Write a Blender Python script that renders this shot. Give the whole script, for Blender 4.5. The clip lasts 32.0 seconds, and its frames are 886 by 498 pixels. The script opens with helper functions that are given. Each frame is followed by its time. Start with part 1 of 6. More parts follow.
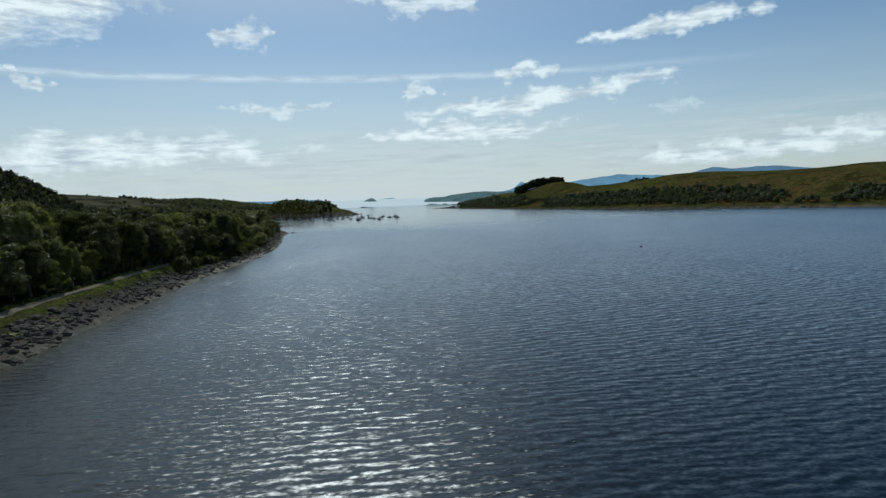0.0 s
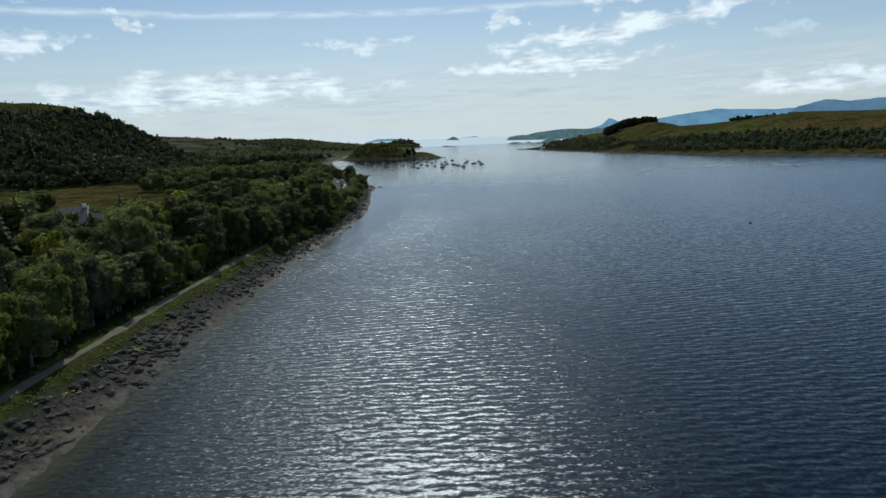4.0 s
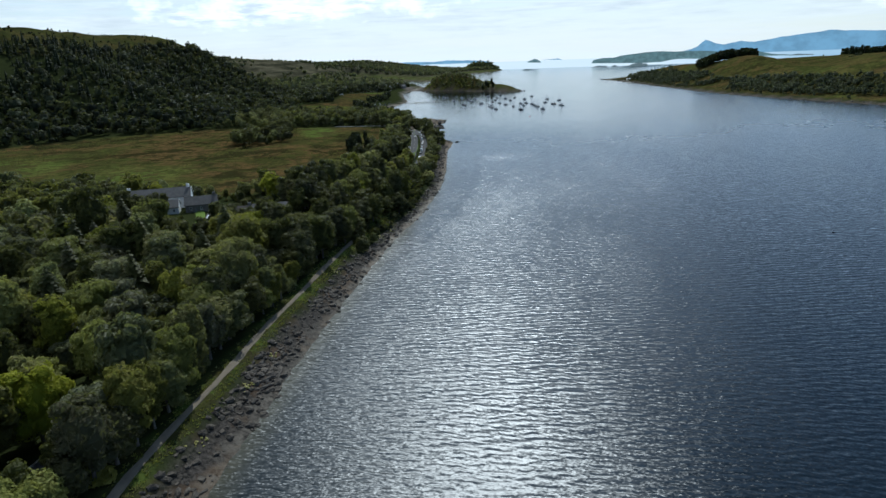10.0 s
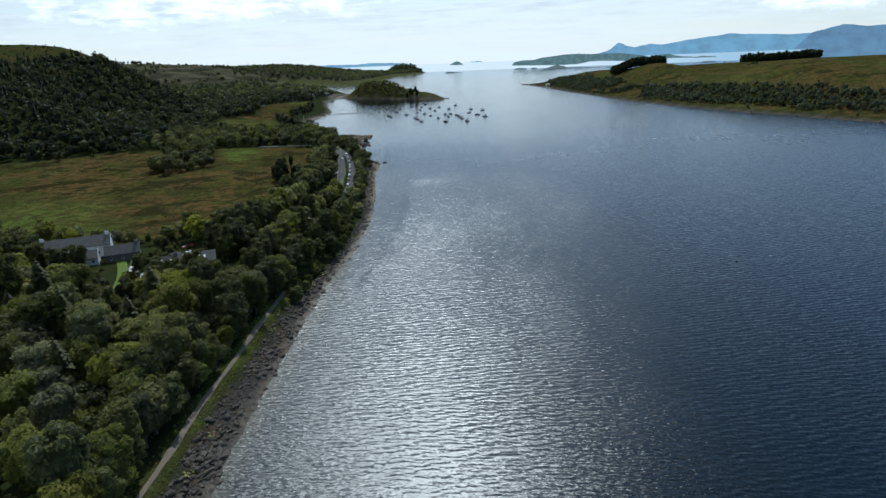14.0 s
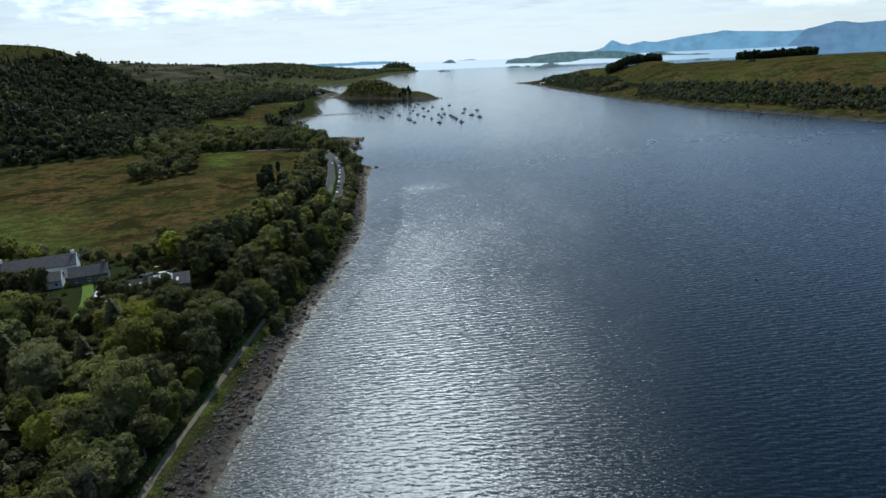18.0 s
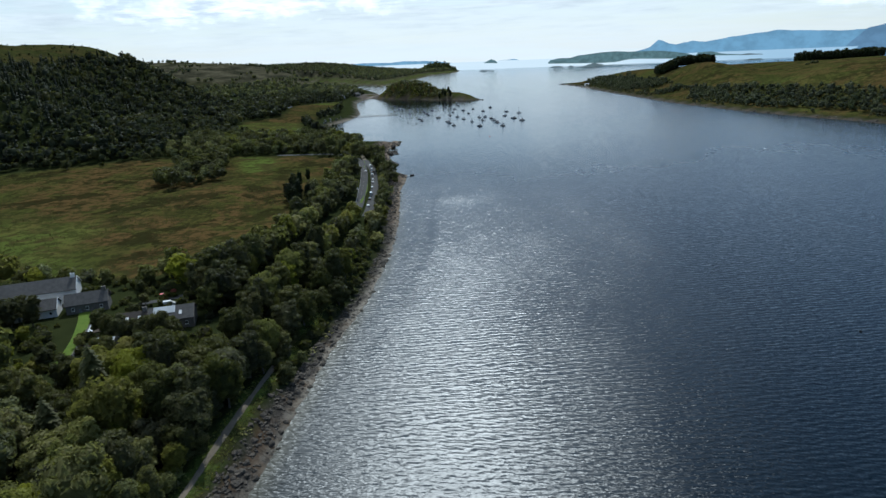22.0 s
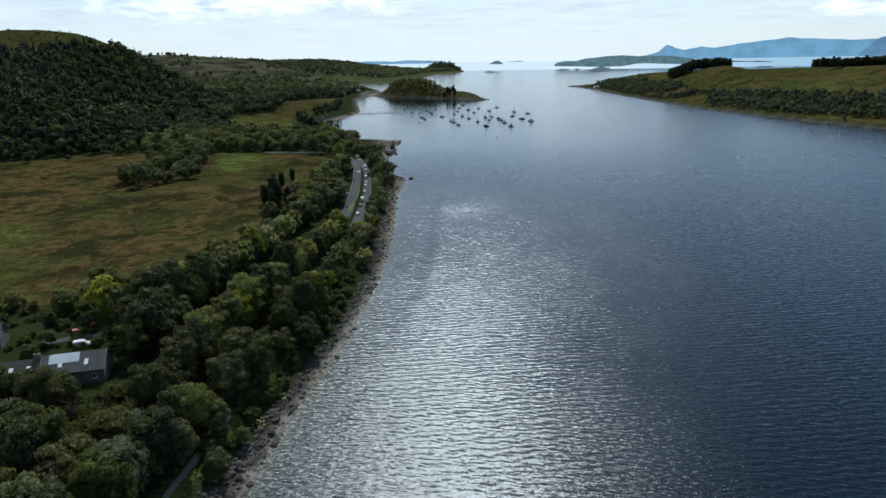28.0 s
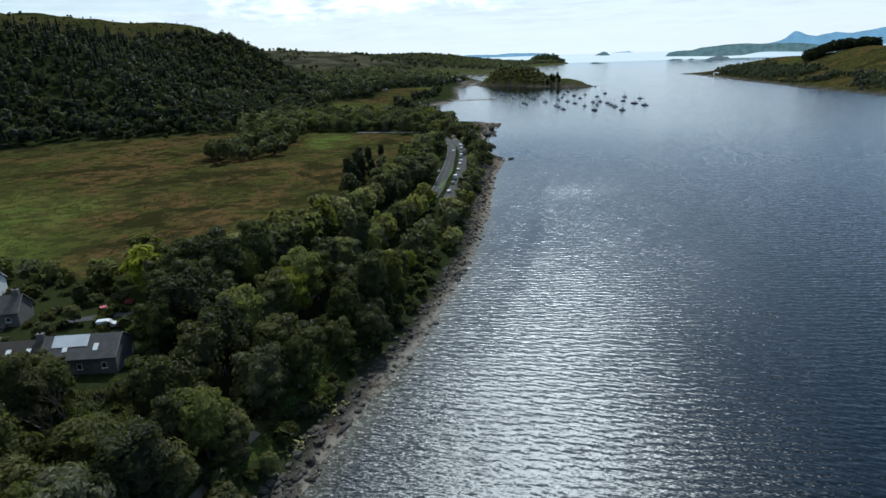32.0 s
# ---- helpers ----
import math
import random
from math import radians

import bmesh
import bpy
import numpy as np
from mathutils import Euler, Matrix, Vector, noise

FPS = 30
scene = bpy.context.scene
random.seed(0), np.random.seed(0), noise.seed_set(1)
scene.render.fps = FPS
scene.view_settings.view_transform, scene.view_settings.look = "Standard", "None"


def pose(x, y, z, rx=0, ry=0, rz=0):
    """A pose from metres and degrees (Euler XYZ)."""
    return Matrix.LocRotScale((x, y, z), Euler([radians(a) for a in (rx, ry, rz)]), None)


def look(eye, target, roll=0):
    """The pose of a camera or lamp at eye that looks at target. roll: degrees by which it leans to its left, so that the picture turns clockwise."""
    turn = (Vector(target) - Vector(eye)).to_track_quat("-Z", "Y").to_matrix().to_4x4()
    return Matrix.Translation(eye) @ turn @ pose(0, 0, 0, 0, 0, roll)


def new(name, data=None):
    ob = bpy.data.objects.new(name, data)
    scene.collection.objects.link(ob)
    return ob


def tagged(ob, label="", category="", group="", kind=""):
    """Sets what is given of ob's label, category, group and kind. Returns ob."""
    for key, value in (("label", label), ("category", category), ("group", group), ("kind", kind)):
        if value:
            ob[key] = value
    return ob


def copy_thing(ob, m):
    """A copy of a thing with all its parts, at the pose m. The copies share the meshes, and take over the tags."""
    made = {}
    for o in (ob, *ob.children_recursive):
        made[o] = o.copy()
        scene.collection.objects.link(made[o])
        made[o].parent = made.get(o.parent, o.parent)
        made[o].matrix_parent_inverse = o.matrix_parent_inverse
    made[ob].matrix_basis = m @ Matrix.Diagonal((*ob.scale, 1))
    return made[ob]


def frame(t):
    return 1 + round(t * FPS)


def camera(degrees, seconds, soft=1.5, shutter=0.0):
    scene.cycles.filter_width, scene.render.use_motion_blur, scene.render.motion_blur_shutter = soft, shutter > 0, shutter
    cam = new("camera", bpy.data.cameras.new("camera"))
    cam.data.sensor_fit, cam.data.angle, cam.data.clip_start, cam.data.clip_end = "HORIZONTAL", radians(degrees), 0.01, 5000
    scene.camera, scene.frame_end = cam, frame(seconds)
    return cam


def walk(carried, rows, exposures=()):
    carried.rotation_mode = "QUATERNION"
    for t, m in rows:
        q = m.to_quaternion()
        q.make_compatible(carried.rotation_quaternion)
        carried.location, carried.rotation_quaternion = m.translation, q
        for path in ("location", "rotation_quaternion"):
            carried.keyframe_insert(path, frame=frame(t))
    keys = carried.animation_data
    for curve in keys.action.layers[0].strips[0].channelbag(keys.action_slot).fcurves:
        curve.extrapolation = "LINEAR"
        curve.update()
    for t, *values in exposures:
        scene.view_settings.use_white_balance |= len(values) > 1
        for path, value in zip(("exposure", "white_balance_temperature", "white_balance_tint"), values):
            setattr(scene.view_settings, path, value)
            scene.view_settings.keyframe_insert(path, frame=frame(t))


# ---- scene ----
cam = camera(72.4, 32.0)
# the plan is drawn in units of 1.75 m; everything is brought to metres by this factor
UNIT = 1.75
PATH = [
    (0, (4.348, -4.192, 14.983), (4.266, -2.199, 14.825), -2.2),
    (0.5, (3.946, -2.702, 15.771), (3.785, -0.715, 15.611), -2.1),
    (1, (3.168, -1.65, 16.833), (2.94, 0.33, 16.674), -2.1),
    (1.5, (2.436, -0.783, 18.122), (2.168, 1.192, 17.964), -2.2),
    (2, (1.961, 0.278, 19.362), (1.671, 2.251, 19.206), -2.2),
    (2.5, (1.681, 0.441, 20.474), (1.379, 2.409, 20.291), -2.2),
    (3, (1.474, 0.269, 21.84), (1.163, 2.23, 21.6), -2.2),
    (3.5, (1.545, -0.061, 23.154), (1.215, 1.889, 22.856), -2.5),
    (5.5, (3.124, -2.715, 30.801), (2.692, -0.825, 30.307), -2.3),
    (6, (3.235, -2.781, 32.296), (2.771, -0.91, 31.76), -2.4),
    (6.5, (3.162, -2.6, 33.829), (2.664, -0.751, 33.25), -2.4),
    (7, (3.156, -2.605, 35.377), (2.626, -0.778, 34.759), -2.3),
    (7.5, (3.245, -2.756, 36.911), (2.686, -0.951, 36.256), -2.4),
    (8, (3.232, -2.719, 38.536), (2.657, -0.93, 37.851), -2.4),
    (8.5, (3.286, -2.791, 40.245), (2.706, -0.984, 39.614), -2.3),
    (9, (3.428, -3.148, 41.82), (2.845, -1.328, 41.231), -2.3),
    (9.5, (3.462, -3.125, 43.42), (2.877, -1.306, 42.83), -2.3),
    (10, (3.353, -3.138, 45.034), (2.769, -1.319, 44.442), -2.2),
    (10.5, (3.333, -3.163, 46.64), (2.755, -1.342, 46.047), -2.1),
    (11, (3.404, -3.264, 48.29), (2.849, -1.437, 47.696), -2.1),
    (11.5, (3.502, -3.504, 49.939), (2.997, -1.662, 49.343), -2.2),
    (12, (3.505, -3.57, 51.496), (3.001, -1.729, 50.9), -2.1),
    (12.5, (3.604, -3.457, 53.026), (3.132, -1.607, 52.429), -2.2),
    (13, (3.238, -3.499, 54.573), (2.875, -1.626, 53.974), -2.2),
    (13.5, (3.239, -3.211, 55.813), (2.878, -1.337, 55.213), -2.3),
    (14, (3.151, -2.846, 56.691), (2.791, -0.973, 56.09), -2.4),
    (14.5, (2.872, -2.228, 56.979), (2.514, -0.355, 56.376), -2.5),
    (16.5, (1.259, 4.679, 57.493), (0.91, 6.552, 56.885), -2.5),
    (17, (0.916, 6.716, 57.714), (0.57, 8.59, 57.105), -2.5),
    (17.5, (0.593, 8.889, 57.841), (0.249, 10.763, 57.231), -2.6),
    (18, (0.363, 11.323, 57.834), (0.022, 13.198, 57.226), -2.6),
    (18.5, (0.194, 13.893, 57.699), (-0.146, 15.768, 57.091), -2.7),
    (18.8, (-0.083, 15.290, 57.665), (-0.424, 17.164, 57.058), -2.7),
    (18.9, (-0.176, 15.755, 57.654), (-0.532, 17.627, 57.047), -2.1),
    (19, (-0.268, 16.221, 57.643), (-0.64, 18.09, 57.037), 0.1),
    (19.1, (-0.361, 16.776, 57.728), (-0.749, 18.643, 57.123), 3.0),
    (19.2, (-0.453, 17.331, 57.812), (-0.848, 19.197, 57.208), 4.5),
    (19.3, (-0.546, 17.887, 57.897), (-0.954, 19.749, 57.292), 4.1),
    (19.4, (-0.638, 18.442, 57.981), (-1.065, 20.300, 57.378), 2.4),
    (19.5, (-0.731, 18.997, 58.066), (-1.172, 20.852, 57.462), 0.6),
    (19.6, (-0.823, 19.512, 58.102), (-1.277, 21.364, 57.499), -0.8),
    (19.7, (-0.915, 20.028, 58.138), (-1.377, 21.878, 57.536), -1.5),
    (20, (-1.19, 21.574, 58.245), (-1.657, 23.422, 57.642), -2.4),
    (20.5, (-1.811, 24.365, 58.404), (-2.278, 26.214, 57.801), -2.5),
    (21, (-2.482, 27.438, 58.557), (-2.946, 29.287, 57.954), -2.5),
    (21.5, (-3.34, 30.602, 58.656), (-3.802, 32.451, 58.052), -2.5),
    (22, (-3.994, 33.576, 58.813), (-4.455, 35.426, 58.209), -2.5),
    (22.5, (-4.774, 36.457, 58.851), (-5.232, 38.308, 58.247), -2.5),
    (23, (-5.514, 39.287, 58.885), (-5.971, 41.138, 58.28), -2.5),
    (23.5, (-6.117, 42.08, 58.904), (-6.573, 43.931, 58.3), -2.5),
    (24, (-6.826, 44.84, 58.888), (-7.28, 46.692, 58.284), -2.5),
    (24.5, (-7.52, 47.619, 58.822), (-7.973, 49.471, 58.218), -2.5),
    (25, (-8.236, 50.632, 58.864), (-8.686, 52.485, 58.26), -2.5),
    (25.5, (-9.032, 53.576, 58.703), (-9.481, 55.429, 58.099), -2.5),
    (27.5, (-11.848, 64.704, 54.884), (-12.293, 66.559, 54.283), -2.2),
    (28, (-12.577, 67.312, 53.633), (-13.039, 69.163, 53.032), -1.1),
    (28.5, (-13.238, 70.125, 52.139), (-13.713, 71.973, 51.538), -1.9),
    (29, (-14.042, 72.972, 50.476), (-14.53, 74.816, 49.875), -1.6),
    (29.5, (-14.864, 75.726, 48.802), (-15.403, 77.556, 48.202), 1.7),
    (30, (-15.903, 78.814, 47.261), (-16.534, 80.615, 46.662), 3.2),
    (30.5, (-17.065, 81.728, 45.815), (-17.778, 83.497, 45.216), 1.7),
    (31, (-18.25, 85.104, 44.529), (-19.005, 86.856, 43.928), -1.2),
    (31.5, (-19.525, 88.436, 43.151), (-20.286, 90.185, 42.549), -2.0),
    (32, (-20.713, 91.727, 41.884), (-21.474, 93.475, 41.28), -2.1),
]
# stops, white balance and tint as the clip's camera sets them
EXPOSURES = [(0, -0.53, 5750, -2), (3, -0.5, 5750, -1), (6, -0.1, 5560, 2), (8, 0.2, 5560, 2), (10, 0.02, 5560, 2), (26, -0.03, 5560, 2), (32, 0.05, 5560, 2)]
walk(cam, [(t, look(Vector(eye) * UNIT, Vector(target) * UNIT, roll)) for t, eye, target, roll in PATH], EXPOSURES)

# ---- sun, sky and clouds ----
SUN_AZ, SUN_EL = -14.5, 48.0
sun = new("sun", bpy.data.lights.new("sun", "SUN"))
sun.data.energy, sun.data.angle, sun.data.color = 3.4, radians(0.53), (1.0, 0.95, 0.88)
sun.matrix_world = look((math.sin(radians(SUN_AZ)) * 100, math.cos(radians(SUN_AZ)) * 100, 100 * math.tan(radians(SUN_EL))), (0, 0, 0))
scene.view_settings.exposure = 0.0

world = bpy.data.worlds.new("sky")
scene.world = world
world.use_nodes = True
WT = world.node_tree


def node(tree, kind, **values):
    """A new node; its values are given as i_ and the socket's name."""
    n = tree.nodes.new(kind)
    for key, value in values.items():
        n.inputs[key[2:].replace("_", " ")].default_value = value
    return n


def layer(tree, name):
    """A named attribute of the mesh."""
    n = tree.nodes.new("ShaderNodeAttribute")
    n.attribute_name = name
    return n


def calc(tree, op, a, b=None, c=None, clamp=False):
    n = tree.nodes.new("ShaderNodeMath")
    n.operation, n.use_clamp = op, clamp
    for slot, v in enumerate((a, b, c)):
        if v is None:
            continue
        if isinstance(v, (int, float)):
            n.inputs[slot].default_value = v
        else:
            tree.links.new(v, n.inputs[slot])
    return n.outputs[0]


def blend(tree, fac, a, b, mode="MIX"):
    n = tree.nodes.new("ShaderNodeMix")
    n.data_type, n.blend_type = "RGBA", mode
    for slot, v in ((0, fac), (6, a), (7, b)):
        if isinstance(v, (int, float)):
            n.inputs[slot].default_value = v
        elif isinstance(v, tuple):
            n.inputs[slot].default_value = (*v, 1.0)
        else:
            tree.links.new(v, n.inputs[slot])
    return n.outputs[2]


def noise_at(tree, vector, scale, detail=4.0, rough=0.55, stretch=None, kind="FBM"):
    if stretch:
        m = node(tree, "ShaderNodeMapping")
        m.inputs["Scale"].default_value = stretch
        tree.links.new(vector, m.inputs["Vector"])
        vector = m.outputs[0]
    n = tree.nodes.new("ShaderNodeTexNoise")
    n.noise_type = kind
    n.inputs["Scale"].default_value, n.inputs["Detail"].default_value, n.inputs["Roughness"].default_value = scale, detail, rough
    tree.links.new(vector, n.inputs["Vector"])
    return n.outputs["Fac"]


def ramp(tree, fac, stops):
    n = tree.nodes.new("ShaderNodeValToRGB")
    while len(n.color_ramp.elements) < len(stops):
        n.color_ramp.elements.new(0.5)
    for e, (at, col) in zip(n.color_ramp.elements, stops):
        e.position = at
        e.color = (*col, 1.0) if isinstance(col, tuple) else (col, col, col, 1.0)
    tree.links.new(fac, n.inputs[0])
    return n.outputs[0]


def build_sky():
    t = WT
    t.nodes.clear()
    sky = node(t, "ShaderNodeTexSky")
    sky.sky_type = "NISHITA"
    sky.sun_disc = False
    sky.sun_elevation = radians(SUN_EL)
    sky.sun_rotation = radians(SUN_AZ)
    sky.air_density = 1.0
    sky.dust_density = 0.8
    sky.ozone_density = 2.0
    co = node(t, "ShaderNodeTexCoord").outputs["Generated"]
    sep = node(t, "ShaderNodeSeparateXYZ")
    t.links.new(co, sep.inputs[0])
    x, y, z = sep.outputs
    az = calc(t, "MULTIPLY", calc(t, "ARCTAN2", x, y), 57.2958)
    el = calc(t, "MULTIPLY", calc(t, "ARCSINE", z), 57.2958)
    flat = node(t, "ShaderNodeCombineXYZ")
    t.links.new(az, flat.inputs[0]), t.links.new(el, flat.inputs[1])
    place = flat.outputs[0]
    # puffs: push the cloud outlines about at two scales
    for scale, reach_az, reach_el in ((0.30, 12.0, 3.6), (1.1, 3.6, 1.2)):
        puff = node(t, "ShaderNodeTexNoise", i_Scale=scale, i_Detail=3.0, i_Roughness=0.5)
        t.links.new(place, puff.inputs["Vector"])
        rgb = node(t, "ShaderNodeSeparateColor")
        t.links.new(puff.outputs["Color"], rgb.inputs[0])
        az = calc(t, "ADD", az, calc(t, "MULTIPLY", calc(t, "SUBTRACT", rgb.outputs[0], 0.5), reach_az))
        el = calc(t, "ADD", el, calc(t, "MULTIPLY", calc(t, "SUBTRACT", rgb.outputs[1], 0.5), reach_el))
    ragged = noise_at(t, place, 0.55, 7.0, 0.62, (0.55, 1.0, 1.0))
    ragged2 = noise_at(t, place, 2.3, 5.0, 0.6, (0.5, 1.3, 1.0))
    wob = calc(t, "ADD", calc(t, "MULTIPLY", ragged, 1.7), calc(t, "MULTIPLY", ragged2, 1.15))
    # streaks: from azimuth, elevation to azimuth, elevation; half height in degrees; strength
    streaks = (
        (11, 13.5, 27, 14.8, 0.80, 0.95), (-7, 7.7, 20, 10.3, 0.80, 0.95), (-10.7, 6.1, 11, 6.6, 0.75, 1.0),
        (2.4, 11.3, 8.6, 12.0, 0.65, 0.85), (-5, 10.0, -2.4, 10.7, 0.75, 0.7), (-22, 8.7, -12, 9.3, 0.5, 0.6),
        (-46, 4.6, -13, 5.2, 1.2, 1.0), (-50, 15.0, -25, 18.6, 3.3, 1.0), (-21, 14.6, -17, 15.1, 0.8, 0.75), (14, 3.0, 40, 4.6, 0.9, 0.9),
        (-37, 10.6, -34, 10.5, 0.4, 0.8), (-10, 17.8, 3, 17.6, 0.7, 0.8), (16, 7.7, 22, 7.9, 0.4, 0.3), (-48, 8.0, -39, 9.1, 0.9, 0.8), (-60, 22, 0, 24, 1.6, 0.6))
    total = None
    for a0, e0, a1, e1, half, strength in streaks:
        u = calc(t, "DIVIDE", calc(t, "SUBTRACT", az, a0), a1 - a0)
        v = calc(t, "ABSOLUTE", calc(t, "SUBTRACT", calc(t, "SUBTRACT", el, e0), calc(t, "MULTIPLY", u, e1 - e0)))
        ends = calc(t, "ABSOLUTE", calc(t, "MULTIPLY_ADD", u, 2.0, -1.0))
        taper = calc(t, "MULTIPLY", calc(t, "MAXIMUM", calc(t, "SUBTRACT", 1.12, calc(t, "POWER", ends, 2.5)), 0.0), half)
        body = calc(t, "SUBTRACT", calc(t, "MULTIPLY", wob, taper), calc(t, "MULTIPLY", v, 1.05))
        m = calc(t, "MULTIPLY", calc(t, "DIVIDE", calc(t, "SUBTRACT", body, 0.18 * half), 0.95 * half, clamp=True), strength)
        total = m if total is None else calc(t, "MAXIMUM", total, m)
    # the vapour trail
    az, el = calc(t, "MULTIPLY", calc(t, "ARCTAN2", x, y), 57.2958), calc(t, "MULTIPLY", calc(t, "ARCSINE", z), 57.2958)
    v = calc(t, "ABSOLUTE", calc(t, "SUBTRACT", calc(t, "SUBTRACT", el, 11.35), calc(t, "MULTIPLY", calc(t, "POWER", calc(t, "DIVIDE", calc(t, "ADD", az, 8), 40), 2.0), -0.55)))
    trail = calc(t, "MULTIPLY", calc(t, "SUBTRACT", 1.0, calc(t, "DIVIDE", v, 0.40), clamp=True), calc(t, "DIVIDE", calc(t, "SUBTRACT", 27, az), 30, clamp=True))
    total = calc(t, "MAXIMUM", total, calc(t, "MULTIPLY", trail, 0.5))
    # thin layered cloud and haze towards the horizon
    low = calc(t, "SUBTRACT", 1.0, calc(t, "DIVIDE", el, 14.0), clamp=True)
    layers = noise_at(t, place, 0.5, 5.0, 0.6, (0.12, 1.6, 1.0))
    sunward = calc(t, "SUBTRACT", 1.15, calc(t, "DIVIDE", calc(t, "ABSOLUTE", calc(t, "SUBTRACT", az, SUN_AZ)), 80.0), clamp=True)
    veil = calc(t, "MULTIPLY", calc(t, "MULTIPLY", calc(t, "POWER", low, 1.05), sunward), calc(t, "MULTIPLY_ADD", layers, 0.95, 0.5), clamp=True)
    bank = calc(t, "MULTIPLY", ramp(t, noise_at(t, place, 0.42, 6.0, 0.62, (0.22, 2.2, 1.0)), ((0.42, 0.0), (0.56, 1.0))), calc(t, "SUBTRACT", 1.0, calc(t, "DIVIDE", calc(t, "ABSOLUTE", calc(t, "SUBTRACT", el, 4.0)), 3.8), clamp=True))
    wisps = calc(t, "MULTIPLY", calc(t, "SUBTRACT", noise_at(t, place, 0.16, 6.0, 0.65, (0.5, 1.6, 1.0)), 0.5, clamp=True), 0.35)
    veil = calc(t, "MAXIMUM", veil, wisps)
    high = calc(t, "MULTIPLY", calc(t, "DIVIDE", calc(t, "SUBTRACT", el, 15.0), 14.0, clamp=True), calc(t, "MULTIPLY_ADD", noise_at(t, co, 2.2, 5.0, 0.6), 1.1, 0.38, clamp=True))
    high = calc(t, "MULTIPLY", high, calc(t, "DIVIDE", calc(t, "SUBTRACT", 16.0, az), 40.0, clamp=True))
    veil = calc(t, "MAXIMUM", veil, high)
    # cloud colour: white tops, greyer undersides
    under = ramp(t, noise_at(t, place, 0.9, 4.0, 0.55, (0.35, 1.8, 1.0)), ((0.36, (7.6, 8.0, 8.6)), (0.56, (12.6, 12.6, 12.5))))
    col = blend(t, veil, sky.outputs[0], (9.1, 9.2, 9.2))
    banks = blend(t, noise_at(t, place, 0.8, 5.0, 0.6, (0.3, 2.6, 1.0)), (5.2, 5.6, 6.1), (11.6, 11.6, 11.5))
    col = blend(t, calc(t, "MULTIPLY", bank, 0.9), col, banks)
    col = blend(t, total, col, under)
    bg = node(t, "ShaderNodeBackground", i_Strength=0.1)
    t.links.new(col, bg.inputs[0])
    t.links.new(bg.outputs[0], node(t, "ShaderNodeOutputWorld").inputs[0])


build_sky()

# ---- materials ----


def material(name):
    m = bpy.data.materials.new(name)
    m.use_nodes = True
    t = m.node_tree
    t.nodes.clear()
    out = t.nodes.new("ShaderNodeOutputMaterial")
    p = t.nodes.new("ShaderNodeBsdfPrincipled")
    t.links.new(p.outputs[0], out.inputs[0])
    return m, t, p, out


def put(tree, value, socket):
    if isinstance(value, (int, float)):
        socket.default_value = value
    elif isinstance(value, tuple):
        socket.default_value = (*value, 1.0)
    else:
        tree.links.new(value, socket)


def bump(tree, p, height, strength, distance):
    b = node(tree, "ShaderNodeBump", i_Strength=strength, i_Distance=distance * UNIT)
    tree.links.new(height, b.inputs["Height"])
    tree.links.new(b.outputs[0], p.inputs["Normal"])


def plain(name, dark, light, rough=0.7, metal=0.0, scale=3.0, grain=0.2, spec=0.5):
    """Two tones mixed at two scales, a fine relief, and a small change from thing to thing."""
    m, t, p, out = material(name)
    co = node(t, "ShaderNodeTexCoord").outputs["Object"]
    mix = calc(t, "ADD", calc(t, "MULTIPLY", noise_at(t, co, scale, 5.0), 0.65), calc(t, "MULTIPLY", noise_at(t, co, scale * 9, 3.0), 0.35))
    each = node(t, "ShaderNodeObjectInfo").outputs["Random"]
    mix = calc(t, "ADD", calc(t, "MULTIPLY_ADD", mix, 2.2, -0.6), calc(t, "MULTIPLY_ADD", each, 0.3, -0.15), clamp=True)
    put(t, blend(t, mix, dark, light), p.inputs["Base Color"])
    put(t, rough, p.inputs["Roughness"]), put(t, metal, p.inputs["Metallic"]), put(t, spec, p.inputs["Specular IOR Level"])
    bump(t, p, noise_at(t, co, scale * 6, 4.0), grain, 0.05)
    return m


def foliage(name, dark, light, through_part=0.35, shine=0.08, leaf_part=0.26):
    m, t, p, out = material(name)
    geo = node(t, "ShaderNodeNewGeometry")
    each = node(t, "ShaderNodeObjectInfo").outputs["Random"]
    tone = layer(t, "tone").outputs["Fac"]
    who = calc(t, "FRACT", calc(t, "ADD", each, tone))
    k = calc(t, "ADD", calc(t, "MULTIPLY", geo.outputs["Random Per Island"], leaf_part), calc(t, "MULTIPLY", who, 1.0 - leaf_part))
    col = blend(t, k, dark, light)
    hue = node(t, "ShaderNodeHueSaturation", i_Saturation=1.0)
    put(t, calc(t, "MULTIPLY_ADD", calc(t, "FRACT", calc(t, "MULTIPLY", who, 7.3)), 0.034, 0.486), hue.inputs["Hue"])
    put(t, calc(t, "MULTIPLY_ADD", calc(t, "FRACT", calc(t, "MULTIPLY", who, 3.7)), 0.4, 0.70), hue.inputs["Saturation"])
    t.links.new(col, hue.inputs["Color"])
    put(t, hue.outputs[0], p.inputs["Base Color"])
    put(t, 0.55, p.inputs["Roughness"]), put(t, shine, p.inputs["Specular IOR Level"])
    tr = node(t, "ShaderNodeBsdfTranslucent")
    put(t, blend(t, 0.5, hue.outputs[0], (0.18, 0.20, 0.03)), tr.inputs[0])
    mx = node(t, "ShaderNodeMixShader", i_Fac=through_part)
    t.links.new(p.outputs[0], mx.inputs[1]), t.links.new(tr.outputs[0], mx.inputs[2])
    t.links.new(mx.outputs[0], out.inputs[0])
    return m


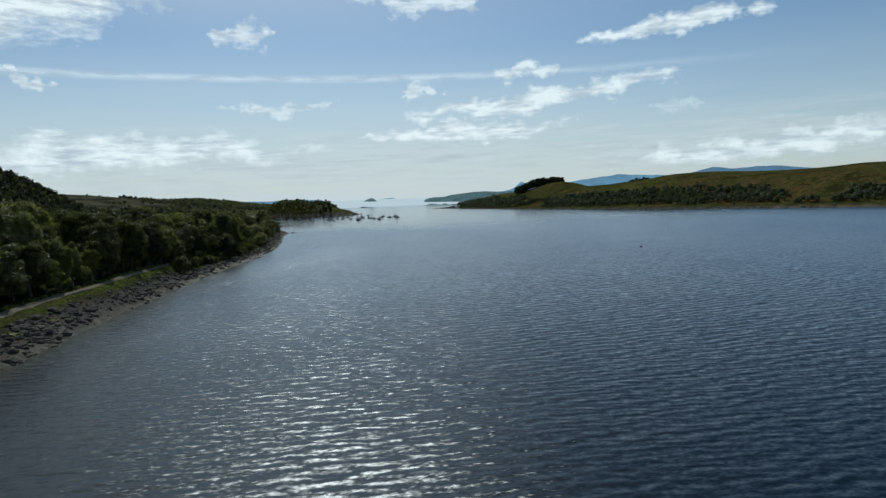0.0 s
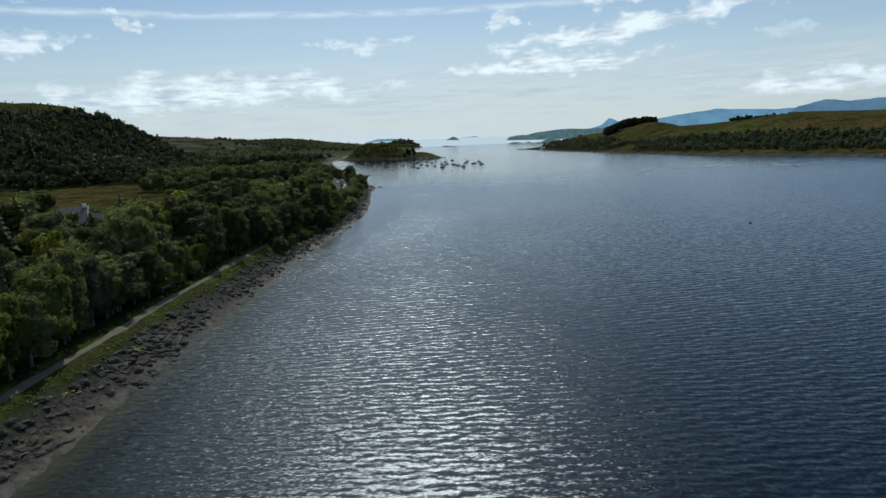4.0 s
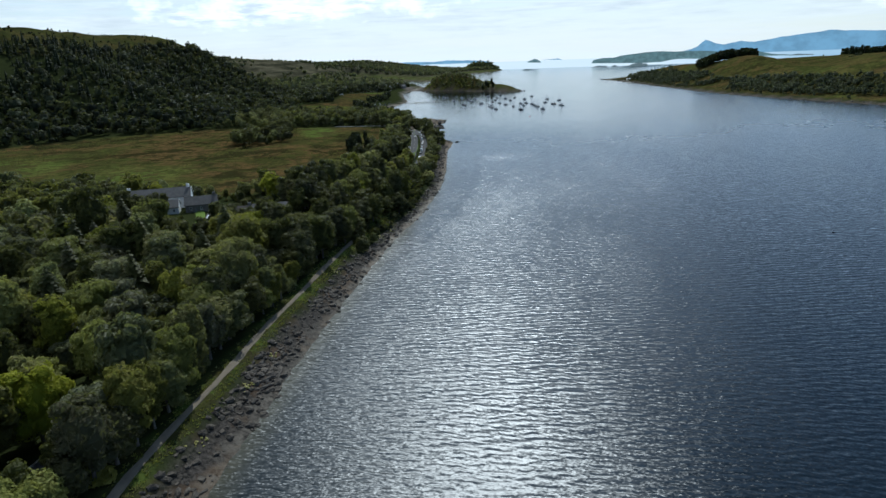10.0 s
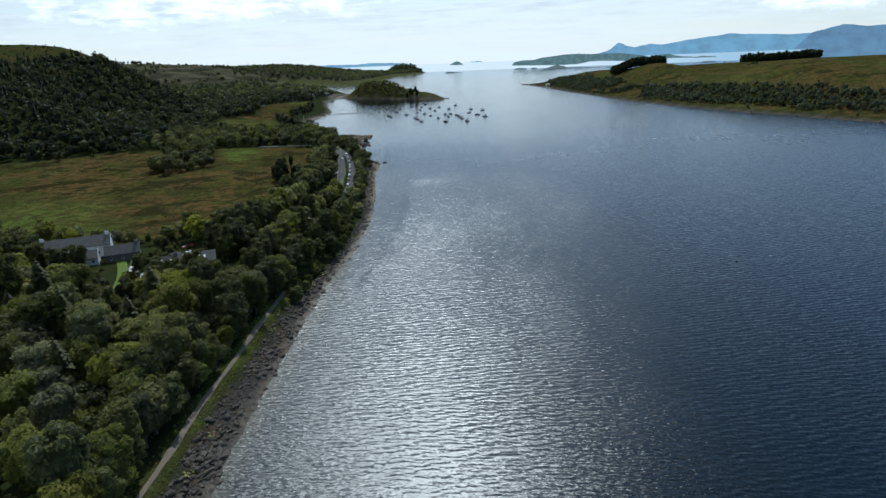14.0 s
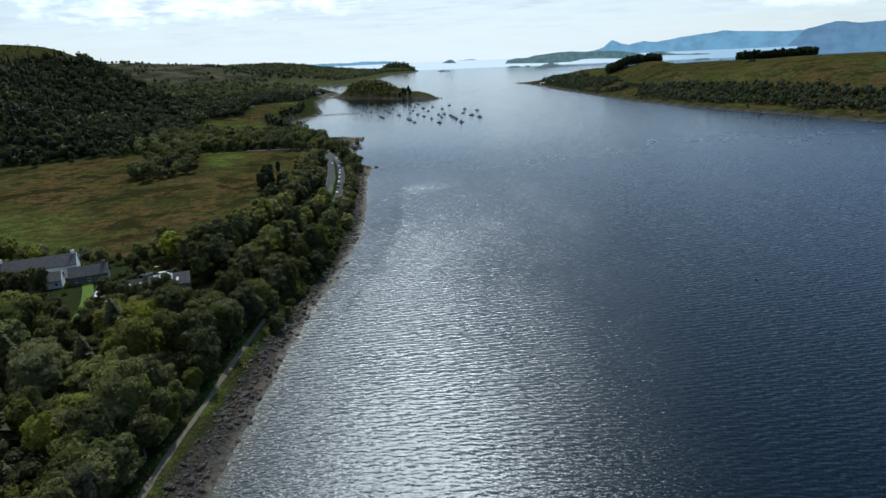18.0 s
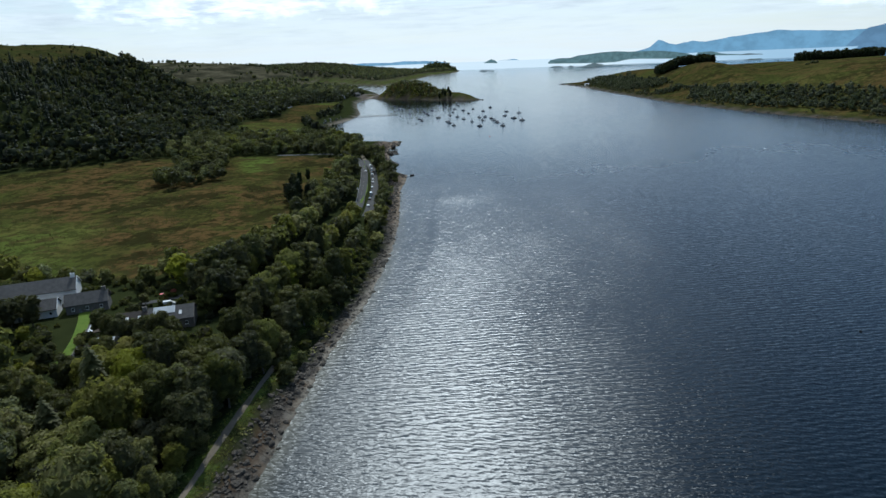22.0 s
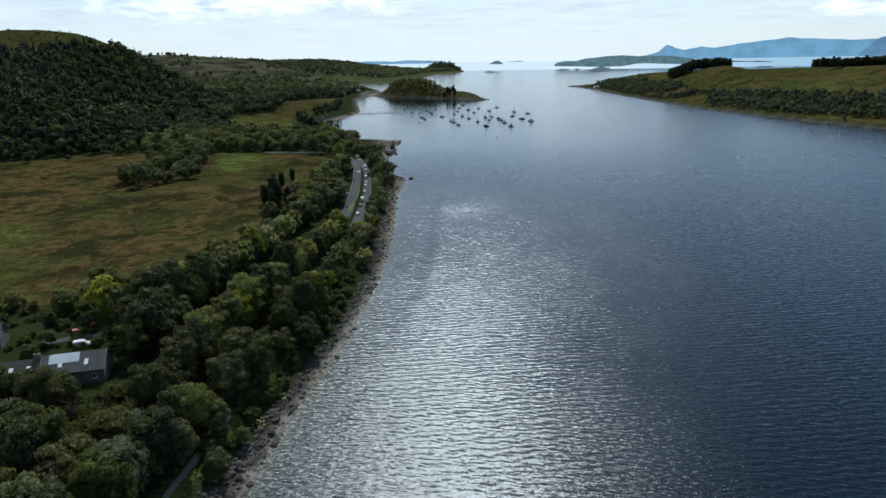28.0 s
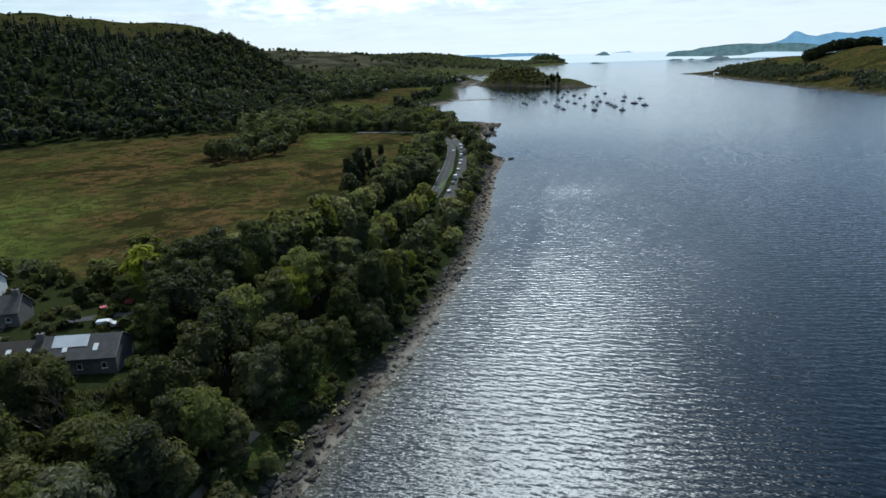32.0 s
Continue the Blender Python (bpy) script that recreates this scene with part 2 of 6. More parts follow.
def water_material():
    """Dark sea: a gaussian spread of unseen ripples over modelled wavelets, rougher where the wind reaches."""
    m, t, p, out = material("sea_water")
    t.nodes.remove(p)
    co = node(t, "ShaderNodeTexCoord").outputs["Object"]
    shallow = layer(t, "shallow").outputs["Fac"]
    wind = layer(t, "wind").outputs["Fac"]
    wide = noise_at(t, co, 0.012, 4.0, 0.6, (1.0, 0.5, 1.0))
    col = blend(t, wide, (0.0013, 0.0046, 0.0076), (0.0022, 0.0072, 0.0116))
    bed = blend(t, noise_at(t, co, 0.6, 5.0, 0.6), (0.020, 0.022, 0.015), (0.070, 0.064, 0.042))
    col = blend(t, shallow, col, bed)
    gusts = ramp(t, noise_at(t, co, 0.016, 5.0, 0.6, (1.0, 0.40, 1.0)), ((0.36, 0.86), (0.62, 1.08)))
    force = calc(t, "MULTIPLY", gusts, wind)
    turned = node(t, "ShaderNodeMapping")
    turned.inputs["Rotation"].default_value = (0, 0, radians(-14))
    t.links.new(co, turned.inputs["Vector"])
    # trains of wind waves: bent, broken crests, then wavelets and ripples, longer along the crests than across them
    slope_x, slope_y = None, None
    for length, slope, turn, seed in TRAINS:
        spin = node(t, "ShaderNodeMapping")
        spin.inputs["Rotation"].default_value, spin.inputs["Location"].default_value = (0, 0, radians(turn)), (seed, seed * 0.7, 0)
        t.links.new(turned.outputs[0], spin.inputs["Vector"])
        axes = node(t, "ShaderNodeSeparateXYZ")
        t.links.new(spin.outputs[0], axes.inputs[0])
        bend = calc(t, "MULTIPLY", noise_at(t, spin.outputs[0], 0.42 / length, 2.0, 0.5, (0.8, 1.0, 1.0)), 12.0)
        phase = calc(t, "ADD", calc(t, "MULTIPLY", axes.outputs[1], 6.2832 / length), bend)
        broken = calc(t, "MULTIPLY_ADD", noise_at(t, spin.outputs[0], 0.6 / length, 2.0, 0.55, (0.7, 1.0, 1.0)), 2.8 * slope, -0.4 * slope)
        b = calc(t, "MULTIPLY", calc(t, "SINE", phase), broken)
        slope_y = b if slope_y is None else calc(t, "ADD", slope_y, b)
    for scale, along, across, long, turn in WAVES:
        lay = node(t, "ShaderNodeMapping")
        lay.inputs["Scale"].default_value = (long, 1.0, 1.0)
        spin = node(t, "ShaderNodeMapping")
        spin.inputs["Rotation"].default_value = (0, 0, radians(turn))
        t.links.new(turned.outputs[0], spin.inputs["Vector"])
        t.links.new(spin.outputs[0], lay.inputs["Vector"])
        n = node(t, "ShaderNodeTexNoise", i_Scale=scale, i_Detail=1.0, i_Roughness=0.5)
        t.links.new(lay.outputs[0], n.inputs["Vector"])
        s = node(t, "ShaderNodeSeparateColor")
        t.links.new(n.outputs["Color"], s.inputs[0])
        a, b = calc(t, "MULTIPLY", calc(t, "SUBTRACT", s.outputs[0], 0.5), along), calc(t, "MULTIPLY", calc(t, "SUBTRACT", s.outputs[1], 0.5), across)
        slope_x, slope_y = a if slope_x is None else calc(t, "ADD", slope_x, a), calc(t, "ADD", slope_y, b)
    face = node(t, "ShaderNodeCombineXYZ", i_Z=1.0)
    t.links.new(calc(t, "MULTIPLY", slope_x, force), face.inputs[0]), t.links.new(calc(t, "MULTIPLY", slope_y, force), face.inputs[1])
    unit = node(t, "ShaderNodeVectorMath")
    unit.operation = "NORMALIZE"
    t.links.new(face.outputs[0], unit.inputs[0])
    body = node(t, "ShaderNodeBsdfDiffuse")
    t.links.new(col, body.inputs["Color"])
    shine = node(t, "ShaderNodeBsdfAnisotropic")
    shine.distribution = "BECKMANN"
    shine.inputs["Color"].default_value = (0.93, 0.955, 0.98, 1)
    put(t, calc(t, "MULTIPLY_ADD", force, RIPPLE[1], RIPPLE[0]), shine.inputs["Roughness"])
    edge = node(t, "ShaderNodeFresnel", i_IOR=1.33)
    for n in (shine, edge):
        t.links.new(unit.outputs[0], n.inputs["Normal"])
    mx = node(t, "ShaderNodeMixShader")
    # chopped water shows its steeper faces towards a low eye, and so mirrors less there than a calm sheet
    grazing = calc(t, "DIVIDE", calc(t, "SUBTRACT", edge.outputs[0], 0.05), 0.15, clamp=True)
    put(t, calc(t, "MULTIPLY", edge.outputs[0], calc(t, "SUBTRACT", 1.0, calc(t, "MULTIPLY", calc(t, "MULTIPLY", grazing, force), 0.11))), mx.inputs[0])
    t.links.new(body.outputs[0], mx.inputs[1]), t.links.new(shine.outputs[0], mx.inputs[2])
    t.links.new(mx.outputs[0], out.inputs[0])
    return m


def ground_material():
    m, t, p, out = material("land")
    co = node(t, "ShaderNodeTexCoord").outputs["Object"]
    sep = node(t, "ShaderNodeSeparateColor")
    t.links.new(layer(t, "cover").outputs["Color"], sep.inputs[0])
    rock, field, lawn = sep.outputs
    mid, fine = noise_at(t, co, 0.11, 6.0, 0.62), noise_at(t, co, 1.3, 5.0, 0.65)
    floor_col = blend(t, mid, (0.012, 0.016, 0.007), (0.034, 0.040, 0.014))
    patch = noise_at(t, co, 0.024, 8.0, 0.72)
    heath = blend(t, ramp(t, patch, ((0.44, 0.0), (0.50, 1.0))), (0.042, 0.041, 0.012), (0.086, 0.054, 0.021))
    heath = blend(t, ramp(t, noise_at(t, co, 0.043, 8.0, 0.70), ((0.515, 0.0), (0.545, 0.75))), heath, (0.052, 0.056, 0.014))
    heath = blend(t, ramp(t, noise_at(t, co, 0.21, 6.0, 0.75), ((0.485, 0.0), (0.53, 0.65))), heath, (0.018, 0.017, 0.007))
    heath = blend(t, ramp(t, noise_at(t, co, 0.055, 8.0, 0.68), ((0.53, 0.0), (0.56, 0.85))), heath, (0.015, 0.014, 0.006))
    tussock = ramp(t, noise_at(t, co, 0.42, 5.0, 0.7), ((0.46, 0.0), (0.60, 0.75)))
    heath = blend(t, calc(t, "MULTIPLY", tussock, 0.7), heath, (0.034, 0.034, 0.013))
    moor = layer(t, "moor").outputs["Fac"]
    heath = blend(t, moor, heath, blend(t, ramp(t, noise_at(t, co, 0.02, 7.0, 0.72), ((0.42, 0.0), (0.60, 1.0))), (0.024, 0.024, 0.015), (0.084, 0.076, 0.048)))
    grass = blend(t, mid, (0.070, 0.096, 0.019), (0.108, 0.140, 0.028))
    grass = blend(t, calc(t, "MULTIPLY", tussock, 0.35), grass, (0.046, 0.056, 0.016))
    grass = blend(t, calc(t, "MULTIPLY_ADD", fine, 1.4, -0.4, clamp=True), grass, (0.040, 0.046, 0.014))
    stone = blend(t, ramp(t, noise_at(t, co, 1.9, 8.0, 0.74), ((0.40, 0.0), (0.62, 1.0))), (0.009, 0.008, 0.007), (0.068, 0.058, 0.048))
    stone = blend(t, ramp(t, noise_at(t, co, 0.16, 4.0, 0.6), ((0.5, 0.0), (0.62, 0.55))), stone, (0.070, 0.040, 0.018))
    pale = layer(t, "pale").outputs["Fac"]
    stone = blend(t, calc(t, "MULTIPLY", pale, ramp(t, noise_at(t, co, 0.8, 8.0, 0.75), ((0.40, 0.0), (0.54, 0.95)))), stone, (0.25, 0.220, 0.175))
    weed = layer(t, "weed").outputs["Fac"]
    stone = blend(t, calc(t, "MULTIPLY", weed, ramp(t, noise_at(t, co, 0.5, 5.0, 0.65), ((0.35, 0.0), (0.6, 0.9)))), stone, (0.150, 0.104, 0.064))
    grass = blend(t, ramp(t, noise_at(t, co, 0.21, 6.0, 0.75), ((0.485, 0.0), (0.535, 0.6))), grass, (0.026, 0.028, 0.009))
    grass = blend(t, ramp(t, noise_at(t, co, 0.06, 8.0, 0.72), ((0.50, 0.0), (0.535, 0.75))), grass, (0.042, 0.034, 0.014))
    col = blend(t, field, floor_col, heath)
    col = blend(t, lawn, col, grass)
    col = blend(t, rock, col, stone)
    put(t, col, p.inputs["Base Color"])
    put(t, calc(t, "MULTIPLY_ADD", rock, -0.2, 1.0), p.inputs["Roughness"]), put(t, calc(t, "MULTIPLY", rock, 0.07), p.inputs["Specular IOR Level"])
    bump(t, p, calc(t, "ADD", calc(t, "MULTIPLY", fine, 0.4), mid), 0.7, 0.5)
    return m


# wave trains: length, slope, turn in degrees, shift; waves: scale, slope along and across the crests, stretch, turn
TRAINS = ((1.4, 0.070, -5, 3.0), (0.8, 0.068, 10, 17.0))
WAVES = ((2.6, 0.30, 0.26, 0.38, 7), (5.5, 0.40, 0.40, 0.5, 0))
RIPPLE = (0.06, 0.30)
WATER, LAND = water_material(), ground_material()
LEAF = foliage("broad_leaves", (0.053, 0.054, 0.016), (0.280, 0.264, 0.050), 0.48)
LEAF_LIME = foliage("sunny_leaves", (0.106, 0.112, 0.022), (0.372, 0.345, 0.056), 0.5)
LEAF_GREY = foliage("grey_green_leaves", (0.070, 0.072, 0.036), (0.250, 0.244, 0.088), 0.40)
LEAF_DARK = foliage("dark_leaves", (0.036, 0.038, 0.016), (0.104, 0.100, 0.032), 0.34)
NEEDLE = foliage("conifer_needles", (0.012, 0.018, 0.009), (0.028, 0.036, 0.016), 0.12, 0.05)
# hill leaves: darker and more even in tone than those of the shore wood
HILL_LEAF = foliage("dark_hill_leaves", (0.012, 0.016, 0.011), (0.025, 0.030, 0.018), 0.22, 0.02, 0.1)
# far leaves: haze is put into a paler, flatter colour
HAZED_LEAF = foliage("hazed_far_leaves", (0.044, 0.054, 0.032), (0.092, 0.100, 0.058), 0.3, 0.02, 0.1)
HILL_PALE = foliage("hill_birch_leaves", (0.034, 0.040, 0.022), (0.064, 0.070, 0.038), 0.25, 0.03, 0.1)
BARK = plain("bark", (0.05, 0.042, 0.034), (0.16, 0.14, 0.12), 0.9, scale=2.0, grain=0.6)


# ---- lie of the land ----


def smooth(a, lo, hi):
    k = np.clip((a - lo) / (hi - lo), 0, 1)
    return k * k * (3 - 2 * k)


def inside(poly, x, y):
    """Signed distance to a closed line, positive within it."""
    best = np.full(np.shape(x), 1e9)
    odd = np.zeros(np.shape(x), bool)
    for (x0, y0), (x1, y1) in zip(poly, poly[1:] + poly[:1]):
        dx, dy = x1 - x0, y1 - y0
        k = np.clip(((x - x0) * dx + (y - y0) * dy) / (dx * dx + dy * dy), 0, 1)
        best = np.minimum(best, np.hypot(x - x0 - k * dx, y - y0 - k * dy))
        if dy:
            odd ^= ((y0 > y) != (y1 > y)) & (x < dx * (y - y0) / dy + x0)
    return np.where(odd, best, -best)


def off_line(line, x, y):
    """Distance to an open line."""
    best = np.full(np.shape(x), 1e9)
    for (x0, y0), (x1, y1) in zip(line, line[1:]):
        dx, dy = x1 - x0, y1 - y0
        k = np.clip(((x - x0) * dx + (y - y0) * dy) / (dx * dx + dy * dy), 0, 1)
        best = np.minimum(best, np.hypot(x - x0 - k * dx, y - y0 - k * dy))
    return best


MAINLAND = [(120, -900), (0, -180), (-24, -60), (-39, 38), (-46, 73), (-50, 97), (-53.6, 121), (-56.4, 141), (-58, 166), (-60.5, 183), (-64, 204), (-67.5, 221), (-73, 243), (-82, 274),
            (-90, 300), (-93, 318), (-97, 336), (-104, 342), (-112, 354), (-121, 380), (-131, 408), (-138, 430), (-137, 450), (-141, 470), (-147, 469), (-149, 453), (-162, 457), (-173, 470), (-180, 495), (-199, 506), (-233, 545), (-249, 588), (-249, 640),
            (-260, 700), (-295, 780), (-338, 890), (-352, 960), (-348, 1010), (-372, 1090), (-425, 1190), (-468, 1275), (-590, 1405), (-720, 1600), (-820, 1735), (-720, 1700), (-640, 1600), (-480, 1420)]
MAINLAND += [(-470, 1500), (-500, 1800), (-545, 2150), (-520, 2440), (-545, 2620), (-570, 2740), (-800, 2780), (-2850, 2790), (-2850, -900)]
ISLE = [(-372, 1010), (-345, 972), (-300, 948), (-262, 932), (-215, 905), (-166, 882), (-150, 890), (-180, 925), (-240, 975), (-300, 1018), (-350, 1050)]
FAR_SIDE = [(-68, 1258), (-40, 1190), (-15, 1112), (20, 968), (50, 868), (82, 760), (124, 662), (158, 602), (189, 556), (217, 508), (255, 450), (330, 355), (470, 200), (750, -60),
            (2400, -900), (2400, 700), (1100, 1100), (640, 1330), (420, 1380), (260, 1300), (150, 1250), (60, 1275), (-20, 1300)]
# low islets: middle, half widths, height
ISLANDS = [(-545, 1490, 26, 12, 4)]
HILL_FOOT = [(-450, -900), (-440, -100), (-400, 120), (-352, 250), (-328, 298), (-298, 330), (-272, 360), (-292, 420), (-335, 520), (-375, 620), (-415, 715), (-490, 810), (-700, 900), (-1100, 980), (-2850, 1100), (-2850, -900)]
FIELD = [(-106, 172), (-101, 196), (-108, 229), (-119, 262), (-127, 322), (-139, 352), (-150, 369), (-190, 368), (-226, 367), (-262, 362), (-296, 332), (-324, 302), (-345, 262), (-350, 215), (-300, 165), (-235, 150), (-165, 156), (-124, 162)]
UPPER_FIELD = [(-302, 497), (-321, 561), (-308, 612), (-284, 630), (-270, 600), (-276, 572), (-259, 543), (-214, 477), (-224, 452), (-248, 453)]
BAY_FIELD = [(-311, 614), (-356, 734), (-361, 797), (-347, 852), (-320, 780), (-292, 680), (-284, 632)]
ROAD = [(-190, 372), (-182, 372.5), (-162, 375.5), (-150, 376), (-141, 371), (-130, 355), (-117.5, 327), (-106.5, 297), (-99, 274), (-92.3, 253), (-87.6, 232), (-84.6, 210), (-82, 188), (-78.5, 160), (-74.5, 130), (-69, 100), (-63, 70), (-56, 36), (-46, -20), (-30, -120)]
PATHWAY = [(-31, -30), (-41, 18), (-47, 40), (-51.3, 63), (-54, 76), (-56.3, 91), (-59, 107), (-61, 121), (-63, 136), (-64.8, 150), (-67, 172), (-70.5, 188), (-74, 203), (-80, 226), (-84, 238)]
LAYBY = [(-83.5, 238), (-88, 255), (-95, 279), (-103, 302), (-113, 328), (-122, 347), (-130, 362)]


def hill(x, y):
    s = inside(HILL_FOOT, x, y)
    return 86 * smooth(s / (265 - 85 * smooth(y, 480, 720)), -0.06, 1.0) + smooth(s, 80, 300) * (9 * rough_bumps(x, y, 0.022, 18) + 5 * rough_bumps(x, y, 0.06, 19) + 2.5 * rough_bumps(x, y, 0.15, 20))


def height(x, y):
    x, y = np.asarray(x, float), np.asarray(y, float)
    d = inside(MAINLAND, x, y)
    h = np.where(d < 0, np.maximum(d * 0.30, -5), 0.40 * np.minimum(d, 6.0) + 1.4 * smooth(d, 4, 9) + 1.6 * smooth(d, 9, 40))
    h += hill(x, y) * smooth(d, 20, 120)
    h += smooth(d, 10, 80) * (68 * np.exp(-(((x + 1180) / 430) ** 2) - ((y - 1560) / 330) ** 2) + 40 * np.exp(-(((x + 1010) / 260) ** 2) - ((y - 2180) / 330) ** 2) + 30 * np.exp(-(((x + 1700) / 600) ** 2) - ((y - 2500) / 700) ** 2))
    h += 5 * smooth(d, 30, 90) * np.exp(-(((x + 330) / 90) ** 2) - ((y - 700) / 170) ** 2)
    h += 31 * smooth(d, 4, 60) * np.exp(-(((x + 640) / 75) ** 4) - ((y - 2715) / 75) ** 4)
    i = inside(ISLE, x, y)
    hi = np.where(i < 0, np.maximum(i * 0.3, -5), 0.25 * np.minimum(i, 10)) + smooth(i, 0, 9) * 7 * np.exp(-(((x + 196) / 34) ** 2)) + smooth(i, 2, 20) * 20 * np.exp(-(((x + 278) / 50) ** 4) - ((y - 972) / 44) ** 4)
    f = inside(FAR_SIDE, x, y)
    hf = np.where(f < 0, np.maximum(f * 0.3, -5), 0.16 * np.minimum(f, 14)) + smooth(f, 14, 110) * 23 + smooth(f, 100, 260) * 8
    hf += smooth(f, 40, 120) * (5 * np.exp(-(((x - 480) / 200) ** 2) - ((y - 560) / 150) ** 2) + 13 * np.exp(-(((x - 143) / 44) ** 2) - ((y - 915) / 80) ** 2) + 4 * np.exp(-(((x - 130) / 60) ** 2) - ((y - 1010) / 60) ** 2) - 5 * np.exp(-(((x - 205) / 28) ** 2) - ((y - 880) / 110) ** 2) + 8 * np.exp(-(((x - 270) / 75) ** 2) - ((y - 745) / 110) ** 2))
    hf *= np.where(f > 0, 0.35 + 0.65 * smooth(-y, -1300, -1190), 1)
    h = np.maximum(np.maximum(h, hi), hf)
    for cx, cy, rx, ry, top in ISLANDS:
        r = np.hypot((x - cx) / rx, (y - cy) / ry)
        h = np.maximum(h, np.where(r < 1.4, top * (1 - r * r) * (1 + 0.45 * rough_bumps(x, y, 0.03, 7)) + 1.5 * rough_bumps(x, y, 0.05, 16), -5))
    return h


def spread(*spans):
    """Grid lines: each span is its start, its end and the step."""
    out = []
    for a, b, step in spans:
        out += list(np.arange(a, b, step))
    return np.array(out + [spans[-1][1]], float)


def rough_bumps(x, y, scale, seed):
    """Cheap smooth noise from a few crossed waves."""
    r = np.random.RandomState(seed)
    out = np.zeros(np.shape(x))
    for k in range(7):
        a, ph, f = r.uniform(0, 6.283), r.uniform(0, 6.283), scale * r.uniform(0.5, 1.8)
        out += np.sin((x * math.cos(a) + y * math.sin(a)) * f + ph + 1.3 * np.sin((x * math.sin(a) - y * math.cos(a)) * f * 0.7 + 2 * ph))
    return out / 7


def sheet(name, xs, ys, zs, mat):
    nx, ny = len(xs), len(ys)
    gx, gy = np.meshgrid(xs, ys)
    me = bpy.data.meshes.new(name)
    co = np.stack([gx.ravel(), gy.ravel(), zs.ravel()], 1)
    i = np.arange(nx * ny).reshape(ny, nx)
    quads = np.stack([i[:-1, :-1], i[:-1, 1:], i[1:, 1:], i[1:, :-1]], -1).reshape(-1, 4)
    fill(me, co, quads)
    me.materials.append(mat)
    return new(name, me), co


def fill(me, co, faces, soft=True):
    n = faces.shape[1]
    me.vertices.add(len(co)), me.loops.add(faces.size), me.polygons.add(len(faces))
    me.vertices.foreach_set("co", np.ascontiguousarray(co, np.float32).ravel())
    me.loops.foreach_set("vertex_index", np.ascontiguousarray(faces, np.int32).ravel())
    me.polygons.foreach_set("loop_start", np.arange(0, faces.size, n, dtype=np.int32))
    me.polygons.foreach_set("use_smooth", np.full(len(faces), soft))
    me.update(calc_edges=True)


GX = spread((-2850, -1500, 150), (-1500, -700, 40), (-700, -380, 12), (-380, -140, 5), (-140, -36, 1.6), (-36, 0, 6), (0, 420, 9), (420, 900, 40), (900, 2850, 150))
GY = spread((-900, -60, 60), (-60, 0, 8), (0, 350, 2.2), (350, 620, 5), (620, 1320, 10), (1320, 2800, 26))
gx, gy = np.meshgrid(GX, GY)
gz = height(gx, gy)
gd = inside(MAINLAND, gx, gy)
shore = smooth(gd, -4, 2) * smooth(-gd, -9, -5)
gz += shore * (0.35 * rough_bumps(gx, gy, 1.1, 3) + 0.25 * rough_bumps(gx, gy, 2.4, 4))
wild = smooth(gd, 12, 40) * smooth(np.minimum(off_line(ROAD, gx, gy), off_line(LAYBY, gx, gy)), 4, 10)
gz += wild * 0.35 * rough_bumps(gx, gy, 0.12, 5) + smooth(gz, 12, 40) * (3.5 * rough_bumps(gx, gy, 0.018, 6) + 1.5 * rough_bumps(gx, gy, 0.05, 8))
ground, gco = sheet("ground", GX, GY, gz, LAND)
tagged(ground, "rolling coastal land with rocky shore, rough pasture and woodland floor", "ground", kind="structure")
x, y, z = gco.T
d, i, f = inside(MAINLAND, x, y), inside(ISLE, x, y), inside(FAR_SIDE, x, y)
wide_rock = 5.8 - 2.2 * smooth(y, 112, 135) + 6.0 * smooth(y, 228, 262) * smooth(-y, -545, -505) + 1.4 * rough_bumps(x, y, 0.12, 9)
rock = np.where(d > -20, smooth(-d, -wide_rock, -wide_rock + 2.0), 0) + np.where(i > -20, smooth(-i, -4, -2), 0) + np.where(f > -20, smooth(-f, -8, -4), 0)
rock = np.where((d < 0) & (i < 0) & (f < 0), smooth(-z, -2.2, -1.2), rock).clip(0, 1)
off_shore = (d < 0) & (i < 0) & (f < 0) & (z > 0)
moor = smooth(y, 1150, 1350) * np.where(d > 0, 1, 0) * smooth(-y, -2600, -2400)
pasture = smooth(inside(FIELD, x, y), -3, 3)
upper = smooth(inside(UPPER_FIELD, x, y), -3, 3)
far_grass = np.where(f > 0, smooth(f, 6, 18), 0)
green = np.zeros(len(x))
green += 0.95 * pasture * smooth(-off_line([(-176, 324), (-188, 344), (-204, 366)], x, y) + 3 * rough_bumps(x, y, 0.3, 13), -13, -8)
green += 0.5 * pasture * smooth(rough_bumps(x, y, 0.035, 12), 0.18, 0.6) * (0.35 + 0.65 * smooth(-y, -260, -190))
green += 0.75 * pasture * smooth(-y - 0.30 * (x + 230) + 16 * rough_bumps(x, y, 0.06, 20), -240, -200) * smooth(rough_bumps(x, y, 0.05, 22), -0.35, 0.15)
green += upper * (0.75 + 0.4 * rough_bumps(x, y, 0.05, 14)) * smooth(-y, -575, -548)
bay = smooth(inside(BAY_FIELD, x, y), -4, 4)
green += bay * smooth(y, 770, 800) + 0.08 * off_shore + 0.12 * smooth(z, 60, 72) * np.where(d > 0, 1, 0)
beside = off_line(PATHWAY, x, y)
green += smooth(-beside, -1.9, -1.3) * smooth(-y, -172, -160) * (0.9 + 0.5 * rough_bumps(x, y, 0.4, 19))
green += np.where(i > 0, smooth(-i, -22, -10) * 0.45, 0)
green += far_grass * (0.10 + 0.38 * smooth(rough_bumps(x, y, 0.03, 15), -0.1, 0.5))
flats = np.where((d > 0) & (y > 1350) & (y < 2500), smooth(-(d), -50, -25), 0)
green += 0.8 * flats
